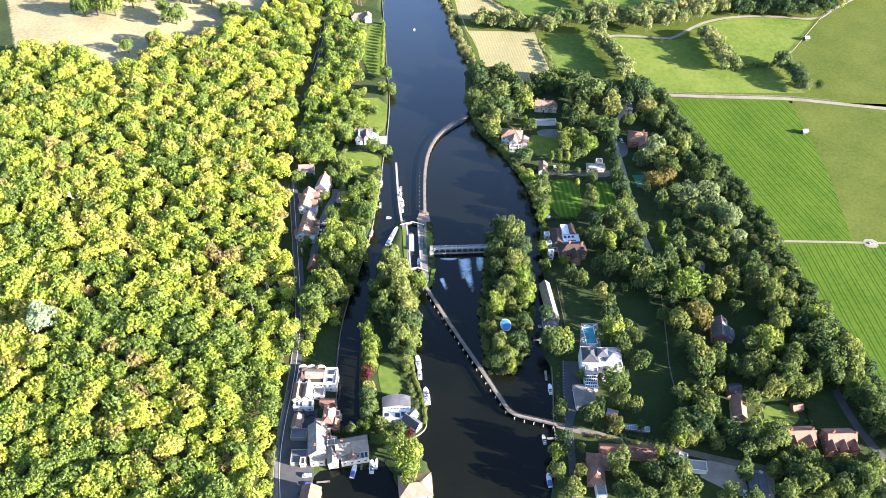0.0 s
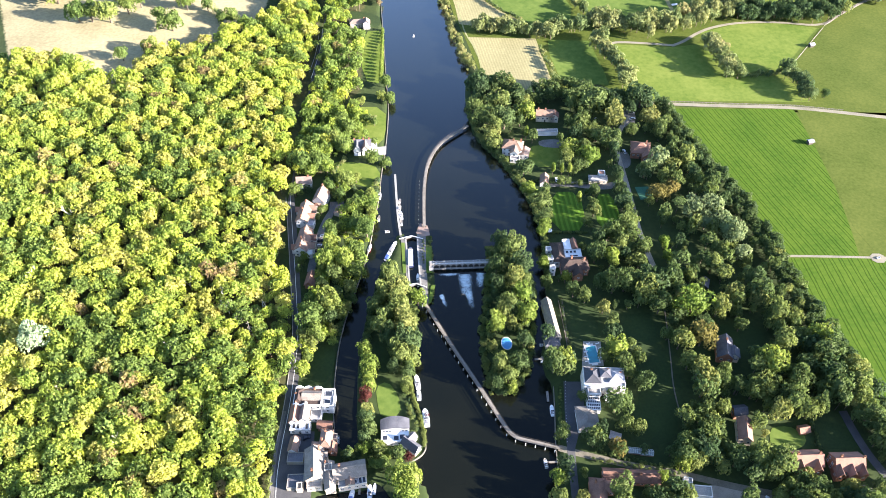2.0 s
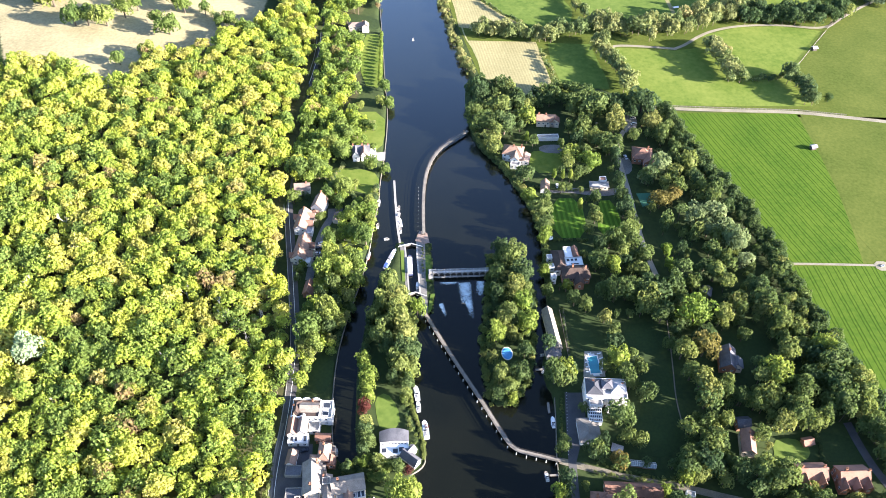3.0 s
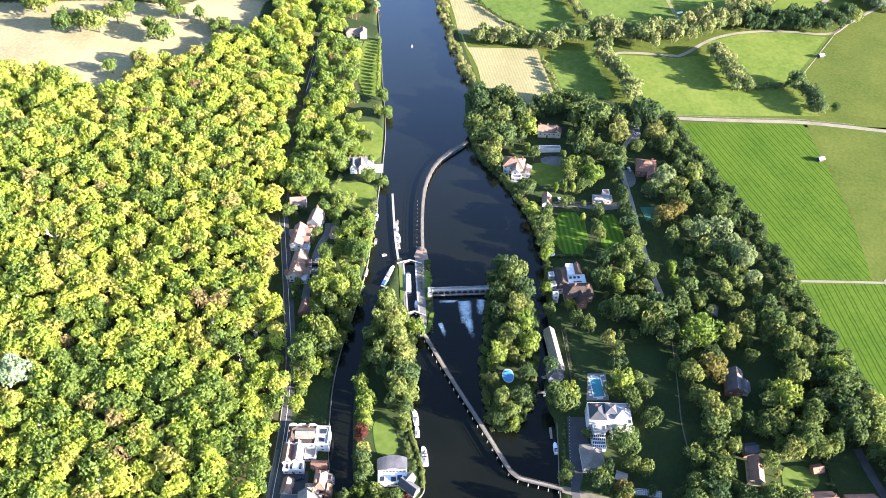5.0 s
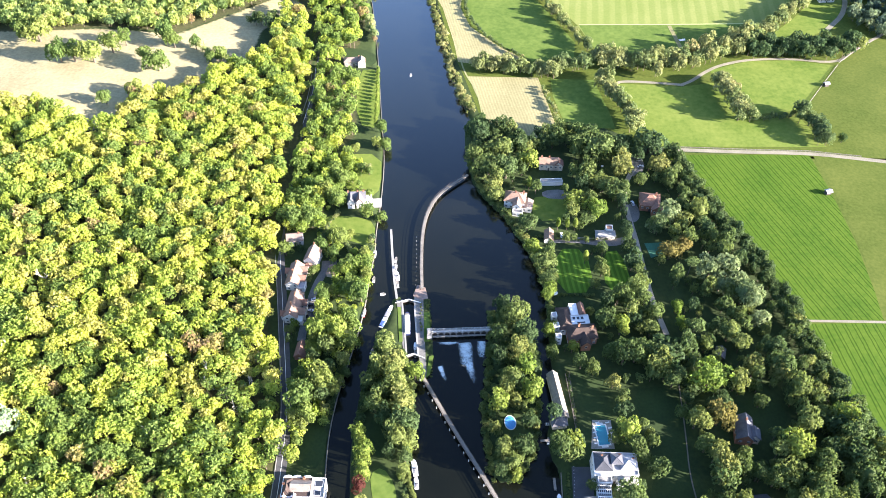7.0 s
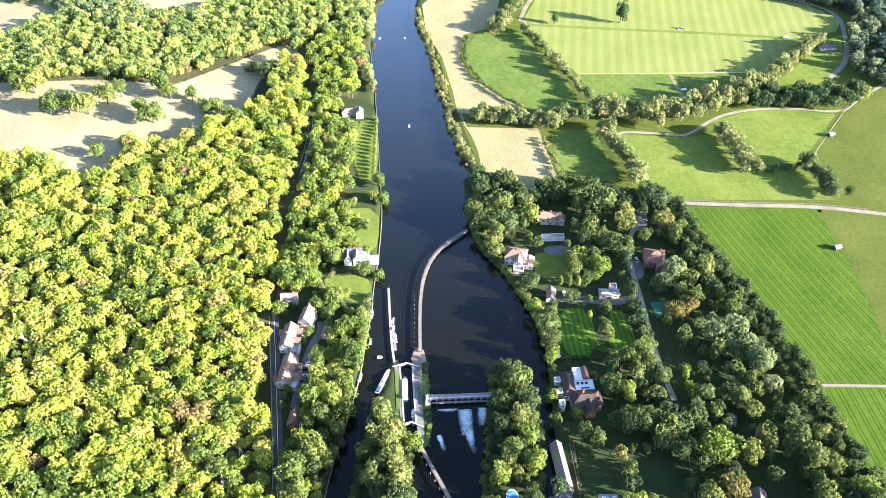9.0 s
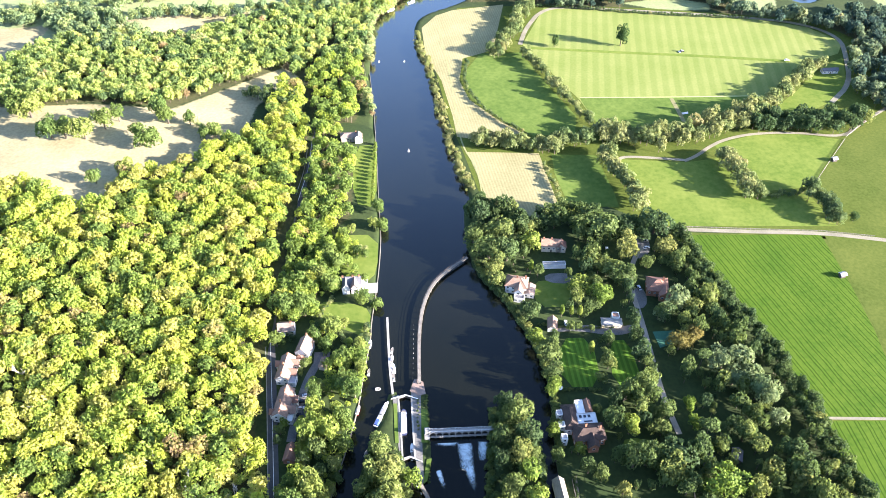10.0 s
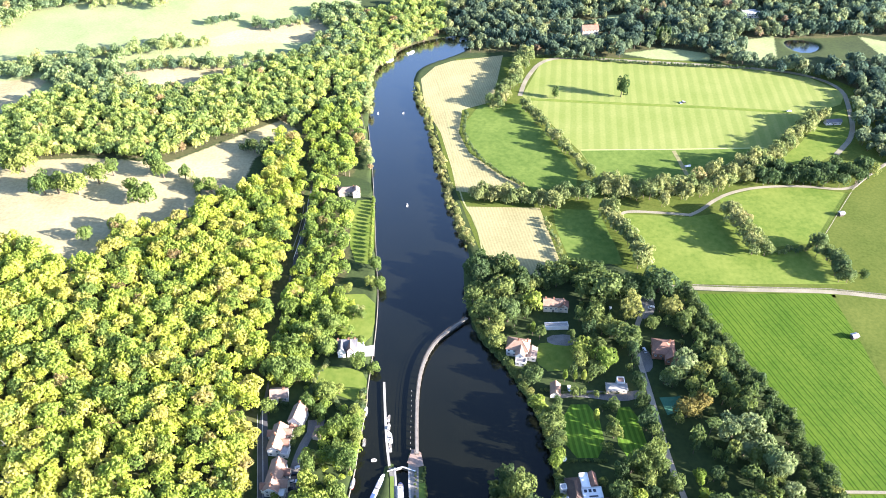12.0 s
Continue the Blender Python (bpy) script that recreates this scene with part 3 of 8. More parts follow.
sheet("hay_field_far", [(-17.4, 723.9), (-4.7, 748.1), (11.4, 759.4), (60.4, 770.7), (46, 682.2), (19.1, 668), (15.6, 631.7), (23.1, 602.4), (43.9, 574.2), (63.8, 554.3), (34, 546.1), (12.5, 551.2), (9.5, 579), (0.8, 631.8), (-12.9, 673)], M_HAY, label="cut hay strip along the river")
sheet("pasture_lush", [(34, 675.5), (69.4, 678.1), (88.8, 622.5), (105.7, 578.2), (101.6, 554.7), (69.9, 552.1), (44.1, 577.2), (24.1, 605.6), (20.5, 644.9)], M_LUSH, label="lush green pasture inside hedges")
sheet("pasture_strip", [(81.1, 528.8), (113.2, 527.2), (119.4, 485), (120.3, 469.1), (86.5, 471.5), (80.9, 506.3)], M_LUSH, label="narrow green pasture between hedges")
sheet("cricket_outfield", [(72.5, 691.9), (98.9, 764.4), (198.3, 755.2), (289.8, 740.6), (336.1, 723.6), (357.6, 694.2), (346.2, 674.5), (317.5, 660.6), (254.3, 598.8), (224.6, 573.5), (178.7, 561.3), (120.8, 564.7), (110.9, 603.2), (81.1, 672.2)], M_CRICKET, label="striped mown sports ground")
sheet("cricket_near", [(111.9, 604), (258, 606), (224.8, 574.2), (178.7, 561.3), (120.8, 564.6)], M_LUSH, z=1.35, label="plain mown grass beside the striped ground")
sheet("pasture_f", [(259.3, 584.7), (290.4, 614.9), (315.8, 645.9), (347.3, 667.8), (334.3, 624.7), (311.9, 598.4), (288.3, 582.9)], M_PASTURE, label="grass paddock behind the pavilion")
sheet("pasture_b", [(126, 523), (176.4, 518.6), (204, 524), (211, 486), (222, 480), (252, 482), (260, 449.3), (148, 450), (131, 490.8)], M_PASTURE, label="green grazed pasture")
sheet("pasture_c", [(203.2, 540), (235, 552.3), (268.9, 553.5), (299.4, 546.2), (257.2, 490), (213.4, 484.4), (205.4, 508.6)], M_PASTURE, label="green pasture with worn wheel tracks")
sheet("pasture_d", [(400.5, 615.6), (341.1, 576.4), (302.7, 546.2), (259.6, 491.2), (274.6, 450.8), (312.5, 440.3)], M_OLIVE, label="olive green pasture behind a fence")
sheet("crop_field", [(149.3, 441.2), (245.5, 440.7), (247.1, 402.5), (246.5, 360.9), (243.1, 324.9)] + [(240, 302.6), (191, 302.8)] + [(187.2, 352.9), (170.5, 402)], M_CROP_NORTH, label="drilled green grass field with tractor lines")
sheet("pasture_e", [(247.6, 440.7), (315.7, 432.7), (250.4, 305.5), (244.9, 324.9), (247.4, 360.9), (249, 402.5)], M_OLIVE, label="olive green rough pasture")
sheet("crop_field_south", [(194.9, 300.5), (282.9, 300.9), (242.8, 140.7), (217.1, 162.1), (210.1, 194.2), (205.2, 222.8), (199.8, 249.9)], M_CROP, label="drilled green field south of the track")

sheet("field_margin", [(16, 535), (8, 566), (-8, 672), (16, 764), (98, 770), (200, 762), (345, 738), (372, 700), (362, 668), (405, 622), (320, 430), (147, 447), (112, 470), (80, 458), (56, 450), (30, 470)], M_OLIVE, z=1.245, label="rough grass margins between the hedged fields", thick=0.03)
sheet("crop_margin", [(155, 444), (178, 395), (193, 340), (200, 296), (206, 240), (216, 190), (222, 150), (250, 150), (312, 300), (320, 436)], M_OLIVE, z=1.245, label="rough grass edge of the drilled field", thick=0.03)

# ---- roads and tracks ----
ROAD = [(-95, 700)] + [(-115.4, 632.9), (-101.3, 579.9), (-94.8, 520.2), (-98.3, 475), (-100.8, 437.7), (-99.1, 399.9)] + [(-98.6, 364.6), (-92.7, 333.1), (-87.4, 304.4), (-81.9, 273.7), (-77, 245.8), (-75.8, 222.1), (-75.6, 200.2), (-76.6, 178.4), (-76.1, 161.1), (-72.9, 142.3), (-68.3, 120.1)]
ROAD = [(x + 1.4, y) for x, y in ROAD]
ribbon("road", ROAD, 5.0, M_ASPHALT, 1.4, "two-lane asphalt road under the wood", "road")
ribbon("road_line", ROAD, 0.22, M_PAINT, 1.41, "worn white centre line", "marking", thick=0.02)
ribbon("kerb", [(x - 2.7, y) for x, y in ROAD], 0.4, M_CONCRETE, 1.5, "pale roadside kerb", "kerb")
ribbon("lane", [(54.4, 181.3), (68.6, 177.1), (91.7, 171.4), (109.5, 168.5), (131.6, 162.4), (151.2, 158.5), (170.2, 153.7)], 3.3, M_LANE, 1.36, "gravel lane from the footbridge", "lane")
ribbon("drive", [(130.1, 431.8), (122.2, 422), (115.9, 406.3), (114.5, 389.5), (115.7, 371.1), (116.2, 352.1), (116.4, 328.1), (117.6, 309.8), (120.2, 293)], 3.0, M_GRAVEL, 1.36, "gravel drive between gardens", "drive")
ribbon("drive_river", [(62.3, 217.4), (61.1, 200.7), (60.1, 181.9), (59.7, 164.4), (59.2, 142.8)], 3.6, M_ASPHALT, 1.38, "asphalt drive along the bank", "drive")
ribbon("farm_track", [(147.2, 447.4), (168.9, 445.7), (204, 444), (246.3, 442.7), (278.5, 436.9), (314.4, 430.3)], 3.4, M_TRACK, 1.38, "pale stony farm track", "track")
ribbon("field_track", [(197.4, 302.3), (220.5, 302), (246.7, 301.2), (282.7, 300.4)], 1.6, M_TRACK, 1.36, "thin worn path over the field", "track")
ribbon("lane_north", [(128.4, 521.9), (133.9, 525.8), (153.8, 524.3), (179, 520.9)], 2.7, M_TRACK, 1.36, "pale lane beside the wood belt", "track")
ribbon("lane_east", [(176.1, 520.3), (186.4, 526.1), (198.3, 537.3), (212.6, 546.9), (235.7, 554.4), (269.7, 555.6), (302.6, 549), (320, 565.4), (344.5, 584), (391.4, 615.7)], 2.7, M_TRACK, 1.37, "pale curving lane between pastures", "track")
ribbon("gallop", [(70.5, 691.9), (78.1, 723), (97.5, 762), (130.3, 765.2), (198.3, 755.2), (275.5, 745.2), (333.7, 731.3), (359.2, 704.4), (351.5, 669.7), (337.1, 624.6), (311.3, 596.8)], 4.0, M_TRACK, 1.40, "pale track round the sports ground", "track")
ribbon("track_south", [(194.1, 201.2), (195.6, 188.5), (198.7, 174.9), (208.5, 153.8)], 4.0, M_ASPHALT, 1.36, "narrow lane behind the hedge", "lane")

ribbon("garden_path", [(184.2, 164.2), (189, 163.1), (194.1, 160.9), (199.9, 153.5), (202.6, 145.8)], 1.6, M_GRAVEL, 1.37, "pale garden path", "path")
M_TOWPATH = noisy("trodden_grass", (0.16, 0.17, 0.07), (0.26, 0.25, 0.12), 0.1, 1.2, 0.95)
ribbon("towpath", [(-2.1, 725.2), (5.4, 664.4), (10.5, 609.6), (12.7, 571.7), (16.3, 538.6), (25.4, 514.6), (28.5, 490.9), (29.1, 467.7)], 1.1, M_TOWPATH, 1.34, "thin trodden path along the river bank", "path")

# ---- foliage templates ----


def ico(sub):
    bm = bmesh.new()
    bmesh.ops.create_icosphere(bm, subdivisions=sub, radius=1)
    bm.verts.index_update()
    v = np.array([p.co[:] for p in bm.verts])
    f = np.array([[q.index for q in p.verts] for p in bm.faces])
    bm.free()
    return v, f


ICO1, ICO2 = ico(1), ico(2)


def crown(seed, cards, size, lobes=9, flat=0.85, core=ICO1, spread=0.62, top=0.0, heart=0.72, loose=0.55, fuzz=0.09, core_size=0.78, own=0.75):
    """Leaf clumps over a lumpy core: radius about 1, centred on the origin. Gives vertices, triangles and a value for each leaf clump."""
    g = np.random.default_rng(seed)
    c = [np.array([0, 0, 0.1, heart])]
    for k in range(lobes):
        a, e = g.uniform(0, 6.283), g.uniform(-0.35, 1.0)
        rr = spread * g.uniform(0.65, 1.3)
        c.append(np.array([rr * math.cos(a) * math.cos(e), rr * math.sin(a) * math.cos(e), rr * math.sin(e) * (1 + top) * flat, g.uniform(0.17, 0.4)]))
    c = np.array(c)
    v, f = core
    d = v / np.linalg.norm(v, axis=1, keepdims=True)
    rad = np.zeros(len(d))
    for q in c:
        b = d @ q[:3]
        disc = b * b - (q[:3] @ q[:3] - q[3] ** 2)
        rad = np.maximum(rad, np.where(disc > 0, b + np.sqrt(np.maximum(disc, 0)), 0))
    cv = d * (np.maximum(rad, 0.3) * core_size)[:, None]
    cv[:, 2] = np.where(cv[:, 2] < 0, cv[:, 2] * 0.8, cv[:, 2])
    vs, fs, lf, ns = [cv], [f], [np.full(len(cv), 0.35)], [d]
    n0 = len(cv)
    w = c[:, 3] ** 2
    w[0] *= 0.6
    pts = []
    lobe_tone = g.uniform(0.0, 1.0, len(c))
    while len(pts) < cards:
        which = g.choice(len(c), p=w / w.sum())
        q = c[which]
        u = g.normal(size=3)
        u /= np.linalg.norm(u)
        if u[2] < -0.45:
            continue
        p = q[:3] + u * q[3] * g.uniform(1 - fuzz, 1 + fuzz)
        if any(np.linalg.norm(p - o[:3]) < o[3] * 0.85 for o in c):
            continue
        pts.append((p, u, lobe_tone[which]))
    for p, u, lobe in pts:
        nrm = u * 0.8 + g.normal(size=3) * loose
        nrm /= np.linalg.norm(nrm)
        a = np.cross(nrm, g.normal(size=3))
        a /= np.linalg.norm(a)
        b = np.cross(nrm, a)
        s = size * g.uniform(0.6, 1.35)
        k = g.uniform(0.55, 1.0, 4)
        soft = (u * 0.35 + (p - [0, 0, -0.2]) * 0.2) * (1 - own) * 4 + nrm * 0.75
        ns.append(np.tile(soft / np.linalg.norm(soft), (3, 1)))
        tri = np.array([p + a * s * k[0], p - a * s * 0.5 * k[1] + b * s * 0.85 * k[2], p - a * s * 0.5 * k[1] - b * s * 0.85 * k[3]])
        vs.append(tri)
        turned = np.cross(tri[1] - tri[0], tri[2] - tri[0]) @ soft < 0
        fs.append(np.array([[0, 2, 1] if turned else [0, 1, 2]]) + n0)
        lf.append(np.full(3, 0.45 * lobe + 0.55 * g.uniform(0.0, 1.0)))
        n0 += 3
    return np.concatenate(vs), np.concatenate(fs), np.concatenate(lf), np.concatenate(ns)


def scatter(polys, spacing, seed, keep=1.0, holes=(), thin=None):
    """Jittered points inside the polygons."""
    g = np.random.default_rng(seed)
    out = []
    for poly in polys:
        p = np.array(poly)
        lo, hi = p.min(0), p.max(0)
        X, Y = np.meshgrid(np.arange(lo[0], hi[0], spacing), np.arange(lo[1], hi[1], spacing * 0.87), indexing="ij")
        X = X + (np.arange(X.shape[1])[None, :] % 2) * spacing / 2
        X, Y = X + g.uniform(-0.46, 0.46, X.shape) * spacing, Y + g.uniform(-0.46, 0.46, Y.shape) * spacing
        ok = inside(poly, X, Y) & (g.random(X.shape) < keep)
        if thin:
            ok &= (Y < thin[0]) | (g.random(X.shape) < thin[1])
        for h in holes:
            ok &= ~inside(h, X, Y)
        ok &= edge_distance(ROAD + ROAD[::-1], X, Y) > 3.6
        out += list(zip(X[ok], Y[ok]))
    return out


def forest(name, spots, templates, r_range, h_range, tone, material, seed, label, full=0.3, mound=(0.95, 1.35)):
    """Many trees in one mesh: crowns, stems and a tone for each tree. full: the share whose crowns reach the ground."""
    g = np.random.default_rng(seed)
    V, F, L, T, I, N, n0 = [], [], [], [], [], [], 0
    for x, y in spots:
        v, f, lf, nn = templates[g.integers(len(templates))]
        u = g.random() ** 1.35
        r, h = r_range[0] + (r_range[1] - r_range[0]) * u, h_range[0] + (h_range[1] - h_range[0]) * min(1.0, max(0.0, u + g.uniform(-0.3, 0.3)))
        a = g.uniform(0, 6.283)
        ca, sa = math.cos(a), math.sin(a)
        up = h * 0.53 if g.random() < full else min(r * g.uniform(*mound), h * 0.53)
        s = np.array([r * g.uniform(0.85, 1.15), r * g.uniform(0.85, 1.15), up])
        w = v * s
        z0 = ground_z(x, y)
        p = np.stack([x + w[:, 0] * ca - w[:, 1] * sa, y + w[:, 0] * sa + w[:, 1] * ca, z0 + h - s[2] + w[:, 2]], 1)
        V.append(p)
        N.append(np.stack([nn[:, 0] * ca - nn[:, 1] * sa, nn[:, 0] * sa + nn[:, 1] * ca, nn[:, 2]], 1))
        F.append(f + n0)
        I.append(np.zeros(len(f), int))
        L.append(lf)
        t = tone(g, x, y)
        T.append(np.full(len(p), t))
        n0 += len(p)
        st = np.array([[math.cos(k * 2.094), math.sin(k * 2.094), 0] for k in range(3)]) * 0.24
        q = np.concatenate([st + [x, y, z0 - 0.3], st * 0.5 + [x, y, z0 + h - s[2]]])
        V.append(q)
        N.append(np.concatenate([st, st]) / 0.24)
        F.append(np.array([[0, 1, 4], [0, 4, 3], [1, 2, 5], [1, 5, 4], [2, 0, 3], [2, 3, 5]]) + n0)
        I.append(np.ones(6, int))
        L.append(np.zeros(6))
        T.append(np.full(6, 0.0))
        n0 += 6
    me = mesh_arrays(name, np.concatenate(V), np.concatenate(F), [material, M_BARK], np.concatenate(I), {"leaf": np.concatenate(L), "tint": np.concatenate(T)}, True, np.concatenate(N))
    return tagged(new(name, me), label, "woodland", kind="stuff")


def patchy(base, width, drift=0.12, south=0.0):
    """Tones that drift from stand to stand; south: how much darker the tones get towards the south end."""
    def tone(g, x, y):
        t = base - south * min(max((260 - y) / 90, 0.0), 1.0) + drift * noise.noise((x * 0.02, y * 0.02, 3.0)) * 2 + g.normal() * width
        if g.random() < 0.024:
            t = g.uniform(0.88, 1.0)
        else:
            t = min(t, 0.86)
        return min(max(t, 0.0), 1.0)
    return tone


T_WOOD = [crown(100 + k, 310, 0.177, 18, 0.8, ICO1, 0.69, 0.0, 0.66, 1.6, 0.15, 0.58, 0.9) for k in range(10)]
T_MID = [crown(150 + k, 310, 0.16, 17, 0.85, ICO1, 0.66, 0.0, 0.64, 1.3, 0.13, 0.68, 0.85) for k in range(8)]
T_FAR = [crown(200 + k, 145, 0.249, 13, 0.8, ICO1, 0.64, 0.0, 0.68, 1.2, 0.13, 0.68, 0.8) for k in range(8)]
SILVER_CLEARING = [(-209.5, 226), (-198, 226), (-197, 237), (-209, 238)]
wood_spots = scatter(WOODS, 5.6, 11, holes=[SILVER_CLEARING])
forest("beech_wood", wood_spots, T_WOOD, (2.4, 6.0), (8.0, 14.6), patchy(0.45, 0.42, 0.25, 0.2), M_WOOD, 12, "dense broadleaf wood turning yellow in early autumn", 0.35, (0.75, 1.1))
forest("riverside_wood", scatter(RIVER_WOODS[:1], 6.3, 13), T_WOOD, (2.6, 5.2), (8, 14), patchy(0.12, 0.28), M_WOOD, 14, "mixed green wood above the river bank", 0.5)
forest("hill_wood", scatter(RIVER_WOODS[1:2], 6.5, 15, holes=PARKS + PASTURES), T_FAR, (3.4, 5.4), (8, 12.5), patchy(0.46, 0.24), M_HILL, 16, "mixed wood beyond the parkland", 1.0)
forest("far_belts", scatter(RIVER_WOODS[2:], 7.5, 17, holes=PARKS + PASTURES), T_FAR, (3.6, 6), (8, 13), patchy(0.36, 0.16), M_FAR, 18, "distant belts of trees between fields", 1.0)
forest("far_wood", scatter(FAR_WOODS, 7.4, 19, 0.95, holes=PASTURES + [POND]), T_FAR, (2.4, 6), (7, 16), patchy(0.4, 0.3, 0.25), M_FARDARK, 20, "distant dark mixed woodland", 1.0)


# ---- single trees ----
T_TREE = [crown(300 + k, 780, 0.115, 24, 0.9, ICO2, 0.68, 0.0, 0.62, 1.3, 0.15, 0.68, 0.85) for k in range(6)]
T_WILLOW = [crown(330 + k, 720, 0.12, 22, 1.25, ICO2, 0.6, 0.3, 0.66, 1.2, 0.14, 0.7, 0.85) for k in range(3)]
T_CONE = [crown(340 + k, 460, 0.13, 8, 1.0, ICO2, 0.5) for k in range(2)]
STEM = 0.84


def crown_mesh(name, tpl, material):
    v, f, lf, nn = tpl
    me = mesh_arrays(name, v + [0, 0, STEM], f, [material], None, {"leaf": lf}, True, nn)
    return me


def stem_mesh(seed):
    g = random.Random(seed)
    bm = bmesh.new()
    tube(bm, (0, 0, -0.08), (0, 0, 0.75), 0.085, 0.06, 7)
    for k in range(5):
        a = k * 1.257 + g.uniform(-0.4, 0.4)
        tube(bm, (0, 0, 0.55 + 0.06 * k), (0.5 * math.cos(a), 0.5 * math.sin(a), 1.05 + g.uniform(-0.2, 0.25)), 0.045, 0.015, 5)
    tube(bm, (0, 0, 0.72), (0.05, 0.03, 1.35), 0.06, 0.02, 6)
    me = bpy.data.meshes.new("trunk")
    bm.to_mesh(me)
    bm.free()
    me.materials.append(M_BARK)
    return me


STEMS = [stem_mesh(k) for k in range(3)]
PROTO = {}
rng = random.Random(5)


def tree(x, y, r, material=None, shape="broad", label="", group="", height=None, name="tree"):
    """One tree on the ground at (x, y) with crown radius r."""
    material = material or M_TREE
    tpls = {"broad": T_TREE, "tall": T_WILLOW, "cone": T_CONE}[shape]
    k = rng.randrange(len(tpls))
    key = (material.name, shape, k, label, group, name)
    ratio = {"broad": 1.6, "tall": 1.65, "cone": 3.4}[shape]
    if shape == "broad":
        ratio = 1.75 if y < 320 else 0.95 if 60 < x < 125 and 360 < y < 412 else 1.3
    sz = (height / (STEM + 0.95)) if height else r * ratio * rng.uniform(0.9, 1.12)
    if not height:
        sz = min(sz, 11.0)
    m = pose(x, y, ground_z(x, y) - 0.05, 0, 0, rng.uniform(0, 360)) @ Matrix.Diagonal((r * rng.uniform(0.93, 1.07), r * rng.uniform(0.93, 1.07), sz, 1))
    if key in PROTO:
        q = PROTO[key].scale
        return copy_thing(PROTO[key], m @ Matrix.Diagonal((1 / q[0], 1 / q[1], 1 / q[2], 1)))
    root = new(name)
    root.matrix_basis = Matrix.Identity(4)
    t = new("trunk", STEMS[k % len(STEMS)])
    t.parent = root
    c = new("crown", crown_mesh("crown", tpls[k], material))
    c.parent = root
    tagged(root, label, "shrub" if name == "shrub" else "tree", group)
    PROTO[key] = root
    root.matrix_basis = m
    return root


def grove(spots, label, group, material=None, shape="broad"):
    for x, y, r in spots:
        tree(x, y, r * 1.25, material, shape, label, group)


def belt(pts, width, gap, r0, r1, label, tone=(0.3, 0.15), material=None, name="hedgerow", high=2.6):
    """A hedge or belt of trees along a line, uncountable: one mesh."""
    p = smooth_line(pts, 1)
    run, spots = 0.0, []
    for a, b in zip(p, p[1:]):
        d = b - a
        n = Vector((-d.y, d.x)).normalized()
        while run < d.length:
            c = a + d.normalized() * run + n * rng.uniform(-width / 2, width / 2)
            spots.append((c.x, c.y))
            run += gap * rng.uniform(0.75, 1.25)
        run -= d.length
    ob = forest(name, spots, T_MID, (r0, r1), (r0 * high, r1 * high), patchy(tone[0] + (0.2 if tone[0] > 0.25 else 0.0), tone[1], 0.05), material or M_BELT, len(spots), label, 1.0)
    ob["category"] = "hedge"
    return ob


G_EAST = "garden trees on the east bank"
L_EAST = "green broadleaf garden tree standing on a lawn"
grove([(37.9, 438.1, 8), (24.4, 451.7, 6.5), (30, 418.5, 7), (43, 458.8, 6.1), (21.1, 434.7, 5.6), (41.2, 417.9, 7), (31.4, 406, 4.6), (61.1, 445, 3.6), (101.3, 438.5, 9.6), (117.9, 440.6, 5.6), (137.5, 442.7, 8), (92.7, 413.8, 5.4), (102, 405.1, 6.1), (114.9, 420.2, 6.2), (108.8, 397.3, 7.5), (139, 420.3, 5.4), (142.4, 411.5, 3.8), (126.7, 411.4, 3.8), (51.1, 370.9, 4.4), (58.6, 338.9, 5.6), (60.2, 328.9, 4.1), (90.6, 334, 3.1), (93.5, 350.5, 3.5), (108.6, 354.2, 3.6), (108.7, 339.1, 4.9), (113.2, 331.1, 2.7), (144.7, 374.7, 4.4), (155.4, 378.7, 5.9), (88.2, 376.7, 4.4), (50.3, 445, 5.6)], L_EAST, G_EAST)
grove([(81.1, 392.3, 5.2), (56.7, 428.3, 5.5), (94.1, 382.5, 5.9), (53, 351.9, 4.2), (59.1, 316.7, 3.4), (56.4, 293.3, 2.6), (67.8, 281.6, 2.5), (94.6, 293.4, 3.9), (127.5, 307.6, 3), (127.7, 296.7, 2.9), (133.4, 262, 8), (99.2, 164.9, 2.3), (163.8, 222.1, 6.3), (193.4, 239.5, 5.3), (108.5, 171.2, 3.1), (86.7, 231.8, 4.7), (61.9, 226.7, 4.1), (52, 163.3, 3.1)], "light green sunlit broadleaf tree on a lawn", G_EAST, M_LIGHT)
grove([(71.1, 271.5, 3.1), (77.1, 267.4, 3.4), (85.7, 260.2, 3.4), (96.7, 314, 4.7), (90.3, 309.3, 4), (80.6, 306, 2), (86.3, 296.5, 4.6), (85.4, 325.5, 2.7), (106, 316, 4.7), (112.1, 324.2, 2.7), (113.9, 301.6, 3.9), (110.3, 292.2, 3.2), (93.1, 274.5, 5.7), (99.6, 275.8, 5.7), (113.8, 275.8, 7.6), (109.2, 267.6, 5.6), (120.7, 250.9, 2.4), (136.8, 281.9, 3.8), (55.7, 222.8, 4.6), (82.3, 229.3, 2.9), (92.6, 219.4, 3.4), (98.4, 213.6, 3.7), (90.5, 206.6, 2), (82.8, 200.1, 5.5), (67.6, 206.5, 2.2), (55.9, 185.8, 3), (69.3, 183.8, 3.2), (56.7, 278.6, 2.5)], L_EAST, G_EAST)
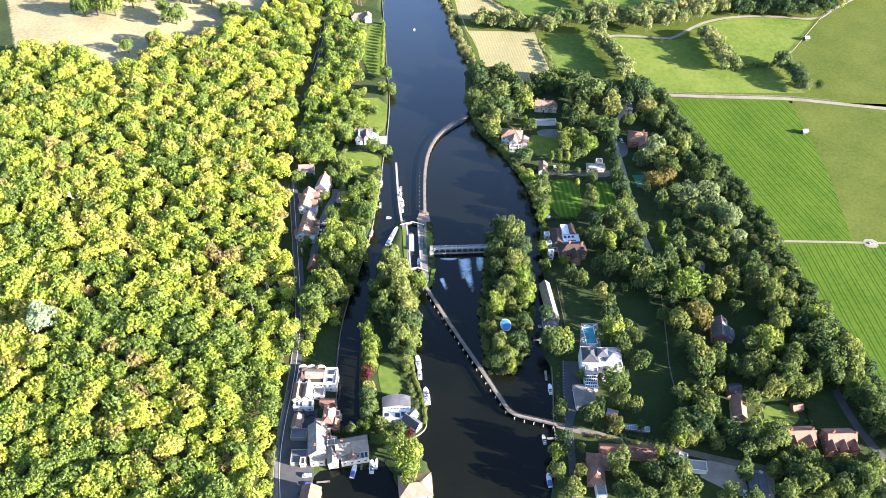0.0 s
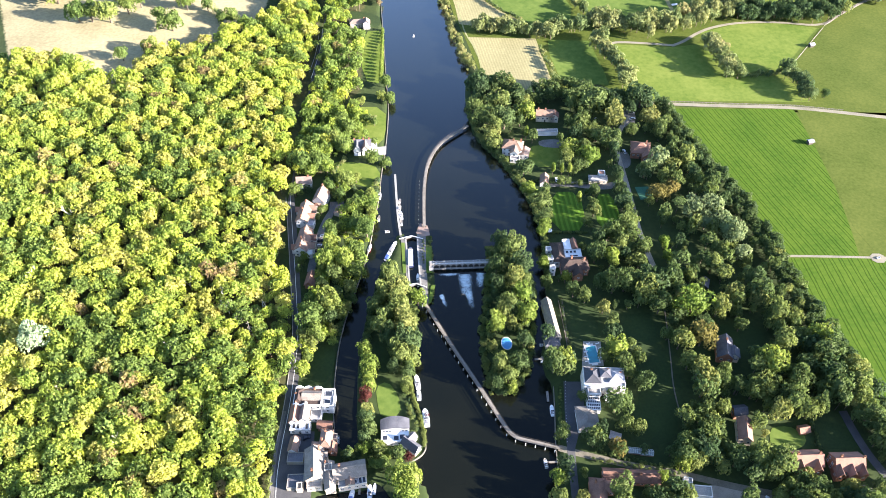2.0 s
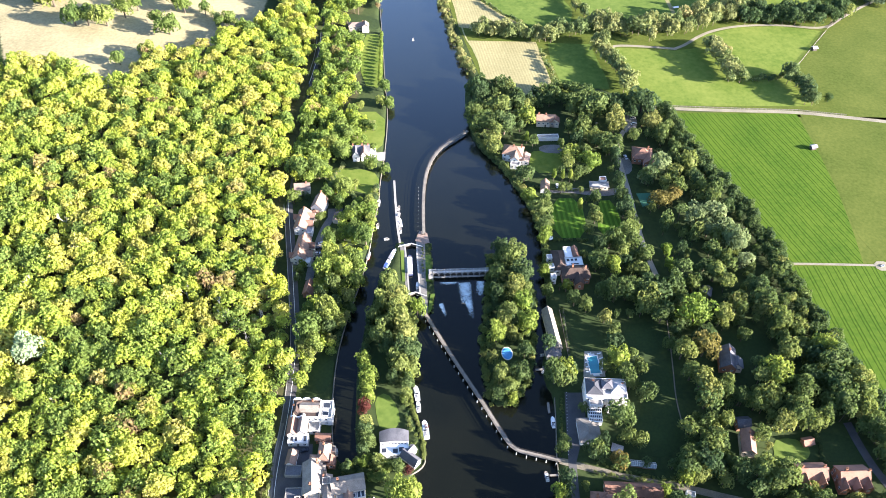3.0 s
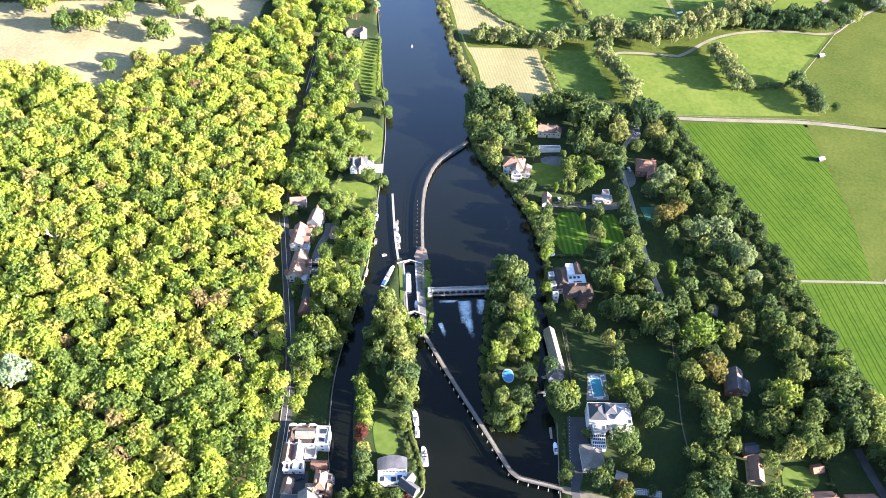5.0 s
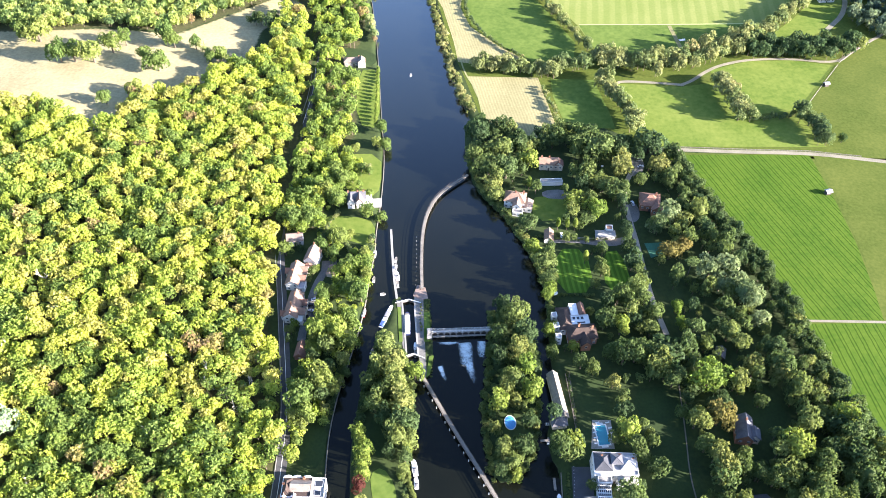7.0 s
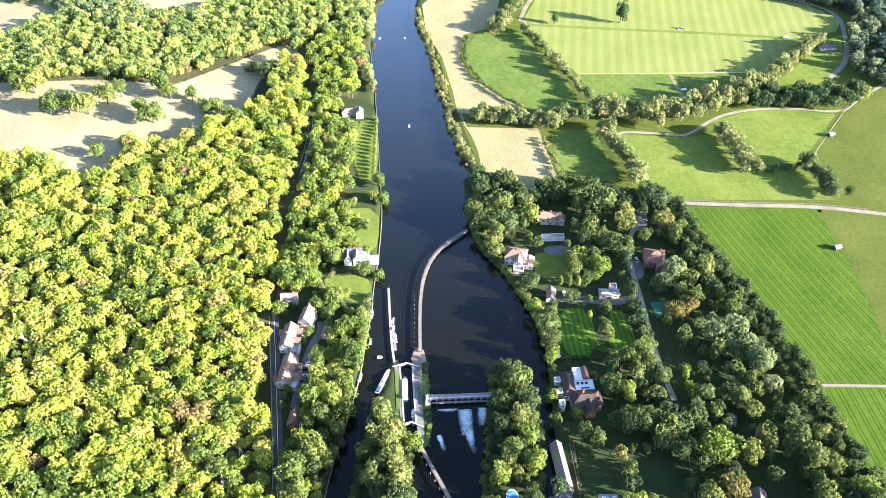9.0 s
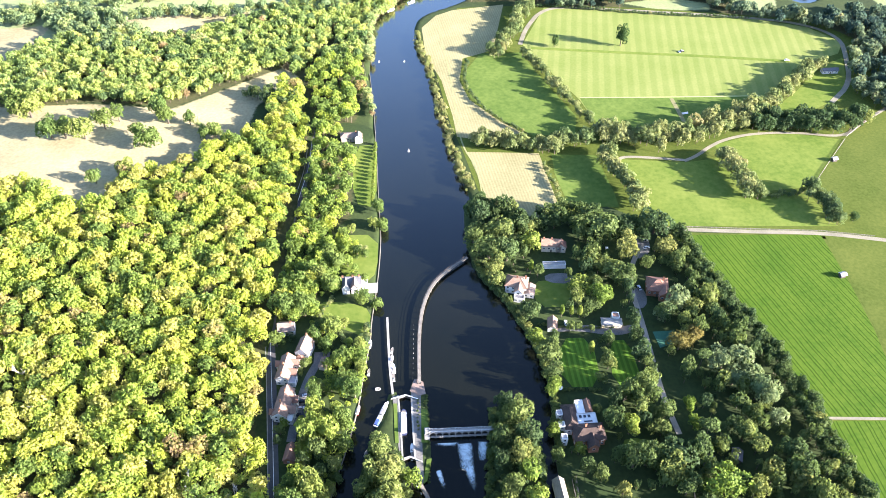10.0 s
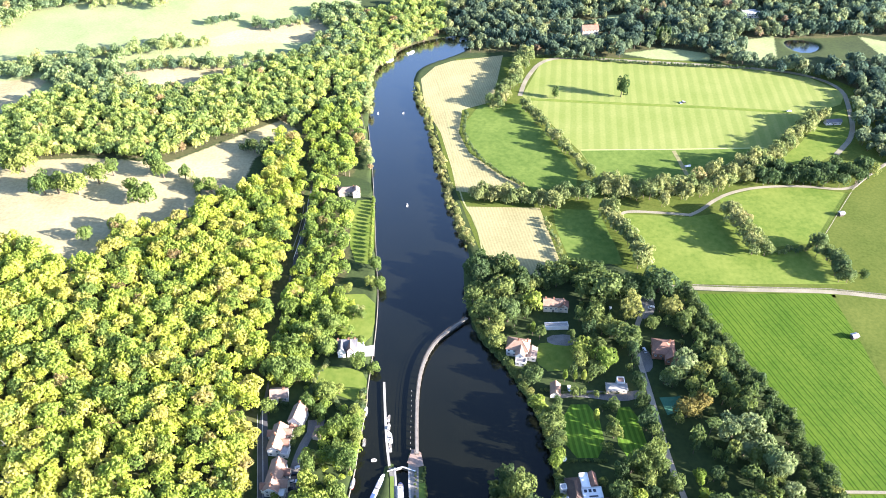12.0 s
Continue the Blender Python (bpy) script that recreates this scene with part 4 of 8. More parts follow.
grove([(112.9, 180.9, 3.2), (126.8, 209, 5.6), (122.9, 196.7, 2.7), (120, 201.1, 2.2), (124.6, 183.9, 4.3), (119.5, 181.8, 3.7), (128, 211.7, 5.1), (137.2, 214.5, 4), (143.5, 210.4, 3.4), (157.1, 211.8, 4.5), (173.6, 213.2, 5.1), (179.7, 220.8, 4), (168.2, 200.3, 5), (174.6, 197.8, 3.9), (159.8, 196.2, 4.4), (192.6, 230, 5.8), (191.5, 219.1, 5.7), (190.5, 208.9, 6.2), (112.2, 178.8, 3.7), (119.8, 176.2, 4.8), (126.3, 170.1, 3.1), (133.6, 172.4, 4.2), (143.9, 172.5, 4.7), (152.1, 170.2, 5.2), (144.3, 166.4, 3.1)], L_EAST, G_EAST)
grove([(154.8, 160.3, 3.1), (134.3, 154.3, 3.5), (161.4, 149.8, 5), (150.8, 144, 4.5), (168.4, 154.4, 3.5), (176, 154.4, 3.5), (184.8, 148.8, 4.5), (109, 148.6, 3.5), (99.1, 153.1, 3.5), (191, 153.4, 3.5), (91.5, 156.6, 3), (99.1, 156.6, 2), (64.1, 167.6, 1.8), (51.2, 155.1, 3), (79.9, 152.5, 2.5), (86.3, 145.9, 3), (98.5, 144.6, 3), (125.5, 143.9, 3.5), (167.5, 143.6, 3.5), (177.4, 143.6, 3.5)], L_EAST, G_EAST)
grove([(131.7, 347, 5.6), (140.2, 352.3, 4.3), (80.5, 177.8, 3.2), (132.9, 239.3, 5.3), (134.6, 243, 3)], "golden autumn tree among green trees", G_EAST, M_GOLD)
grove([(135.9, 376.9, 5.9), (127.2, 369, 4.4), (151.7, 334.3, 6.2), (160.5, 336.3, 5.5), (162.2, 323.4, 5.4), (164.2, 313.9, 5.4), (168.3, 310.1, 4.7), (154.7, 323.4, 4.8), (168.6, 298.7, 3.9)], "silver-leaved willow or poplar tree", G_EAST, M_SILVER)
for x, y, r in [(55.2, 406.2, 1.9), (69.8, 371.1, 1.8), (75.3, 371.1, 1.8), (80, 370.5, 1.8), (82.6, 343.7, 2.1)]:
    tree(x, y, r, M_LIGHT, "cone", "slim columnar cypress on a lawn", "columnar cypresses")

grove([(125.4, 278.8, 4.7), (127.1, 264.4, 4.3), (115.5, 260.3, 4), (121.5, 237.4, 4.7), (123.2, 224.8, 4.3), (116.7, 242.9, 3), (126.4, 219.6, 4.6), (145.8, 258.5, 4.3), (157.1, 266.5, 4.3), (169.5, 266.6, 5), (175.3, 254.6, 4.9), (155.5, 248.8, 3), (172.7, 235.7, 4.7), (150.4, 207.8, 3.9), (133.9, 198, 3.6), (148.7, 191.7, 3.3), (150.1, 289.7, 3.9), (169.8, 279, 4.4)], "tall dark green garden tree casting long shade", G_EAST)
G_ISLE = "trees on the weir island"
grove([(33.1, 306.8, 4.3), (39.6, 299.1, 5.6), (30, 288.4, 4.2), (44.3, 286.7, 5.1), (39.3, 278.1, 4.4), (30.6, 275.1, 4.1), (35.3, 262.4, 3.7), (36, 249.6, 3), (41.8, 237.6, 3.2), (24.6, 235.4, 2.6), (28.2, 223.4, 4), (38, 223.4, 4), (27.7, 214.1, 3.1), (32.7, 216.5, 3.4), (32.4, 254.9, 3.7), (44.8, 279.4, 3.2)], "dense green tree on the weir island bank", G_ISLE)
grove([(43.1, 268.1, 4.1), (44.2, 254.2, 4.3), (28.1, 247.5, 4.2), (34.4, 211.4, 2.5)], "pale willow on the weir island bank", G_ISLE, M_LIGHT, "tall")

G_LOCK = "trees on the lock island"
grove([(-28.9, 280.8, 4.4), (-23.9, 267.9, 5.3), (-22.5, 257, 5.2), (-20, 246.2, 5.4), (-17.6, 236.1, 5.3), (-15.3, 228.5, 3.8), (-17, 220.1, 2.9), (-27.8, 239.8, 3.9), (-32.3, 246.2, 4.2), (-36.2, 260.9, 3.4), (-30.9, 265.8, 4.3), (-28.5, 253.9, 4.3), (-35.5, 197.4, 3), (-35.8, 193.3, 3.5), (-34.4, 188.6, 3.2), (-36.2, 184.3, 2.7), (-28.6, 177.4, 2.9), (-43, 176.2, 2.4), (-19.5, 175.4, 2.6), (-20.8, 227.8, 3.8), (-23, 233.2, 3.8), (-24.6, 222.5, 2.6), (-17.4, 213.9, 2.5)], "tall green tree on the lock island", G_LOCK, None, "tall")
grove([(-13.3, 266.3, 3.7), (-40, 232.1, 2.9), (-37.9, 227.4, 3.2), (-36.1, 222.1, 3.5), (-36.6, 216.6, 3.1), (-36, 211.8, 3.1), (-35.6, 178, 2.1), (-18.2, 161.7, 4.9), (-12.3, 161.7, 4.6), (-14.9, 154.5, 4.6)], "bright green tree on the island lawn", G_LOCK, M_LIGHT)
grove([(-36.8, 205.8, 2.8), (-15.1, 174.8, 1.9), (-7.5, 198.8, 1.1)], "copper-leaved small tree on the island", G_LOCK, M_PURPLE)

G_WEST = "garden trees on the west bank"
grove([(-89.6, 373.6, 5.8), (-90.9, 350.2, 3.9), (-78.6, 375.9, 5.1), (-69.3, 352.9, 3.9), (-59.6, 360.5, 4.7), (-62.4, 347.7, 3.2), (-53.3, 338.9, 3.8), (-44.8, 347.8, 3.2), (-42, 331.9, 3.1), (-50.4, 320.1, 5.1), (-44.3, 315.3, 4.4), (-57.5, 320.1, 3), (-65.1, 315.3, 3.4), (-48.7, 299.1, 3.6), (-47.6, 284.1, 3.5), (-67.8, 288.4, 2.9), (-37.4, 380.7, 3), (-46.4, 381.8, 3.3), (-61.6, 259.6, 5.5), (-68.6, 248.7, 6), (-59.2, 256.9, 4.6), (-64.7, 241.1, 3.9), (-53.9, 255.7, 3), (-68.2, 228.3, 2.3), (-72.7, 255.6, 3), (-70.3, 263.6, 3.1)], "green garden tree on the west bank", G_WEST, M_MID)
grove([(-64, 303.2, 4.3), (-63.7, 291.1, 5.2), (-54.8, 289.3, 5.2), (-52.6, 305.5, 2.6), (-69.4, 220.6, 2.6), (-60, 296.4, 3.3)], "light green garden tree on the west bank", G_WEST, M_LIGHT)
grove([(-41.2, 464.9, 4), (-37.7, 448.8, 3.9), (-43.7, 448.8, 2.9), (-62.8, 410.8, 4.4), (-64, 392.1, 4.9), (-71.6, 400.9, 4.3), (-44.8, 383.5, 3.5), (-59.8, 414.4, 2.7), (-52.2, 423.9, 2.7), (-46.9, 421.4, 2.7), (-62.4, 438.7, 2.8), (-57.6, 443.8, 2.8), (-63.8, 363.4, 3.7), (-54.5, 363.4, 2.5), (-45.2, 400.7, 2.3), (-51.8, 400.8, 2.6), (-68.9, 419.2, 4.1), (-73.1, 412.2, 3.4)], "green garden tree beside the river lawn", G_WEST, M_MID)
for k in range(17):
    t = k / 16
    (ax, ay), (bx, by) = [(-48.1, 540.9), (-45.7, 472.7)]
    tree(ax + (bx - ax) * t, ay + (by - ay) * t, 1.5, M_LIGHT, "broad", "clipped round tree in a row on a lawn", "row of clipped trees", 4.6)

grove([(129.5, 179, 3), (149.4, 177.1, 3), (157.3, 162.8, 3.4), (162.5, 157.7, 3.6), (156.7, 155.4, 3.6), (148.2, 155.4, 3), (168.4, 160, 3), (101.4, 149.9, 3.4), (154.2, 147.4, 3.4)], "tall dark green garden tree casting long shade", G_EAST)
grove([(180.3, 152.8, 4.7), (185.7, 156, 3.4), (174, 147, 4.2), (181.9, 145.8, 3.8), (180.9, 159.2, 3), (194.6, 159.2, 2.7), (162.7, 163.7, 3)], "broadleaf tree in a thick garden belt", G_EAST)
grove([(78.2, 157, 4.7), (82.8, 149, 3.2), (94.7, 154.3, 4), (62, 156, 2.4), (110.1, 175, 4.7), (114.7, 172.1, 3.8), (103.1, 158, 3.8), (79.2, 147.2, 3.4), (108.2, 154.4, 3.8), (57.4, 145.4, 4), (75, 189, 2.7), (91.3, 189, 3), (86.2, 191.1, 3.4)], "garden tree crowding behind the lane houses", G_EAST)
grove([(-66.9, 251.9, 4), (-61.4, 267.9, 2), (-56.5, 265.2, 1.7), (-50.5, 273.4, 3.3), (-59.7, 281.8, 3.6), (-51.5, 261.2, 2.3), (-49, 267.9, 2.3), (-71.5, 240.5, 3), (-66.9, 235.6, 2.6), (-58.8, 252, 3.2), (-57.5, 270.6, 2.7), (-66.3, 274.7, 2.3), (-69.6, 233.1, 2), (-57.1, 245.6, 2.3)], "dark green tree crowding the river garden", G_WEST, M_TREE)

grove([(-33.5, 180.6, 1.6), (-28.9, 178.2, 2.4), (-42.9, 176.9, 1.8), (-19.6, 212.4, 1.5), (-16.7, 226.1, 3.0), (-24, 176, 2.2), (-38.5, 179, 1.8), (-27, 171, 2.4), (-31.5, 171.8, 2.0)], "round green bush on the island bank", G_LOCK, M_MID)
grove([(201.5, 213, 4.6), (200.4, 204, 4.2), (202.6, 196, 4.4), (205.5, 187, 4.6), (207.5, 178, 4.4), (203, 221, 4.4), (211, 169, 4.2)], "tall dark green garden tree casting long shade", G_EAST)

grove([(-73.4, 335.7, 2.3), (-75.1, 330.7, 1.8), (-62, 319.5, 2.6), (-82.6, 354.5, 2.1), (-69.5, 359.9, 2.6), (-72.7, 356.3, 2.3), (-61.1, 327.5, 1.2), (-52.5, 340.8, 2.1), (-46.9, 327.6, 2.6), (-80.1, 293.4, 2.1), (-80.4, 287.6, 1.8), (-66.3, 276.4, 2.6), (-58.6, 283.4, 2.6)], "leafy garden tree crowding the cottages", G_WEST, M_TREE)
grove([(-71.4, 338.2, 1.8), (-65.6, 321, 3.0), (-66.3, 311.6, 2.3), (-85.5, 358.9, 1.6), (-66.3, 351.1, 2.3), (-60.9, 363.5, 2.5), (-56.3, 338.3, 2.1), (-50.8, 334.1, 2.3), (-68.3, 295, 2.3), (-78.5, 297.9, 1.9), (-68.7, 283.4, 1.9), (-63.3, 287.7, 3.0)], "light green garden tree crowding the cottages", G_WEST, M_LIGHT)

# ---- undergrowth and smaller trees that fill the gardens ----
LAWN_HOLES = [[(54.1, 402.3), (76.8, 403.7), (80, 386.9), (74.2, 377.7), (50, 376.4), (39.5, 386.8), (42.3, 402.9)], [(65.3, 357.7), (86.9, 357.8), (87.1, 320.1), (63.3, 320)], [(68.7, 276), (84.9, 273.5), (87.3, 251.1), (82.5, 225.9), (66.2, 225.8), (65.4, 235.2), (54, 232.9), (55.5, 270.1), (63.4, 271)], [(92.3, 260.1), (114.2, 264.2), (122.1, 248.1), (116.2, 210.8), (114.9, 191.3), (104.5, 180.2), (85.3, 181.4), (73, 189.6), (58.1, 178.9), (59.4, 217.4), (69.2, 227.2), (92.2, 224.5), (98, 207.4), (99.3, 235.3)],
              [(141.5, 254.4), (169.6, 256.5), (170.8, 239.3), (156.4, 230.1), (140, 235.4)], [(153.5, 194), (178.7, 199.5), (199.1, 194.1), (198.5, 167.7), (156.5, 167.5), (151.6, 177.7)], [(63.6, 323.9), (90.7, 321.6), (85.5, 282.8), (61.4, 282.7)], [(53.1, 181.9), (92.1, 173.7), (132.3, 165.2), (154.3, 160.2), (148.3, 140.5), (114, 153.5), (56.4, 140.2), (57.5, 173)], [(116.6, 431.7), (135.7, 441.1), (134.6, 425.3), (124.4, 416.3), (119.5, 400.2), (122.7, 387.1), (121.3, 374), (124.3, 349.5), (126.2, 314.6), (126.9, 290.8), (114.7, 288.2), (113.2, 321.7), (112.2, 349.4), (110.6, 376.7)], [(58.7, 444.8), (87, 444.9), (83.1, 409.2), (56.1, 409.1)], [(117.9, 409.4), (141.1, 409.5), (136.6, 385.5), (114.2, 385.4)], [(141, 204.2), (152.2, 204.3), (146.1, 182.2), (135.3, 182.2)], [(88.8, 376.6), (111, 376.7), (108.6, 361.2), (87, 361.1)], [(57.2, 373.7), (79.3, 373.8), (78.1, 362.7), (56.4, 362.6)], [(93.1, 355.7), (107.5, 355.8), (109.7, 321.2), (90.5, 320.2)], [(88.3, 289.4), (104.5, 293.4), (107.1, 285.5), (93.3, 279.5)]]
EAST_GARDENS = [(26.7, 456), (55.8, 463.2), (88.1, 456.3), (144.1, 449.7), (156.4, 392.3), (173.6, 327.6), (185.5, 286), (197.7, 245.6), (204.7, 200.1), (213.1, 166.8), (211.8, 139.9), (53.6, 139.4), (54.6, 172.1), (57.7, 216.2), (51.8, 230.2), (59.9, 268.7), (59.7, 312.6), (50.5, 357.9), (35.8, 388.8), (21.7, 422.5)]
HOUSE_PLOTS = [[(135.1, 221.6), (153.1, 221.6), (153.1, 240.6), (135.1, 240.6)], [(133.5, 186.3), (151.5, 186.3), (151.5, 205.3), (133.5, 205.3)], [(132.9, 175.6), (150.9, 175.6), (150.9, 194.6), (132.9, 194.6)], [(120, 379.6), (138, 379.6), (138, 398.6), (120, 398.6)], [(36.6, 381), (54.6, 381), (54.6, 400), (36.6, 400)], [(157.1, 160.7), (175.1, 160.7), (175.1, 179.7), (157.1, 179.7)], [(174.7, 159), (192.7, 159), (192.7, 178), (174.7, 178)], [(161.9, 177.2), (179.9, 177.2), (179.9, 196.2), (161.9, 196.2)], [(60.9, 416.1), (78.9, 416.1), (78.9, 435.1), (60.9, 435.1)], [(88.6, 352.1), (106.6, 352.1), (106.6, 371.1), (88.6, 371.1)], [(64.8, 278.2), (82.8, 278.2), (82.8, 297.2), (64.8, 297.2)], [(106.7, 146.2), (124.7, 146.2), (124.7, 165.2), (106.7, 165.2)], [(76, 152.9), (94, 152.9), (94, 171.9), (76, 171.9)], [(60, 143.9), (78, 143.9), (78, 162.9), (60, 162.9)]]
forest("garden_thicket", scatter([EAST_GARDENS], 5.8, 31, 0.6, holes=LAWN_HOLES + HOUSE_PLOTS, thin=(330.0, 0.75)), T_MID, (1.6, 5.0), (5.5, 17), patchy(0.45, 0.26), M_BELT, 32, "mixed green shrubs and small trees between gardens", 0.8)
WEST_GARDENS = [[(-105, 431.6), (-74.9, 448.6), (-53.7, 435.2), (-47, 394.3), (-61.9, 391.2), (-68.7, 384.2), (-73.8, 362.8), (-89, 368.2), (-99.7, 379.4)], [(-73.8, 300.5), (-45.6, 312.2), (-45.9, 280.8), (-52.9, 252.3), (-54.9, 240.9), (-65.9, 233.4), (-71, 215.8), (-76.3, 244.5), (-78.4, 272.3), (-67.8, 276.5)], [(-70.2, 362.8), (-51.7, 356.4), (-41.1, 346.9), (-43.3, 312.2), (-61.7, 312.1), (-62, 336.5), (-65.1, 346.8)]]
forest("bank_thicket", scatter(WEST_GARDENS, 5.0, 33, 0.8), T_MID, (1.6, 4.6), (3.5, 10), patchy(0.14, 0.16), M_WOOD, 34, "mixed garden shrubs and trees on the west bank", 0.8)
ISLE_SHRUBS = [[(27.4, 308.8), (35.6, 312.6), (43.4, 297.9), (48.7, 281.2), (49, 261.4), (45.3, 236.4), (39.7, 216.2), (32, 210.7), (25.7, 209.3), (22.8, 223.7), (21.8, 245.7), (25.8, 269.4)], [(-30.6, 292.6), (-19.8, 281.8), (-15, 269.2), (-13.8, 245.5), (-18.1, 230.7), (-25.2, 245.5), (-33.7, 245.5), (-39.3, 253.1), (-36.6, 273.3)]]
POOL_CLEARING = [(28.5, 246.5), (38.5, 246.5), (38.8, 231), (28, 231)]
forest("island_thicket", scatter(ISLE_SHRUBS, 4.6, 35, 0.7, holes=[POOL_CLEARING]), T_MID, (1.6, 3.4), (3.5, 8), patchy(0.4, 0.2), M_BELT, 36, "dense green shrubs on the islands", 0.9)

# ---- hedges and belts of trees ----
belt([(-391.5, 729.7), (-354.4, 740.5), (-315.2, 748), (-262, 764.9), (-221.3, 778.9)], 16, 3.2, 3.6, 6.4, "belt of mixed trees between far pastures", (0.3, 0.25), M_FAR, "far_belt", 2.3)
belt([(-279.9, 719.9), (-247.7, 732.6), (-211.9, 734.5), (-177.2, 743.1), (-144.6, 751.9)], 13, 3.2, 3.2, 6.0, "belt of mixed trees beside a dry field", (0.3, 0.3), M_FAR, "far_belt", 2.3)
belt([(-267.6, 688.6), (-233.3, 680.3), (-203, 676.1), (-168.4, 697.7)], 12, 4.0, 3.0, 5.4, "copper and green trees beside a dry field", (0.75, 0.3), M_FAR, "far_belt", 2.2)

belt([(-365.3, 866.2), (-348, 871.8), (-324.8, 874.4), (-287.7, 862.4)], 12, 5.0, 2.4, 5.0, "scattered bushes on a far pasture", (0.3, 0.2), M_FAR, "far_bushes")
belt([(-233.2, 823.1), (-221.8, 831), (-207.2, 841.8)], 5, 3.0, 2.4, 4.4, "dark trees in a gap between far fields", (0.2, 0.2), M_FAR, "far_bushes")
belt([(-188.3, 828), (-170.7, 819.8), (-157.7, 827.6), (-136.1, 838.2), (-131.1, 849.2)], 8, 4.0, 3.0, 5.0, "dark trees in a gap between far fields", (0.2, 0.3), M_FAR, "far_bushes")
belt([(-149.4, 606.1), (-136.1, 594.8), (-123.4, 597.9), (-111.7, 579.1), (-110.7, 561.2)], 16, 3.2, 2.8, 5.4, "dark conifers and brown shrubs at the park edge", (0.25, 0.3), None, "park_edge_trees")
belt([(-188.2, 556), (-177.2, 545.4), (-169.2, 550.2), (-156.2, 540.4)], 10, 5.0, 2.2, 4.0, "low bushes on the dry parkland", (0.4, 0.25), M_FAR, "park_bushes")
L_BELT = "green hedgerow trees between fields"
G_BELT = "field trees"
belt([(24.7, 541.8), (50.1, 538.9), (84.1, 531.9)], 9, 2.0, 3.4, 5.8, L_BELT, (0.6, 0.2), material=M_FIELDBELT, high=2.6)
belt([(86.9, 538.6), (112.2, 543.2)], 10, 2.4, 3.8, 6, L_BELT, material=M_FIELDBELT, high=2.6)
belt([(117.4, 550.2), (137.5, 546.5), (164.1, 536), (202.4, 556.6), (221.3, 563.7), (252.3, 580.7)], 16, 2.0, 3.8, 7, "mixed green and gold belt of trees", (0.5, 0.3), material=M_FIELDBELT, high=2.7)
belt([(241.7, 574.7), (281.4, 614), (302.8, 635.2), (318.9, 653)], 10, 2.2, 3.4, 5.5, L_BELT, (0.5, 0.2), material=M_FIELDBELT, high=2.6)
belt([(233.7, 562.9), (272.8, 565.5), (300.6, 560.9), (329, 568)], 20, 1.8, 4.0, 6.4, "dark plantation of pines", (0.05, 0.08), high=2.7)
belt([(117.9, 527.6), (122.1, 505.8), (129.4, 483), (132.9, 463.3)], 8, 2.2, 3.8, 6.2, L_BELT, (0.6, 0.25), material=M_FIELDBELT, high=2.6)
belt([(73.2, 516.2), (79.4, 490.3), (83, 467.4)], 3, 2.6, 1.3, 2.3, "low field hedge", (0.4, 0.2), material=M_FIELDBELT)
belt([(203.6, 524.4), (208.2, 506.5), (210, 487.1), (212, 475.5)], 9, 2.0, 4.1, 6.5, L_BELT, (0.45, 0.2), material=M_FIELDBELT, high=2.6)
belt([(215.2, 479), (234.4, 480), (250.7, 483.3)], 3, 2.4, 1.4, 2.3, "low dark field hedge", (0.15, 0.1), material=M_FIELDBELT)
belt([(250.8, 484.5), (255, 466.3), (258.5, 448.1)], 8, 2.0, 3.4, 5.5, L_BELT, (0.2, 0.15), material=M_FIELDBELT, high=2.6)
belt([(45.3, 669.6), (60.9, 699), (70.8, 730.6), (84.7, 770.6)], 11, 2.2, 3.6, 5.3, L_BELT, (0.35, 0.2), material=M_FIELDBELT, high=2.6)
belt([(71.3, 673.2), (83.2, 646), (94.3, 619.8), (105.5, 584.9), (114.6, 564.5)], 6, 2.8, 2.2, 4.8, L_BELT, (0.4, 0.2), material=M_FIELDBELT, high=2.6)
belt([(22.9, 662), (18.3, 628), (31.7, 591.7), (47.9, 568.7), (65.7, 552.6)], 2, 2.2, 1.1, 1.8, "low dark field hedge", (0.2, 0.15), material=M_FIELDBELT)
belt([(89.8, 766.6), (145.4, 759), (196.9, 749.2), (289.2, 739.2)], 2, 2.8, 1.1, 1.8, "low dark field hedge", (0.15, 0.1), material=M_FIELDBELT)
belt([(151.3, 444.6), (159.2, 404.1), (169.7, 373.3), (179.3, 346.1), (186.9, 318.4), (191.4, 294.4)], 10, 1.0, 2.3, 3.9, "thick dark field hedge of tall trees", (0.12, 0.12), high=3.1)
belt([(189.5, 298), (191.5, 270.4), (199.5, 244.8), (205.3, 219.5), (209.4, 193.1), (217.7, 166.3)], 11, 1.1, 2.4, 4.0, "thick dark field hedge of tall trees", (0.15, 0.14), high=3.1)
belt([(-23.2, 708.6), (-12.8, 664.1), (-2.8, 611.2), (4.2, 557.3), (9.7, 526.4), (20.7, 486)], 6, 1.5, 1.0, 2.9, "pale bushes and reeds at the water's edge", (0.5, 0.3), M_REED, "riverside_bushes")
belt([(19.2, 461.3), (34.1, 466.6), (54.4, 445.2), (85, 460.8), (108.2, 447.4), (131.6, 439.6)], 16, 3.0, 3.8, 6, "dark green belt of trees behind the gardens", (0.25, 0.15), high=2.6)
for x, y, r in [(101, 688.1, 3.5), (159, 689.6, 5.9)]:
    tree(x, y, r, M_DARK, "tall", "lone parkland oak on the sports ground", "lone oaks")
tree(*[(271.2, 454.3, 3.3)][0], M_DARK, "broad", L_BELT, G_BELT)
for x, y, r in [(211.4, 792.2, 2.2), (215.5, 793.4, 2.2), (219.4, 793.3, 2.2), (223.2, 793.3, 2.2)]:
    tree(x, y, r, M_DARK, "cone", "tall narrow poplar in a row", "row of poplars", 20)
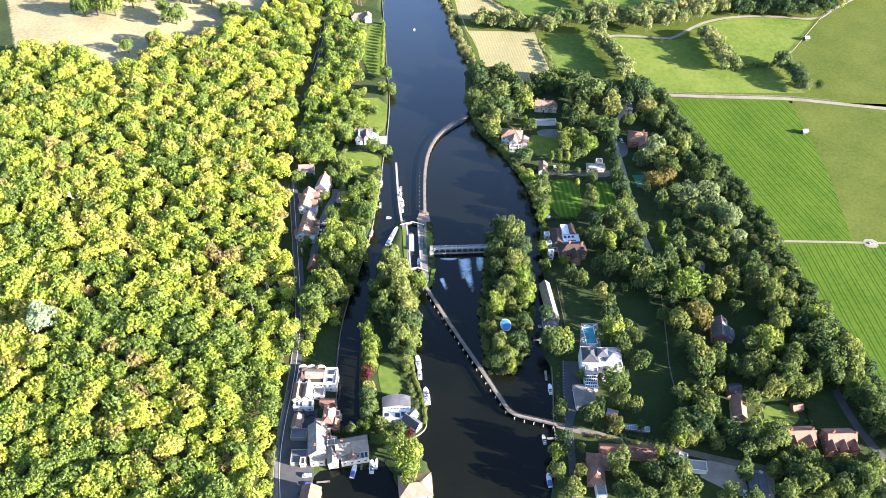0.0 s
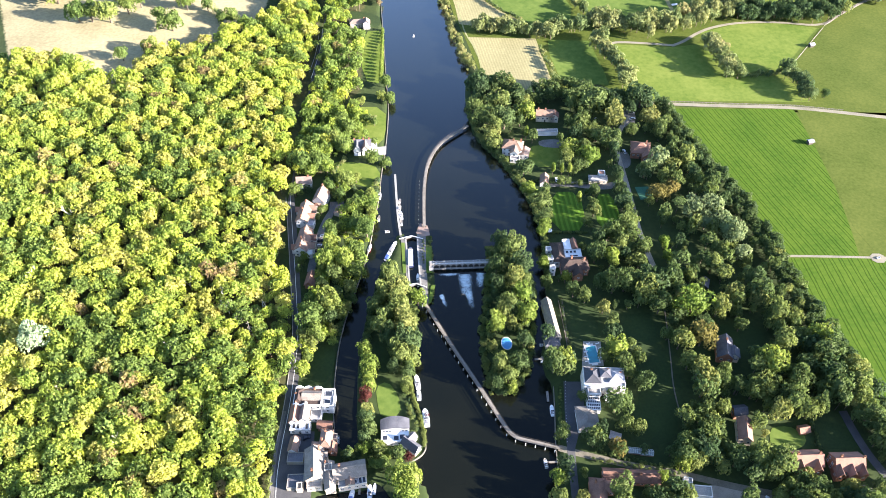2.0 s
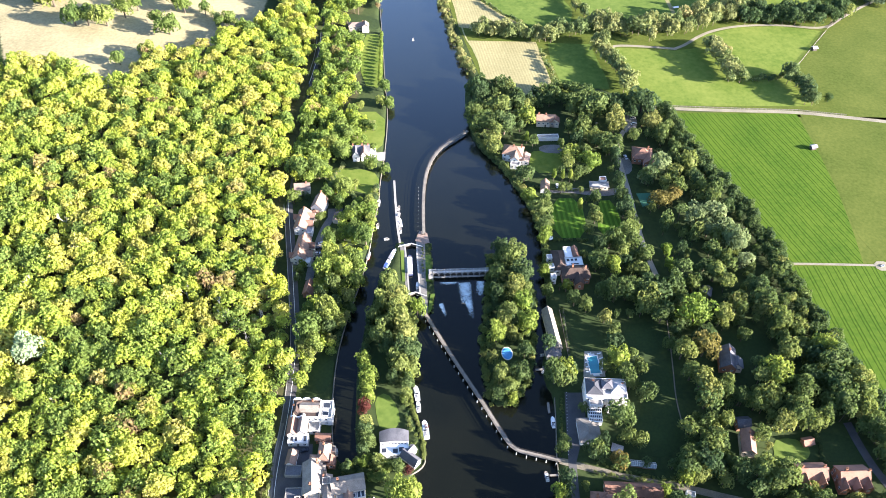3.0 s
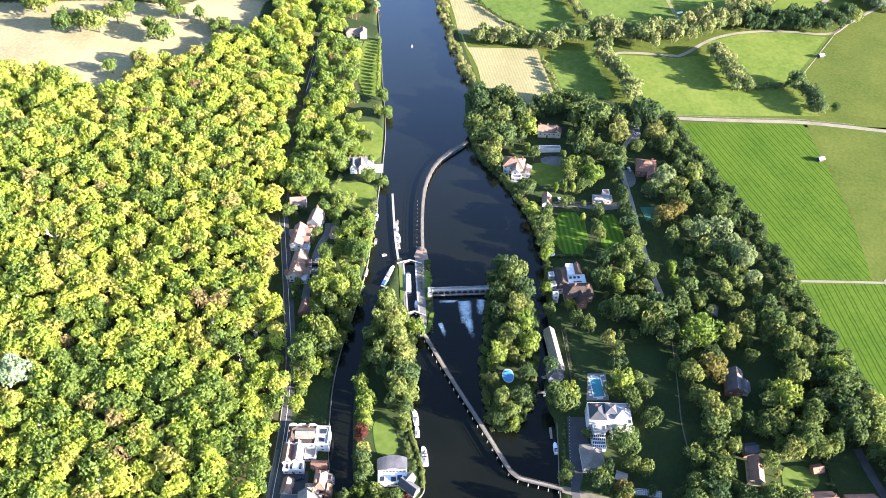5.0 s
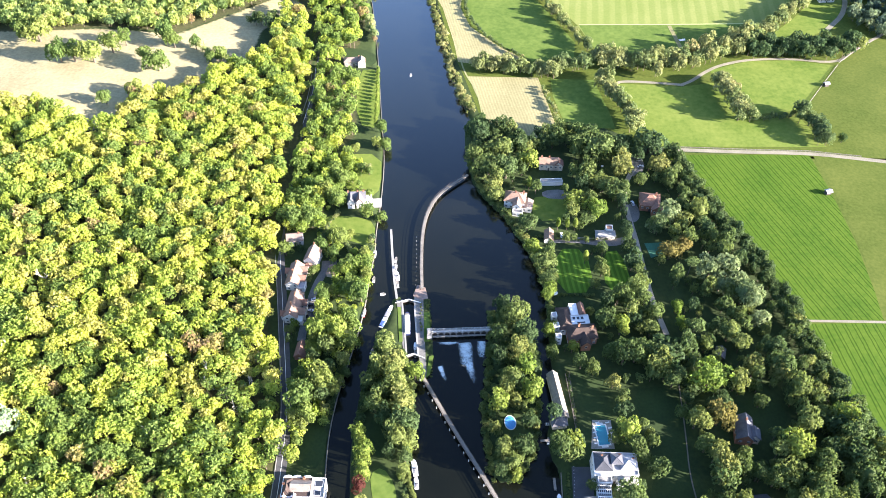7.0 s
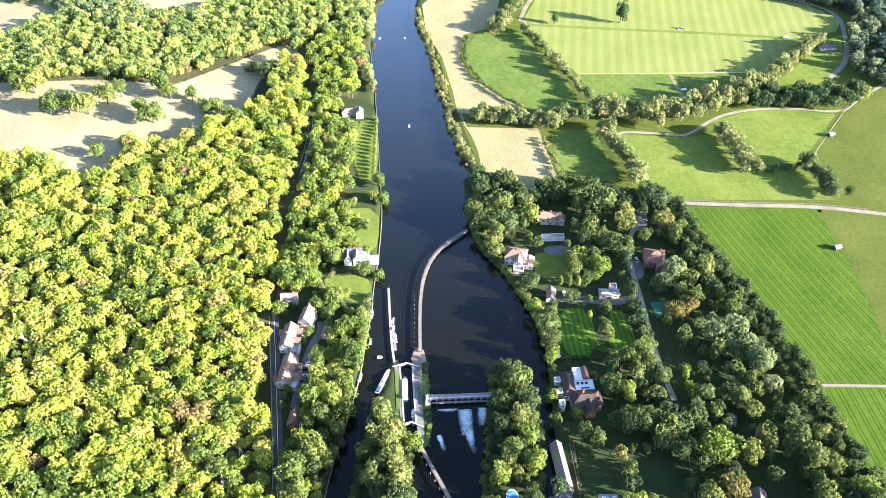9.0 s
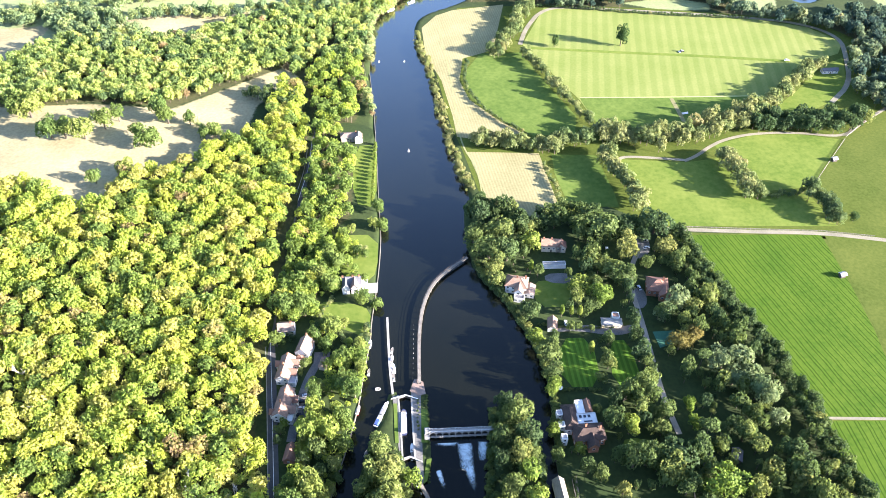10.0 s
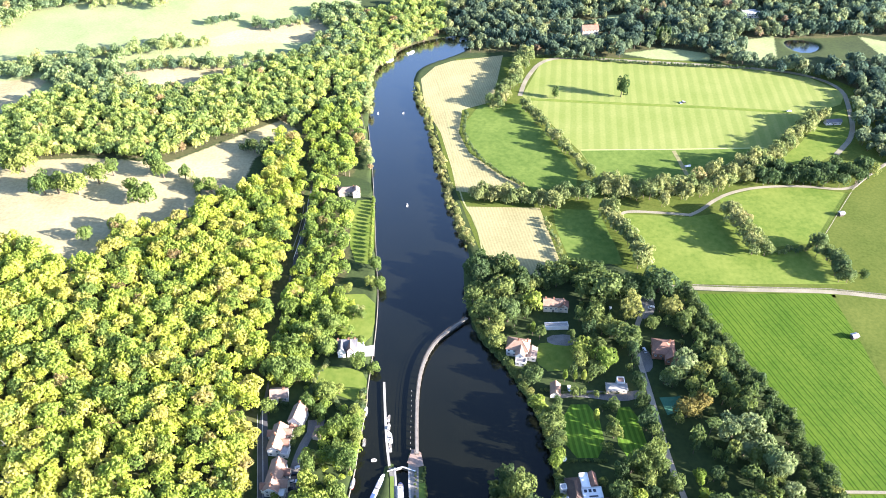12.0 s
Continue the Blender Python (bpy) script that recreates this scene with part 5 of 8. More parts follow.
grove([(-325, 572.5, 6.9), (-309, 565, 8.1), (-317, 568.7, 9.4), (-282.8, 536.6, 6.5), (-272.6, 536.6, 6.5), (-258.3, 536.5, 7.3), (-248.7, 550.2, 6.2), (-209.2, 529.4, 8.1), (-241.8, 560.8, 4.6), (-214.3, 567.9, 6.8), (-205, 560.6, 5.1), (-188.9, 560.4, 3.8), (-174, 542.7, 3.7), (-234.2, 486, 4.5), (-216.1, 494.7, 5.4), (-220.4, 539.6, 4.9), (-166.6, 546.1, 4.5)], "round parkland tree on dry pale grass", "parkland trees", M_MID)
tree(-203.7, 231.6, 8.6, M_PALE, "broad", "pale silver-green tree rising above the wood", "single wood trees", 19.0)


# ---- lawns, yards and paths in the gardens ----
# Lawns' sun and shade are set by a lighter or darker grass colour.
sheet("lawn_a", [(53.9, 399.9), (76.5, 401.2), (78.9, 386.9), (74.3, 379.4), (57.6, 378.8)], M_PASTURE, label="garden lawn in a sunlit tone", category="lawn", rounds=1)
sheet("lawn_b", [(66.6, 355.6), (85.2, 355.7), (86, 322.1), (65.1, 322)], M_MOWN, label="striped garden lawn", category="lawn", rounds=1)
sheet("lawn_p", [(94.3, 353.6), (105.8, 354.2), (108, 323.1), (92.1, 322.1)], M_MOWN, label="second striped garden lawn", category="lawn", rounds=1)
sheet("lawn_c", [(70.3, 273.5), (83.9, 271), (85.5, 251.1), (83, 241.9), (68.5, 241.1), (67.8, 262)], M_SHADED_LAWN, label="garden lawn in a shaded tone", category="lawn", rounds=1)
sheet("lawn_d", [(93.9, 258.1), (113.8, 262.2), (120, 246.6), (114.5, 210.8), (113.3, 191.3), (104.3, 182.1), (88.6, 185), (87.3, 200.8), (98, 207.4), (99.9, 235.3)], M_SHADED_LAWN, label="large garden lawn in a shaded tone", category="lawn", rounds=1)
sheet("lawn_e", [(142.5, 252.4), (167.6, 254.5), (169.3, 239.2), (155.4, 231.9), (142.4, 239.1)], M_SHADED_LAWN, label="garden lawn among trees", category="lawn", rounds=1)
sheet("lawn_f", [(154.2, 191.5), (176.8, 197.9), (196.8, 191.6), (200.3, 179.4), (179.7, 181.7), (154.7, 179.2)], M_SHADED_LAWN, label="garden lawn behind brick houses", category="lawn", rounds=1)
# Sun patch painted as a lighter sheet over the darker lawn.
sheet("lawn_sun_patch", [(155.5, 191.4), (161.7, 193.1), (168, 192), (172.2, 186.7), (168.7, 181.8), (160.2, 179.8), (153.5, 180.9)], M_LUSH, z=1.33, label="lighter patch for sun on a garden lawn", category="lawn", rounds=1)
sheet("lawn_g", [(89.6, 289.4), (99.7, 291.6), (105.3, 286.4), (94.9, 281.2)], M_PASTURE, label="small lawn in a sunlit tone", category="lawn", rounds=1)
sheet("lawn_h", [(-73.3, 383.9), (-53.8, 382.8), (-40.2, 378.3), (-40.3, 355.1), (-52.2, 361.5), (-70.9, 368)], M_PASTURE, label="riverside lawn in a sunlit tone", category="lawn", rounds=1)
sheet("lawn_i", [(-64.1, 539.3), (-47, 541.9), (-42.9, 469), (-59.6, 473.6)], M_PASTURE, label="long riverside lawn in a sunlit tone", category="lawn", rounds=1)
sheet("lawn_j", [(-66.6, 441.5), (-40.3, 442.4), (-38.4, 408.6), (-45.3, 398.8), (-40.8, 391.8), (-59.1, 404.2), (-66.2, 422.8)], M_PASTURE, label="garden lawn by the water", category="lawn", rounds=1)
# Lighter grass stands in for the sunlit part of the island lawn.
sheet("lawn_k", [(-33.1, 214.2), (-27.5, 217.6), (-21.4, 209.4), (-19.6, 198.4), (-29.2, 196.8), (-31.4, 203.2)], M_LUSH, label="sun-toned lawn patch on the lock island", category="lawn", rounds=1)
sheet("lawn_l", [(-70.4, 234.7), (-55, 240.6), (-55, 217), (-68.2, 216.2)], M_SHADED_LAWN, label="riverside lawn in a shaded tone", category="lawn", rounds=1)
sheet("lawn_m", [(-80.9, 572.2), (-52.1, 566), (-49.8, 546), (-62.3, 546.1), (-66.6, 557.4), (-76.8, 557.5)], M_SHADED_LAWN, label="lawn in front of the boathouse", category="lawn", rounds=1)
sheet("lawn_n", [(-36.5, 242.2), (-25.3, 246), (-20.9, 227.6), (-32.2, 219.8)], M_SHADED_LAWN, label="lawn in a shaded tone under island trees", category="lawn", rounds=1)
sheet("lawn_o", [(-68.2, 290), (-46.8, 290.1), (-49, 269.7), (-60.9, 269.7)], M_SHADED_LAWN, label="small garden lawn by the water", category="lawn", rounds=1)
sheet("yard", [(-77.2, 188.2), (-60.5, 189.5), (-58.4, 166.8), (-58.4, 150.3), (-58.2, 139.8), (-71.5, 139.8), (-75.1, 166.8)], M_ASPHALT, z=1.36, label="asphalt hotel yard", category="yard")
ribbon("cottage_lane", [(-62.9, 345.1), (-67.4, 337.5), (-70.8, 327.6), (-72.6, 316.3), (-73.6, 305.5), (-74.2, 296.5), (-74.4, 289.2)], 4.4, M_PAVE, 1.36, "grey lane behind the cottages", "lane")
sheet("cottage_yard", [(-69.5, 346), (-60.7, 346.4), (-60.9, 342.6), (-66.1, 335.8), (-69, 335.8)], M_PAVE, z=1.33, label="grey yard at the end of the cottage lane", category="yard")
sheet("cottage_parking", [(-73.5, 314.8), (-68.7, 316.4), (-67.9, 304), (-73.3, 303.2)], M_ASPHALT, z=1.33, label="dark parking strip behind the cottages", category="car park")
sheet("car_park_east", [(117.5, 163.2), (142, 162.4), (151.2, 156.9), (145.8, 140.4), (128, 148.2), (116.9, 154.9)], M_GRAVEL, z=1.34, label="gravel car park by the lane", category="car park")
sheet("forecourt", [(61.7, 217.4), (69.8, 217.4), (68.9, 200.7), (61.4, 178.9), (58.1, 178.9)], M_ASPHALT, z=1.36, label="asphalt forecourt of the white house", category="forecourt")
sheet("pool_terrace", [(73.4, 241.9), (82.4, 241.9), (82, 226.6), (70.9, 226.5)], M_STONE, z=1.34, label="dark stone pool terrace", category="terrace")
sheet("lock_pavement", [(-15.4, 319.7), (-12.8, 326.5), (-10.3, 323.6), (-9.7, 304.7), (-8.3, 279.1), (-7.4, 266.6), (-9.6, 266.6), (-12.5, 282.5), (-14.4, 309.3)], M_PAVE, z=1.32, label="pale concrete lockside path", category="pavement")
sheet("lock_pavement_west", [(-25.1, 316.8), (-22.7, 316.8), (-21.4, 308.3), (-19.3, 284.1), (-20.2, 283.7), (-22.4, 300.1)], M_PAVE, z=1.32, label="pale concrete lockside", category="pavement")
ribbon("garden_path", [(120, 262.2), (117, 231.7), (114.6, 214.2), (115.1, 197.7)], 0.6, M_LANE, 1.36, "thin gravel garden path")
ribbon("garden_wall_path", [(64.9, 270.1), (65.1, 254.1), (65.4, 235.2)], 1.2, M_LANE, 1.36, "narrow path beside a garden wall")
ribbon("river_wall", [(-45.1, 512), (-41.9, 476.1), (-38.2, 441.2), (-37.8, 414.4), (-38.3, 392), (-39.7, 367.3)] + [(-39, 356.6), (-41.5, 328.7), (-42, 314.2), (-45.2, 290), (-50.6, 264.7), (-53.6, 243.1), (-54.2, 224.9), (-53, 201.1), (-50.4, 185.9)], 0.4, M_BANKWALL, 1.0, "low stone embankment wall", "wall", thick=1.6)
ribbon("river_wall_far", [(-59.6, 643.3), (-53.5, 596.9), (-49.5, 559.1), (-45.1, 512)], 0.4, M_BANKWALL, 1.0, "low stone embankment wall", "wall", thick=1.6)
ribbon("river_wall_east", [(53.2, 167.9), (53.3, 185.7), (54.5, 198.2), (55.3, 214.8)], 0.4, M_BANKWALL, 1.0, "low stone embankment wall", "wall", thick=1.6)
ribbon("river_wall_island", [(-17.5, 227.8), (-15.2, 211.2), (-11.6, 201.3), (-7.1, 183.9), (-8.3, 178.2), (-14.6, 174)], 0.4, M_BANKWALL, 1.0, "low stone embankment wall", "wall", thick=1.6)
ribbon("footway", [(-76.2, 200.2), (-77.4, 178.4), (-76.1, 161.1), (-73.2, 142.3)], 1.5, M_PAVE, 1.46, "pale roadside pavement", "pavement")

sheet("tennis_court", [(120.4, 360), (132.2, 360.8), (132.9, 352.4), (122.2, 348.3)], noisy("green_court", (0.03, 0.1, 0.06), (0.05, 0.15, 0.09), 0.1, 1.5, 0.9), z=1.38, label="green hard court beside the drive", category="court")
sheet("yard_north", [(123.2, 438.4), (133.1, 439.8), (133.4, 427.9), (126.2, 417.6), (122.1, 421.4)], M_PAVE, z=1.33, label="grey parking yard among trees", category="yard", rounds=1)
sheet("yard_east", [(115.4, 393), (121.1, 395.4), (122.7, 387.1), (120.6, 379.1), (114.3, 376.7)], M_PAVE, z=1.34, label="grey forecourt beside the brick house", category="yard", rounds=1)
sheet("yard_villa", [(63.6, 406), (77.2, 407.3), (82.4, 402.5), (78.1, 397.6), (63.8, 399.3)], M_PAVE, z=1.33, label="grey paved court behind the villa", category="yard", rounds=1)
sheet("yard_bungalow", [(63.7, 364.2), (82, 365.4), (99.9, 363.3), (111.9, 365.6), (114.1, 361.2), (99, 356.8), (77.9, 361), (64.1, 359.9)], M_PAVE, z=1.34, label="paved court in front of the bungalow", category="yard", rounds=1)

# ---- houses ----


def window_mesh(w, h):
    bm = bmesh.new()
    for a, b, c, d in ((-w / 2, w / 2, -h / 2, -h / 2 + 0.1), (-w / 2, w / 2, h / 2 - 0.1, h / 2), (-w / 2, -w / 2 + 0.1, -h / 2, h / 2), (w / 2 - 0.1, w / 2, -h / 2, h / 2), (-0.04, 0.04, -h / 2, h / 2)):
        box(bm, a, b, -0.08, 0.02, c, d)
    me = bpy.data.meshes.new("window")
    bm.to_mesh(me)
    bm.free()
    me.materials.append(M_PAINT)
    bm = bmesh.new()
    box(bm, -w / 2 + 0.05, w / 2 - 0.05, -0.03, 0.0, -h / 2 + 0.05, h / 2 - 0.05)
    mg = bpy.data.meshes.new("pane")
    bm.to_mesh(mg)
    bm.free()
    mg.materials.append(M_GLASS)
    return me, mg


WIN, WIN_TALL = window_mesh(1.3, 1.4), window_mesh(1.0, 1.9)


def put_window(parent, x, y, z, rz, kind=None):
    me, mg = kind or WIN
    w = new("window", me)
    w.parent = parent
    w.matrix_basis = pose(x, y, z, 0, 0, rz)
    p = new("pane", mg)
    p.parent = w
    return w


def chimney(parent, x, y, z0, z1, material=None):
    bm = bmesh.new()
    box(bm, x - 0.45, x + 0.45, y - 0.35, y + 0.35, z0, z1)
    box(bm, x - 0.52, x + 0.52, y - 0.42, y + 0.42, z1 - 0.25, z1)
    c = part("chimney", bm, material or M_BRICK, parent)
    bm = bmesh.new()
    for dx in (-0.22, 0.22):
        tube(bm, (x + dx, y, z1), (x + dx, y, z1 + 0.45), 0.14, 0.11, 8)
    part("chimney_pot", bm, M_TILE, c)


def gable_roof(parent, L, W, h, rh, material, over=0.45, x0=0.0, y0=0.0, rz=0.0, walls=None):
    m = pose(x0, y0, 0, 0, 0, rz)
    a, b, t = L / 2 + over, W / 2 + over, 0.22
    drop = rh * over / (W / 2)
    bm = bmesh.new()
    for s in (1, -1):
        q = [(-a, s * b, h - drop), (a, s * b, h - drop), (a, 0, h + rh), (-a, 0, h + rh)]
        lo = [bm.verts.new(m @ Vector(p)) for p in q]
        hi = [bm.verts.new(m @ Vector((p[0], p[1], p[2] + t))) for p in q]
        bm.faces.new(lo)
        bm.faces.new(hi)
        for k in range(4):
            bm.faces.new((lo[k], lo[(k + 1) % 4], hi[(k + 1) % 4], hi[k]))
    bmesh.ops.recalc_face_normals(bm, faces=bm.faces[:])
    r = part("roof", bm, material, parent)
    bm = bmesh.new()
    tube(bm, m @ Vector((-a, 0, h + rh + t)), m @ Vector((a, 0, h + rh + t)), 0.16, None, 6)
    part("ridge", bm, material, r)
    if walls:
        for s in (1, -1):
            bm = bmesh.new()
            x = s * L / 2
            v = [bm.verts.new(m @ Vector(p)) for p in ((x, -W / 2, h), (x, W / 2, h), (x, 0, h + rh), (x - s * 0.25, -W / 2, h), (x - s * 0.25, W / 2, h), (x - s * 0.25, 0, h + rh))]
            bm.faces.new(v[:3])
            bm.faces.new(v[3:])
            for i, j in ((0, 1), (1, 2), (2, 0)):
                bm.faces.new((v[i], v[j], v[j + 3], v[i + 3]))
            bmesh.ops.recalc_face_normals(bm, faces=bm.faces[:])
            part("gable", bm, walls, parent)
    return r


def hip_roof(parent, L, W, h, rh, material, over=0.5, x0=0.0, y0=0.0, rz=0.0):
    m = pose(x0, y0, 0, 0, 0, rz)
    a, b = L / 2 + over, W / 2 + over
    r = max(a - b * 0.95, 0.05)
    bm = bmesh.new()
    lo = [bm.verts.new(m @ Vector(p)) for p in ((-a, -b, h - 0.15), (a, -b, h - 0.15), (a, b, h - 0.15), (-a, b, h - 0.15))]
    mid = [bm.verts.new(m @ Vector(p)) for p in ((-a, -b, h + 0.05), (a, -b, h + 0.05), (a, b, h + 0.05), (-a, b, h + 0.05))]
    e, w = bm.verts.new(m @ Vector((r, 0, h + rh))), bm.verts.new(m @ Vector((-r, 0, h + rh)))
    bm.faces.new(lo)
    for k in range(4):
        bm.faces.new((lo[k], lo[(k + 1) % 4], mid[(k + 1) % 4], mid[k]))
    bm.faces.new((mid[0], mid[1], e, w))
    bm.faces.new((mid[1], mid[2], e))
    bm.faces.new((mid[2], mid[3], w, e))
    bm.faces.new((mid[3], mid[0], w))
    bmesh.ops.recalc_face_normals(bm, faces=bm.faces[:])
    ro = part("roof", bm, material, parent)
    bm = bmesh.new()
    tube(bm, m @ Vector((-r, 0, h + rh)), m @ Vector((r + 0.01, 0, h + rh)), 0.15, None, 6)
    for sx in (-1, 1):
        for sy in (-1, 1):
            tube(bm, m @ Vector((sx * a, sy * b, h + 0.05)), m @ Vector((sx * r, 0, h + rh)), 0.12, None, 5)
    part("ridge", bm, material, ro)
    return ro


def flat_roof(parent, L, W, h, material, wallmat, x0=0.0, y0=0.0, rz=0.0, parapet=0.5, crenels=False):
    m = pose(x0, y0, 0, 0, 0, rz)
    bm = bmesh.new()
    box(bm, -L / 2 + 0.2, L / 2 - 0.2, -W / 2 + 0.2, W / 2 - 0.2, h - 0.2, h + 0.05, m)
    part("roof", bm, material, parent)
    bm = bmesh.new()
    for a, b, c, d in ((-L / 2, L / 2, -W / 2, -W / 2 + 0.3), (-L / 2, L / 2, W / 2 - 0.3, W / 2), (-L / 2, -L / 2 + 0.3, -W / 2 + 0.3, W / 2 - 0.3), (L / 2 - 0.3, L / 2, -W / 2 + 0.3, W / 2 - 0.3)):
        box(bm, a, b, c, d, h - 0.1, h + parapet, m)
    if crenels:
        n = int(L / 2.4)
        for k in range(n):
            x = -L / 2 + (k + 0.25) * L / n
            for y in (-W / 2, W / 2 - 0.3):
                box(bm, x, x + L / n * 0.5, y, y + 0.3, h + parapet, h + parapet + 0.6, m)
    part("parapet", bm, wallmat, parent)


def wall_block(parent, L, W, h, material, x0=0.0, y0=0.0, rz=0.0, rows=None, windows=True, kind=None):
    """Walls of one block with windows in even rows round it."""
    m = pose(x0, y0, 0, 0, 0, rz)
    bm = bmesh.new()
    box(bm, -L / 2, L / 2, -W / 2, W / 2, -0.4, h, m)
    box(bm, -L / 2 - 0.05, L / 2 + 0.05, -W / 2 - 0.05, W / 2 + 0.05, -0.4, 0.35, m)
    part("wall", bm, material, parent)
    if not windows:
        return
    rows = rows or max(1, int(h / 2.7))
    for r in range(rows):
        z = (r + 0.58) * h / rows
        for s, ln, dep in ((0, L, W), (180, L, W), (90, W, L), (270, W, L)):
            n = max(1, int(ln / 3.0))
            for k in range(n):
                x = (k + 0.5) * ln / n - ln / 2
                p = m @ pose(0, 0, 0, 0, 0, s) @ Vector((x, -dep / 2, z))
                put_window(parent, p.x, p.y, p.z, rz + s, kind)


def house(x, y, rot, L, W, h, rh, roof="gable", wall=None, tiles=None, label="", chimneys=((0.3, 0.0),), windows=True, category="house", name="house", extra=None):
    wall, tiles = wall or M_WHITE, tiles or M_BROWNTILE
    root = empty(name, x, y, max(ground_z(x, y), 1.0), rot)
    wall_block(root, L, W, h, wall, windows=windows)
    if roof == "gable":
        gable_roof(root, L, W, h, rh, tiles, walls=wall)
    elif roof == "hip":
        hip_roof(root, L, W, h, rh, tiles)
    else:
        flat_roof(root, L, W, h, tiles, wall, crenels=roof == "crenel")
    for cx_, cy_ in chimneys:
        chimney(root, cx_ * L, cy_ * W, h + rh * (1 - 2 * abs(cy_)) - 0.6 if roof != "crenel" else h - 0.2, h + rh + 1.3, None if wall != M_WHITE else M_WHITE if roof == "crenel" else M_BRICK)
    if windows and roof in ("gable", "hip", "flat", "crenel"):
        bm = bmesh.new()
        box(bm, -0.5, 0.5, -W / 2 - 0.07, -W / 2 + 0.02, 0.0, 2.05)
        part("door", bm, M_DARKWOOD, root)
    if extra:
        extra(root)
    return tagged(root, label, category)


def block(L, W, h, rh, x0, y0, rz=0, roof="gable", wall=None, tiles=None, windows=True):
    def add(root):
        wall_block(root, L, W, h, wall or M_WHITE, x0, y0, rz, windows=windows)
        if roof == "gable":
            gable_roof(root, L, W, h, rh, tiles or M_BROWNTILE, x0=x0, y0=y0, rz=rz, walls=wall or M_WHITE)
        elif roof == "hip":
            hip_roof(root, L, W, h, rh, tiles or M_BROWNTILE, x0=x0, y0=y0, rz=rz)
        else:
            flat_roof(root, L, W, h, tiles or M_LEAD, wall or M_WHITE, x0, y0, rz, crenels=roof == "crenel")
    return add


def blocks(*adds):
    def run(root):
        for a in adds:
            a(root)
    return run


def shaped_gables(root, xs, y, z, r, material):
    """Rounded white gables standing on a parapet."""
    for x in xs:
        bm = bmesh.new()
        ring = [(x + r * math.cos(a), z + 0.75 * r * math.sin(a)) for a in [math.pi * k / 10 for k in range(11)]]
        front, back = [[bm.verts.new((px_, y + d, pz)) for px_, pz in ring] for d in (-0.2, 0.2)]
        bm.faces.new(front)
        bm.faces.new(back[::-1])
        for k in range(11):
            bm.faces.new((front[k], back[k], back[(k + 1) % 11], front[(k + 1) % 11]))
        bmesh.ops.recalc_face_normals(bm, faces=bm.faces[:])
        part("shaped_gable", bm, material, root)


def rooflights(root, spots, w, d, z):
    for x, y in spots:
        bm = bmesh.new()
        box(bm, x - w / 2 - 0.12, x + w / 2 + 0.12, y - d / 2 - 0.12, y + d / 2 + 0.12, z - 0.1, z + 0.16)
        r = part("rooflight", bm, M_PAINT, root)
        bm = bmesh.new()
        box(bm, x - w / 2, x + w / 2, y - d / 2, y + d / 2, z + 0.16, z + 0.2)
        part("pane", bm, M_GLASS, r)


def conservatory(root, x0, x1, y0, y1, z, rows):
    """White glazed garden room: glass roof between white bars."""
    bm = bmesh.new()
    box(bm, x0, x1, y0, y1, -0.3, z)
    part("garden_room", bm, M_PAINT, root)
    bm = bmesh.new()
    box(bm, x0 + 0.25, x1 - 0.25, y0 + 0.25, y1 - 0.25, z, z + 0.08)
    part("roof_glass", bm, M_GLASS, root)
    for k in range(rows + 1):
        bm = bmesh.new()
        y = y0 + (y1 - y0) * k / rows
        box(bm, x0, x1, y - 0.22, y + 0.22, z, z + 0.22)
        part("roof_bar", bm, M_PAINT, root)
    for k in range(8):
        bm = bmesh.new()
        x = x0 + (x1 - x0) * k / 7
        box(bm, x - 0.09, x + 0.09, y0, y1, z, z + 0.18)
        part("glazing_bar", bm, M_PAINT, root)


def barrel_roof(root, L, W, h, rise, material, x0=0.0, y0=0.0):
    """A roof bowed across the house's length, with a thin pale edge."""
    bm = bmesh.new()
    n, lo, hi = 12, [], []
    for k in range(n + 1):
        u = k / n * 2 - 1
        z = h + rise * (1 - u * u)
        bow = 1.2 * (1 - u * u)
        lo.append([bm.verts.new((x0 + u * L / 2, y0 + y, z)) for y in (-W / 2, W / 2 + bow)])
        hi.append([bm.verts.new((x0 + u * L / 2, y0 + y, z + 0.2)) for y in (-W / 2, W / 2 + bow)])
    for k in range(n):
        bm.faces.new((hi[k][0], hi[k + 1][0], hi[k + 1][1], hi[k][1]))
        bm.faces.new((lo[k][1], lo[k + 1][1], lo[k + 1][0], lo[k][0]))
        for e in (0, 1):
            bm.faces.new((lo[k][e], lo[k + 1][e], hi[k + 1][e], hi[k][e]))
    for k in (0, n):
        bm.faces.new((lo[k][0], lo[k][1], hi[k][1], hi[k][0]))
    bmesh.ops.recalc_face_normals(bm, faces=bm.faces[:])
    part("roof", bm, material, root)


# west bank
(hx, hy), = [(-86.7, 361)]
house(hx, hy, 5, 9, 6.5, 4.6, 2.6, label="white roadside cottage with a brown tiled roof")
(hx, hy), = [(-74.3, 345.6)]
house(hx, hy, 78, 10, 7.4, 5.6, 4.2, label="white gabled cottage with a brown tiled roof", tiles=M_PALETILE, chimneys=((0.46, 0.0),), extra=block(4.6, 4.0, 3.0, 1.6, -5.8, 1.0, 90, "hip", tiles=M_TILE))
(hx, hy), = [(-82.7, 331.3)]
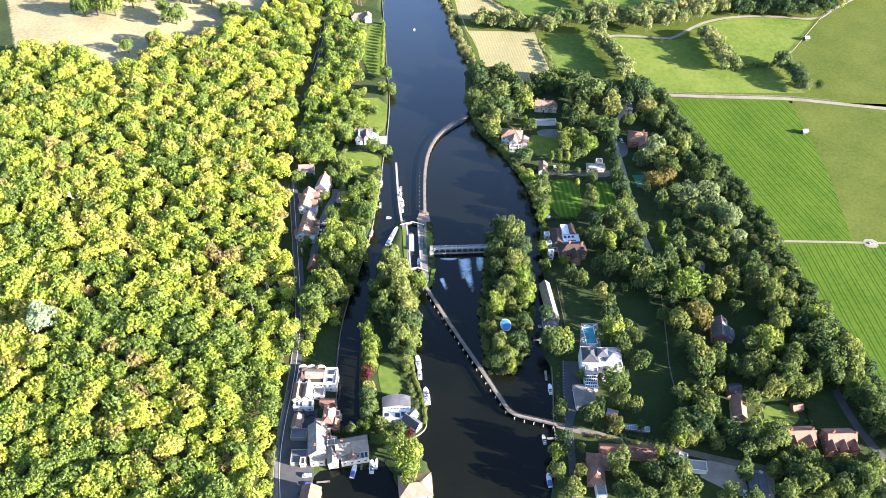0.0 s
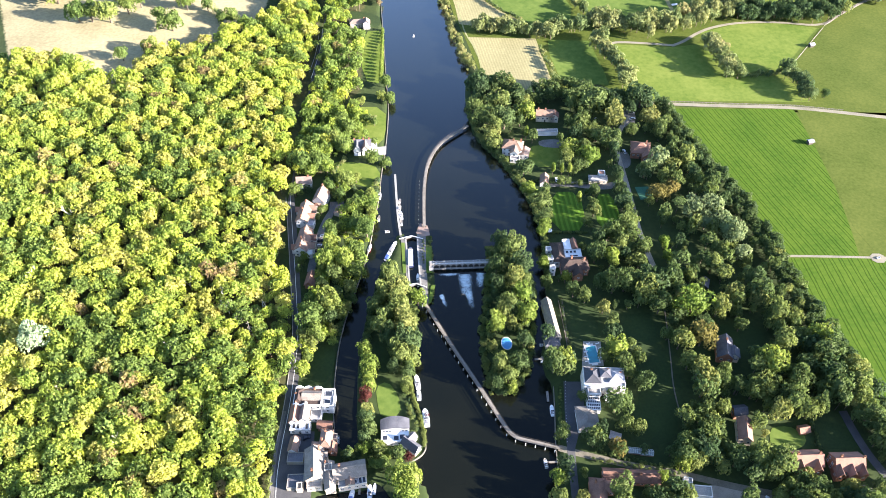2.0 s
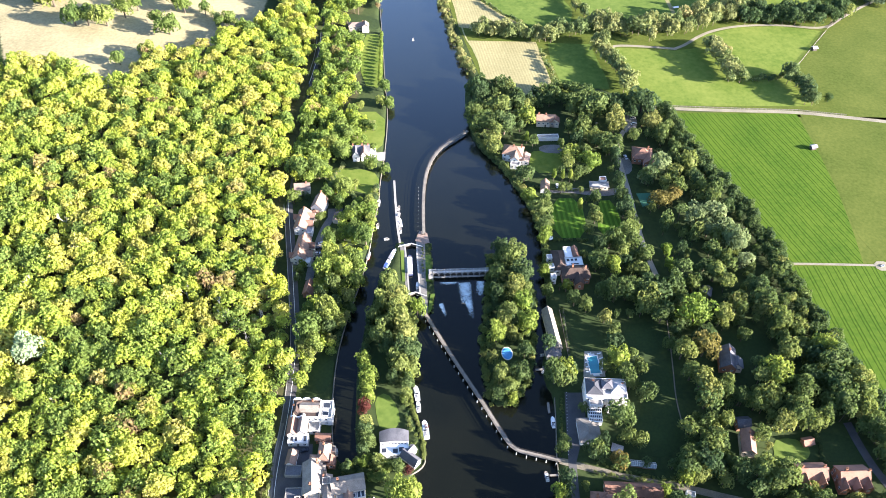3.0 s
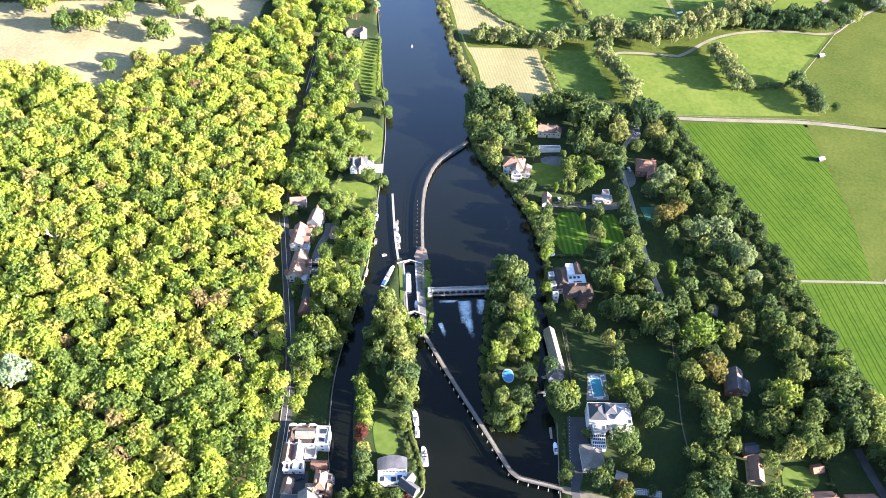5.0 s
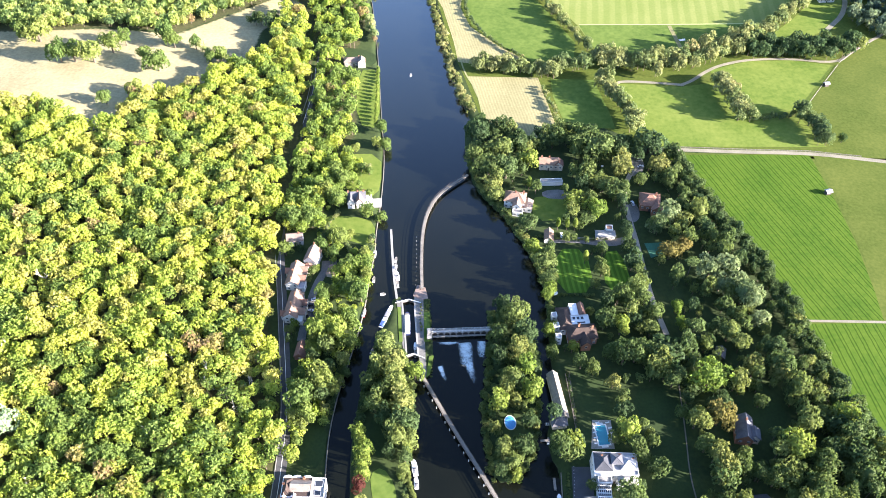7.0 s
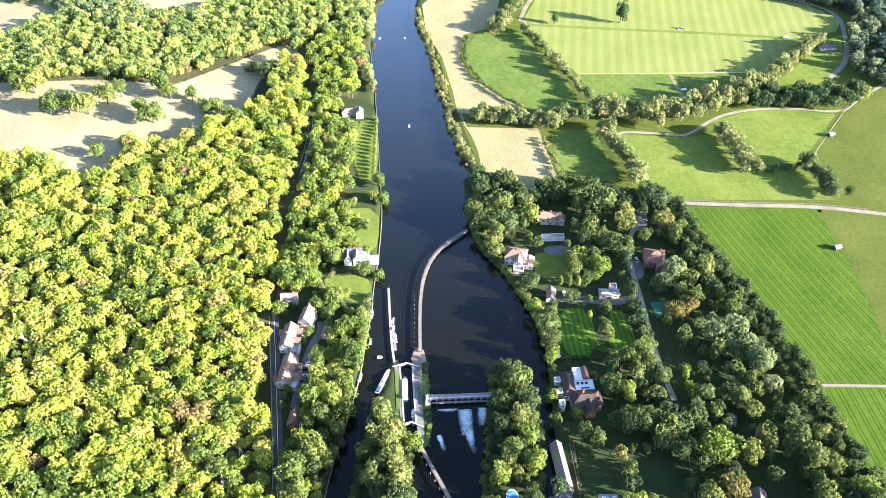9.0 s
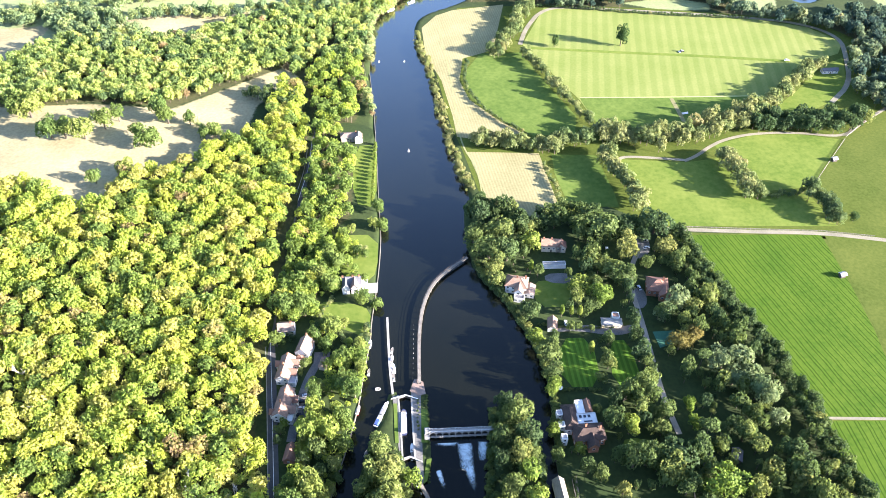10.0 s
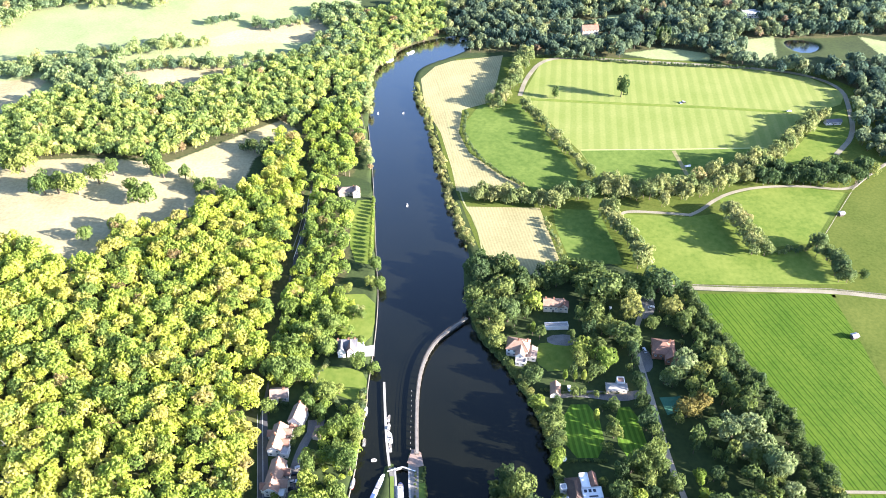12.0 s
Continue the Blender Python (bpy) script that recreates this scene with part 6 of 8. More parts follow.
house(hx, hy, 84, 15, 7.0, 5.4, 3.0, label="long white cottage row with a worn clay roof", tiles=M_PALETILE, chimneys=((0.42, 0), (0.0, 0.1), (-0.42, 0)), extra=blocks(block(6.0, 4.2, 4.8, 2.2, 4.6, -3.4, 90, "gable", tiles=M_PALETILE), block(5.4, 4.0, 4.6, 2.0, -1.4, -3.8, 90, "gable", tiles=M_TILE), block(5, 4, 3.0, 0.4, -5.6, -5, 0, "flat"), block(4.4, 3.4, 4.6, 1.8, 3.0, 3.4, 90, "gable", tiles=M_TILE)))
(hx, hy), = [(-80.2, 309.1)]
house(hx, hy, 84, 17, 7.2, 5.6, 3.0, label="long white cottage row beside the road", tiles=M_PALETILE, chimneys=((0.3, 0), (-0.1, 0.1), (-0.42, 0)), extra=blocks(block(5.4, 4.4, 4.8, 2.2, -3, -4.4, 90, "gable", tiles=M_PALETILE), block(5.0, 3.8, 4.6, 2.0, 3.4, -4.0, 90, "gable", tiles=M_TILE), block(4.4, 3.6, 3.0, 0, -7.0, -4.6, 0, "flat", tiles=M_PAINT), block(4.0, 3.0, 4.6, 1.8, -5.4, 3.6, 90, "gable", tiles=M_TILE)))
(hx, hy), = [(-73, 281.1)]
house(hx, hy, 84, 8.5, 5.2, 3.2, 2.8, wall=M_BRICK, tiles=M_TILE, label="small brick outbuilding with an orange clay roof", chimneys=(), category="outbuilding", name="outbuilding")
(hx, hy), = [(-63, 336.5)]
house(hx, hy, 80, 6, 4, 2.6, 1.4, wall=M_CREAM, label="small cream garden building", chimneys=(), windows=False, category="outbuilding", name="outbuilding")
(hx, hy), = [(-64.4, 204.2)]
house(hx, hy, -1, 13.4, 9.6, 7.0, 0.4, "flat", tiles=M_DARKTILE, label="white riverside house with rounded parapet gables", chimneys=((-0.44, 0.1), (0.2, 0.42)), extra=blocks(
    lambda r: shaped_gables(r, (-4.6, -0.4, 4.2), 4.7, 7.5, 1.9, M_WHITE), lambda r: shaped_gables(r, (-5.2, -1.2), -4.7, 7.5, 1.3, M_WHITE),
    block(8.4, 4.6, 7.2, 1.7, 1.6, 0.6, 0, "gable", tiles=M_GREYTILE), block(7.6, 3.4, 7.2, 1.6, -4.6, 0.0, 90, "hip", tiles=M_DARKTILE),
    block(5.6, 9.4, 6.2, 0, 9.6, 0.2, 0, "flat", tiles=M_CONCRETE), lambda r: rooflights(r, [(9.6, 2.2)], 3.2, 2.6, 6.3), lambda r: rooflights(r, [(9.4, -2.2)], 2.6, 2.0, 6.3),
    block(9.4, 4.3, 5.6, 2.4, -5.4, -8.2, 90, "gable", tiles=M_TILE), block(8.6, 4.3, 5.6, 2.6, -0.9, -7.8, 90, "gable", tiles=M_GREYTILE), block(5.0, 5.0, 3.2, 0, 4.4, -7.2, 0, "flat", tiles=M_CONCRETE)))
(hx, hy), = [(-67, 190.6)]
house(hx, hy, 0, 9.4, 4.8, 3.2, 0.2, "flat", tiles=M_PAINT, label="low white flat-roofed wing with dark rooflights", chimneys=(), category="building", name="building", extra=lambda r: rooflights(r, [(-2.9, 0), (-0.9, 0), (3.2, -0.2)], 1.1, 2.9, 3.3))
(hx, hy), = [(-55.4, 191.2)]
house(hx, hy, -2, 6.6, 3.4, 3.6, 1.2, "gable", wall=M_BRICK, tiles=M_TILE, label="small brick boathouse with a clay roof", chimneys=(), category="boathouse", name="boathouse")
(hx, hy), = [(-53.6, 182.6)]
house(hx, hy, 88, 8.6, 5.0, 5.8, 2.6, "hip", wall=M_BRICK, tiles=M_PALETILE, label="brick riverside house with tiled hip roofs", chimneys=((0.3, 0.1), (-0.2, 0.3)), extra=blocks(block(5.4, 4.6, 5.0, 2.0, -4.0, 3.4, 90, "hip", M_BRICK, M_PALETILE), block(4.0, 3.4, 4.6, 1.6, -3.6, -3.4, 0, "gable", M_BRICK, M_TILE), block(3.0, 2.6, 3.4, 0, 2.6, -3.2, 0, "flat", M_CREAM, M_DECK)))
(hx, hy), = [(-57.6, 170.2)]
house(hx, hy, 97, 14.6, 8.2, 5.6, 3.4, "gable", wall=M_CREAM, tiles=M_GREYTILE, label="long hotel wing with a grey-brown tiled roof", chimneys=((-0.32, 0.1), (0.4, -0.3)), extra=blocks(block(4.6, 2.6, 5.2, 1.3, 4.6, -3.4, 90, "gable", M_CREAM, M_GREYTILE), block(6.6, 3.0, 3.4, 0, -8.8, 0.4, 90, "flat", M_CREAM, M_CONCRETE)))
(hx, hy), = [(-50.4, 165)]
house(hx, hy, 99, 12.6, 4.4, 5.0, 1.6, "gable", wall=M_CREAM, tiles=M_GREYTILE, label="narrow hotel link with a brown roof", chimneys=((0.45, 0.3),), category="building", name="building", extra=block(3.2, 3.6, 6.4, 0, 3.4, 0.2, 0, "flat", M_CREAM, M_GREYTILE))
(hx, hy), = [(-41.6, 167.6)]
house(hx, hy, 11, 14.2, 7.2, 5.4, 2.7, "gable", wall=M_CREAM, tiles=M_GREYTILE, label="broad hotel building facing the water", chimneys=((-0.3, 0.2),), extra=blocks(block(12.6, 3.6, 3.6, 0, 0.6, -5.2, 0, "flat", M_CREAM, M_CONCRETE), block(3.2, 3.4, 4.4, 1.4, -0.4, -4.8, 90, "gable", M_CREAM, M_PALETILE), lambda r: rooflights(r, [(4.2, -5.2), (5.9, -5.2)], 1.2, 2.6, 3.7), lambda r: rooflights(r, [(2.0, -5.3)], 1.2, 1.6, 3.7)))
(hx, hy), = [(-68.7, 181.1)]
house(hx, hy, 84, 6.6, 4.2, 3.2, 2.0, "gable", tiles=M_PALETILE, label="small white lodge at the yard gate", chimneys=(), category="lodge", name="lodge")
(hx, hy), = [(-67.2, 175)]
house(hx, hy, 0, 7.5, 5.0, 2.3, 0, "flat", tiles=M_SLATE, wall=M_STONE, label="row of low garages with a dark flat roof", chimneys=(), windows=False, category="garage", name="garage")
(hx, hy), = [(-65.7, 163.4)]
house(hx, hy, 2, 7.4, 6.8, 2.3, 0, "flat", tiles=M_SLATE, wall=M_STONE, label="low yard building with a dark flat roof", chimneys=(), windows=False, category="garage", name="garage", extra=block(2.4, 3.4, 3.0, 0, 2.0, -2.6, 0, "flat", M_CREAM, M_DECK))
(hx, hy), = [(-11.9, 148.1)]
house(hx, hy, 6, 14, 10, 5.2, 3.0, "hip", wall=M_CREAM, tiles=M_PALETILE, label="river house with a wide clay tiled roof", chimneys=((0.2, 0.0),))
(hx, hy), = [(-58.1, 143.3)]
house(hx, hy, 85, 9, 8, 4.5, 2.6, "gable", wall=M_BRICK, tiles=M_TILE, label="brick building with clay roof by the yard", chimneys=())
(hx, hy), = [(-67.1, 548.1)]
house(hx, hy, 5, 14, 6, 4.2, 1.8, "hip", wall=M_STONE, tiles=M_BROWNTILE, label="stone boathouse with balcony at the water", chimneys=((0.3, 0.0),), extra=block(5, 5, 5.2, 2.0, 6, -3, 90, "gable"), category="boathouse", name="boathouse")
(hx, hy), = [(-53.2, 396.4)]
house(hx, hy, 4, 11.5, 6.0, 5.0, 3.0, "gable", tiles=M_SLATE, label="white house with slate gables in a garden", chimneys=((-0.42, 0.0), (0.1, 0.0), (0.42, 0.0)), extra=blocks(block(5.6, 4.2, 5.0, 3.0, -3.2, -3.6, 90, "gable", tiles=M_SLATE), block(5.6, 4.2, 5.0, 3.0, 2.2, -3.6, 90, "gable", tiles=M_PALETILE), block(4.0, 4.4, 3.0, 0, 7.6, -0.6, 0, "flat", tiles=M_PAINT)))
# lock island
(hx, hy), = [(-22.2, 188.4)]
island_house = empty("house", hx, hy, max(ground_z(hx, hy), 1.0), 3)
wall_block(island_house, 13.2, 12.0, 3.0, M_WHITE)
barrel_roof(island_house, 13.8, 5.4, 3.0, 0.9, M_SLATE, 0.0, 3.3)
flat_roof(island_house, 13.0, 6.4, 3.0, M_PAINT, M_WHITE, 0.2, -2.8)
rooflights(island_house, [(-4.6, -3.6), (0.6, -4.0), (3.4, -3.4)], 2.2, 2.2, 3.05)
rooflights(island_house, [(-5.2 + 1.5 * k, -0.4) for k in range(8)], 0.9, 0.5, 3.05)
conservatory(island_house, -2.2, 2.0, 0.9, 2.2, 3.6, 1)
tagged(island_house, "white island house with a curved slate roof", "house")
(hx, hy), = [(-14.4, 181.2)]
house(hx, hy, -38, 8.4, 4.2, 3.2, 2.4, "gable", tiles=M_SLATE, label="small slate-roofed cottage by the island bank", chimneys=(), extra=block(4.6, 3.4, 3.0, 1.8, -2.2, 2.6, 90, "gable", tiles=M_SLATE))
# east bank
(hx, hy), = [(45.6, 394)]
house(hx, hy, -12, 12.5, 9, 6.0, 3.6, "hip", tiles=M_PALETILE, label="white river villa with a pinkish tiled hip roof", chimneys=((0.0, 0.0), (0.4, 0.1)), extra=blocks(block(7, 5, 5.6, 2.4, 2, -4.6, 90, "gable", tiles=M_PALETILE), block(6, 4, 3.2, 0, 3, -9, 0, "flat", tiles=M_SLATE), block(8, 6, 3.0, 1.4, 8, -2, 90, "gable", tiles=M_BROWNTILE)))
(hx, hy), = [(69.9, 429.1)]
house(hx, hy, -4, 12, 7, 5.0, 2.8, "gable", tiles=M_PALETILE, wall=M_CREAM, label="cream house with clay tiles and two chimneys", chimneys=((-0.4, 0), (0.0, 0)), extra=block(5, 6, 4.6, 2.2, 6, -1, 90, "gable", M_CREAM, M_TILE))
(hx, hy), = [(70.1, 412.6)]
house(hx, hy, 2, 14, 3.6, 2.6, 0, "flat", tiles=M_CONCRETE, label="long low white garage with a flat roof", chimneys=(), windows=False, category="garage", name="garage")
(hx, hy), = [(129, 392.6)]
house(hx, hy, -8, 12, 11, 5.0, 3.8, "hip", wall=M_BRICK, tiles=M_TILE, label="large brick house with a brown hip roof", chimneys=((0.25, 0.1),), extra=block(6, 6, 4.8, 2.6, 4, -6, 90, "gable", M_BRICK, M_TILE))
(hx, hy), = [(63.8, 363.9)]
house(hx, hy, 84, 7.5, 5, 3.0, 2.4, "gable", tiles=M_PALETILE, label="small white lodge with a pale tiled roof", chimneys=(), category="outbuilding", name="outbuilding")
(hx, hy), = [(97.6, 365.1)]
house(hx, hy, -2, 11, 4.5, 3.2, 0.8, "hip", wall=M_CREAM, tiles=M_CONCRETE, label="low cream bungalow with pale roof", chimneys=(), extra=block(4, 4, 4.2, 0, 2.6, 4, 0, "flat", tiles=M_TILE), name="bungalow", category="bungalow")
(hx, hy), = [(73.8, 291.2)]
house(hx, hy, 4, 15, 9, 5.4, 3.4, "hip", wall=M_BRICK, tiles=M_DARKTILE, label="rambling river house with brown roofs and white bays", chimneys=((-0.1, 0.2), (0.35, 0.0)), extra=blocks(block(10, 7, 5.0, 0, 0.6, 7.6, 0, "flat", tiles=M_PAINT), lambda r: rooflights(r, [(-2.4, 9.2), (-0.2, 9.2), (2.0, 9.2)], 1.4, 1.6, 5.1), lambda r: rooflights(r, [(1.0, 6.2)], 4.4, 0.8, 5.1), block(14, 6.4, 5.2, 2.6, -7.6, 9.5, 90, "hip", M_WHITE, M_DARKTILE), block(4.2, 8, 5.2, 0, -1.6, 15, 0, "flat", M_WHITE, M_PAINT), block(7, 3.4, 4.6, 1.8, 2.6, 15.4, 90, "gable", M_BRICK, M_TILE), block(3, 3, 5.6, 0, -12.6, 12, 0, "flat"), block(3, 3, 5.6, 0, -12.6, 5, 0, "flat"), block(3, 3, 5.6, 0, -12.6, -2, 0, "flat"), block(6, 5, 5, 2.6, 1, -5.4, 90, "gable", M_BRICK, M_DARKTILE)))
(hx, hy), = [(57.4, 253.9)]
house(hx, hy, 97, 25, 5.0, 3.6, 2.8, "gable", wall=M_CREAM, tiles=M_GREYTILE, label="long boathouse range with a brown tiled roof", chimneys=(), category="boathouse", name="boathouse", extra=block(7, 6, 3.4, 1.6, -13.5, 2.5, 90, "hip", M_CREAM, M_SLATE))
(hx, hy), = [(79.1, 214.9)]
house(hx, hy, -2, 20, 11, 8.0, 0.6, "flat", tiles=M_LEAD, label="large white stucco mansion with slate roofs", chimneys=((-0.3, 0.3), (0.1, 0.35), (0.4, 0.2)), extra=blocks(block(8, 7, 8.7, 1.9, -5.6, 0.6, 90, "hip", tiles=M_SLATE), block(4.5, 4.5, 9.6, 1.2, 0.6, 1.6, 0, "hip", tiles=M_SLATE), block(7, 7, 8.6, 1.8, 6.0, 0.8, 0, "hip", tiles=M_LEAD), block(8, 5, 7.2, 1.4, 5.0, -6.6, 0, "hip", tiles=M_CONCRETE), block(6.2, 3.4, 6.4, 0, -5.2, -7.0, 0, "flat", tiles=M_CONCRETE), lambda r: conservatory(r, -8.6, -2.4, -15.6, -8.6, 3.6, 4)))
(hx, hy), = [(69.1, 195.2)]
house(hx, hy, 92, 12, 9.5, 3.4, 0.9, "hip", tiles=M_DECK, label="grey-roofed pool house beside the mansion", chimneys=(), category="outbuilding", name="outbuilding")
(hx, hy), = [(144.1, 234.6)]
house(hx, hy, 80, 12, 7.5, 5.2, 3.6, "gable", wall=M_BRICK, tiles=M_SLATE, label="dark slate-roofed house among trees", chimneys=((0.2, 0.0),), extra=block(5, 6, 4.8, 2.4, -2, -4, 0, "gable", M_CREAM, M_SLATE))
(hx, hy), = [(142.5, 199.3)]
house(hx, hy, 5, 6, 5, 4, 2, "gable", wall=M_BRICK, tiles=M_SLATE, label="small slate-roofed brick cottage", chimneys=())
(hx, hy), = [(141.9, 188.6)]
house(hx, hy, 80, 11, 6, 5.0, 2.8, "gable", wall=M_CREAM, tiles=M_TILE, label="cream cottage with clay tiled roof", chimneys=((0.3, 0.0),))
(hx, hy), = [(170.9, 190.2)]
house(hx, hy, 10, 4.5, 3.5, 2.4, 1.4, "gable", wall=M_BRICK, tiles=M_TILE, label="small brick garden shed with clay roof", chimneys=(), windows=False, category="shed", name="shed")
(hx, hy), = [(166.1, 173.7)]
house(hx, hy, 2, 12.5, 8, 5.2, 3.2, "gable", wall=M_BRICK, tiles=M_TILE, label="brick house with clay roof and front gables", chimneys=((0.4, 0.1), (-0.4, 0.1)), extra=blocks(block(4, 3.6, 4.8, 2.6, -4, -4, 90, "gable", M_BRICK, M_TILE), block(4, 3.6, 4.8, 2.6, 3.6, -4, 90, "gable", M_BRICK, M_TILE)))
(hx, hy), = [(183.7, 172)]
house(hx, hy, 2, 12.8, 9, 5.4, 3.8, "gable", wall=M_BRICK, tiles=M_TILE, label="larger brick house with clay roof and dormers", chimneys=((0.48, 0.0), (-0.3, 0.1)), extra=blocks(block(4, 3.6, 5.0, 2.6, -5, -4.6, 90, "gable", M_BRICK, M_TILE), block(4, 3.6, 5.0, 2.6, 0.5, -4.6, 90, "gable", M_BRICK, M_TILE), block(4, 3.6, 5.0, 2.6, 5.5, -4.6, 90, "gable", M_BRICK, M_TILE)))
(hx, hy), = [(85, 165.9)]
house(hx, hy, -3, 25, 6, 3.6, 2.8, "gable", wall=M_BRICK, tiles=M_TILE, label="long single-storey range with an orange clay roof", chimneys=((0.15, -0.1),))
(hx, hy), = [(69, 156.9)]
house(hx, hy, 86, 14, 7, 4.6, 3.0, "hip", wall=M_BRICK, tiles=M_TILE, label="brick lane house with a clay hip roof", chimneys=((0.3, 0.2),), extra=block(6, 5, 4.4, 2.4, 4, -4.5, 90, "hip", M_BRICK, M_TILE))
(hx, hy), = [(70.4, 148.3)]
house(hx, hy, 2, 4.6, 7, 3.0, 0, "flat", tiles=M_CONCRETE, label="white flat-roofed extension on the lane", chimneys=(), windows=False, category="outbuilding", name="outbuilding")
(hx, hy), = [(115.7, 159.2)]
house(hx, hy, -6, 8.5, 5, 2.8, 0, "flat", tiles=M_CONCRETE, label="pale flat-roofed store beside the lane", chimneys=(), windows=False, category="outbuilding", name="outbuilding")
(hx, hy), = [(110.6, 164.5)]
house(hx, hy, -15, 4, 2.6, 2.4, 0, "flat", tiles=M_CONCRETE, label="small white hut beside the lane", chimneys=(), windows=False, category="hut", name="hut")
(hx, hy), = [(140.4, 148.5)]
house(hx, hy, 84, 12, 7.5, 3.4, 1.0, "gable", wall=M_DARKWOOD, tiles=M_SLATE, label="dark barn with a slate-blue roof", chimneys=(), windows=False, category="barn", name="barn")
for s_ in [(130.3, 276.4), (144.8, 279.9)]:
    house(s_[0], s_[1], 70, 6, 4.5, 2.6, 1.4, "gable", wall=M_DARKWOOD, tiles=M_SLATE, label="dark garden shed with a grey roof", chimneys=(), windows=False, category="shed", name="shed")
for s_ in [(244.5, 403.5), (283.9, 520.1)]:
    house(s_[0], s_[1], 15, 3.4, 2.8, 2.2, 0.7, "gable", wall=M_DARKWOOD, tiles=M_LEAD, label="small field shelter on open pasture", chimneys=(), windows=False, category="shelter", name="shelter")
(hx, hy), = [(326.3, 643)]
house(hx, hy, 4, 13, 4.5, 3.0, 1.2, "gable", wall=M_WHITE, tiles=M_SLATE, label="long sports pavilion with a grey roof", chimneys=(), category="pavilion", name="pavilion")


(hx, hy), = [(150.5, 818.8)]
house(hx, hy, 5, 16, 9, 5.4, 3.4, "gable", wall=M_CREAM, tiles=M_TILE, label="distant country house with a red roof among trees", chimneys=((0.3, 0.0),))
(hx, hy), = [(324.4, 858)]
house(hx, hy, -5, 18, 9, 5.4, 0.4, "flat", tiles=M_LEAD, label="distant white house in the far wood", chimneys=())

# ---- bridges, weir and lock ----


def shared(name, build, material):
    bm = bmesh.new()
    build(bm)
    me = bpy.data.meshes.new(name)
    bm.to_mesh(me)
    bm.free()
    me.materials.append(material)
    return me


def put(name, me, parent, m):
    ob = new(name, me)
    ob.parent = parent
    ob.matrix_basis = m
    return ob


PILE = shared("pile", lambda bm: (tube(bm, (0, 0, -2.2), (0, 0, 2.6), 0.2, 0.17, 8), tube(bm, (0, 0, 2.6), (0, 0, 2.72), 0.22, 0.1, 8)), M_DARKWOOD)
FENDER = shared("fender_post", lambda bm: (tube(bm, (0, 0, -2.0), (0, 0, 2.0), 0.18, 0.16, 8), tube(bm, (0, 0, 2.0), (0, 0, 2.2), 0.2, 0.1, 8)), M_PAINT)


def walkway(name, pts, width, z, gap, deckmat, label, fenders=0.0, rails_on=True):
    root = empty(name, 0, 0, 0)
    p = smooth_line(pts, 2)
    run, along = 0.0, []
    rows, rails = [], {1: [], -1: []}
    bm = bmesh.new()
    for i, a in enumerate(p):
        d = (p[min(i + 1, len(p) - 1)] - p[max(i - 1, 0)]).normalized()
        n = Vector((-d.y, d.x))
        rows.append([bm.verts.new((a.x + n.x * s * width / 2, a.y + n.y * s * width / 2, z - dz)) for s, dz in ((1, 0.3), (1, 0), (-1, 0), (-1, 0.3))])
        for s in (1, -1):
            rails[s].append(Vector((a.x + n.x * s * (width / 2 - 0.06), a.y + n.y * s * (width / 2 - 0.06), z)))
    for a, b in zip(rows, rows[1:]):
        for k in range(4):
            bm.faces.new((a[k], a[(k + 1) % 4], b[(k + 1) % 4], b[k]))
    bmesh.ops.recalc_face_normals(bm, faces=bm.faces[:])
    part("deck", bm, deckmat, root)
    for s in ((1, -1) if rails_on else ()):
        bm = bmesh.new()
        for a, b in zip(rails[s], rails[s][1:]):
            for hgt in (0.55, 1.1):
                tube(bm, a + Vector((0, 0, hgt)), b + Vector((0, 0, hgt)), 0.06, None, 4)
        part("handrail", bm, M_DARKWOOD, root, "dark weathered timber handrail")
    post = shared("rail_post", lambda bm: box(bm, -0.06, 0.06, -0.06, 0.06, 0, 1.15), M_DECK)
    for a, b in zip(p, p[1:]):
        d = b - a
        u = d.normalized()
        n = Vector((-u.y, u.x))
        ang = math.degrees(math.atan2(u.y, u.x))
        while run < d.length:
            c = a + u * run
            for s in (1, -1):
                q = c + n * s * (width / 2 - 0.25)
                put("pile", PILE, root, pose(q.x, q.y, z - 2.9, 0, 0, 0))
                q = c + n * s * (width / 2 - 0.06)
                if rails_on:
                    put("rail_post", post, root, pose(q.x, q.y, z, 0, 0, ang))
            if fenders:
                q = c + n * fenders
                put("fender_post", FENDER, root, pose(q.x, q.y, -0.2))
            run += gap
        run -= d.length
    return tagged(root, label, "footbridge")


walkway("footbridge", [(-9.6, 266.1), (4.9, 237.8), (19, 212.7), (27.8, 195.7), (33.1, 186.4), (42.4, 183.9), (55, 180.7)], 1.7, 2.4, 4.6, M_DECK, "long curving timber footbridge on piles over the water", -1.5)
walkway("footbridge", [(-11, 324.4), (-11.7, 342.5), (-11.7, 363.7), (-9.8, 381.7), (-4, 398.2), (5.2, 409.3), (16.9, 420)], 1.9, 2.4, 4.6, M_DECK, "timber walkway curving upstream from the lock")
walkway("lay_by_jetty", [(-30.6, 371.7), (-29.1, 354.2), (-27.2, 333.5), (-24.8, 317.9)], 1.3, 1.2, 4.0, M_CONCRETE, "pale narrow mooring jetty above the lock", 0.0, False)
boom = empty("float_boom", 0, 0, 0)
FLOAT = shared("float", lambda bm: tube(bm, (0, -0.5, 0.05), (0, 0.5, 0.05), 0.08, None, 8), M_CONCRETE)
(bx0, by0), (bx1, by1) = [(-15.1, 366.5), (-14.6, 328.8)]
for k in range(12):
    t = k / 11
    put("float", FLOAT, boom, pose(bx0 + (bx1 - bx0) * t, by0 + (by1 - by0) * t, 0))
tagged(boom, "line of small white floats on the water", "boom")

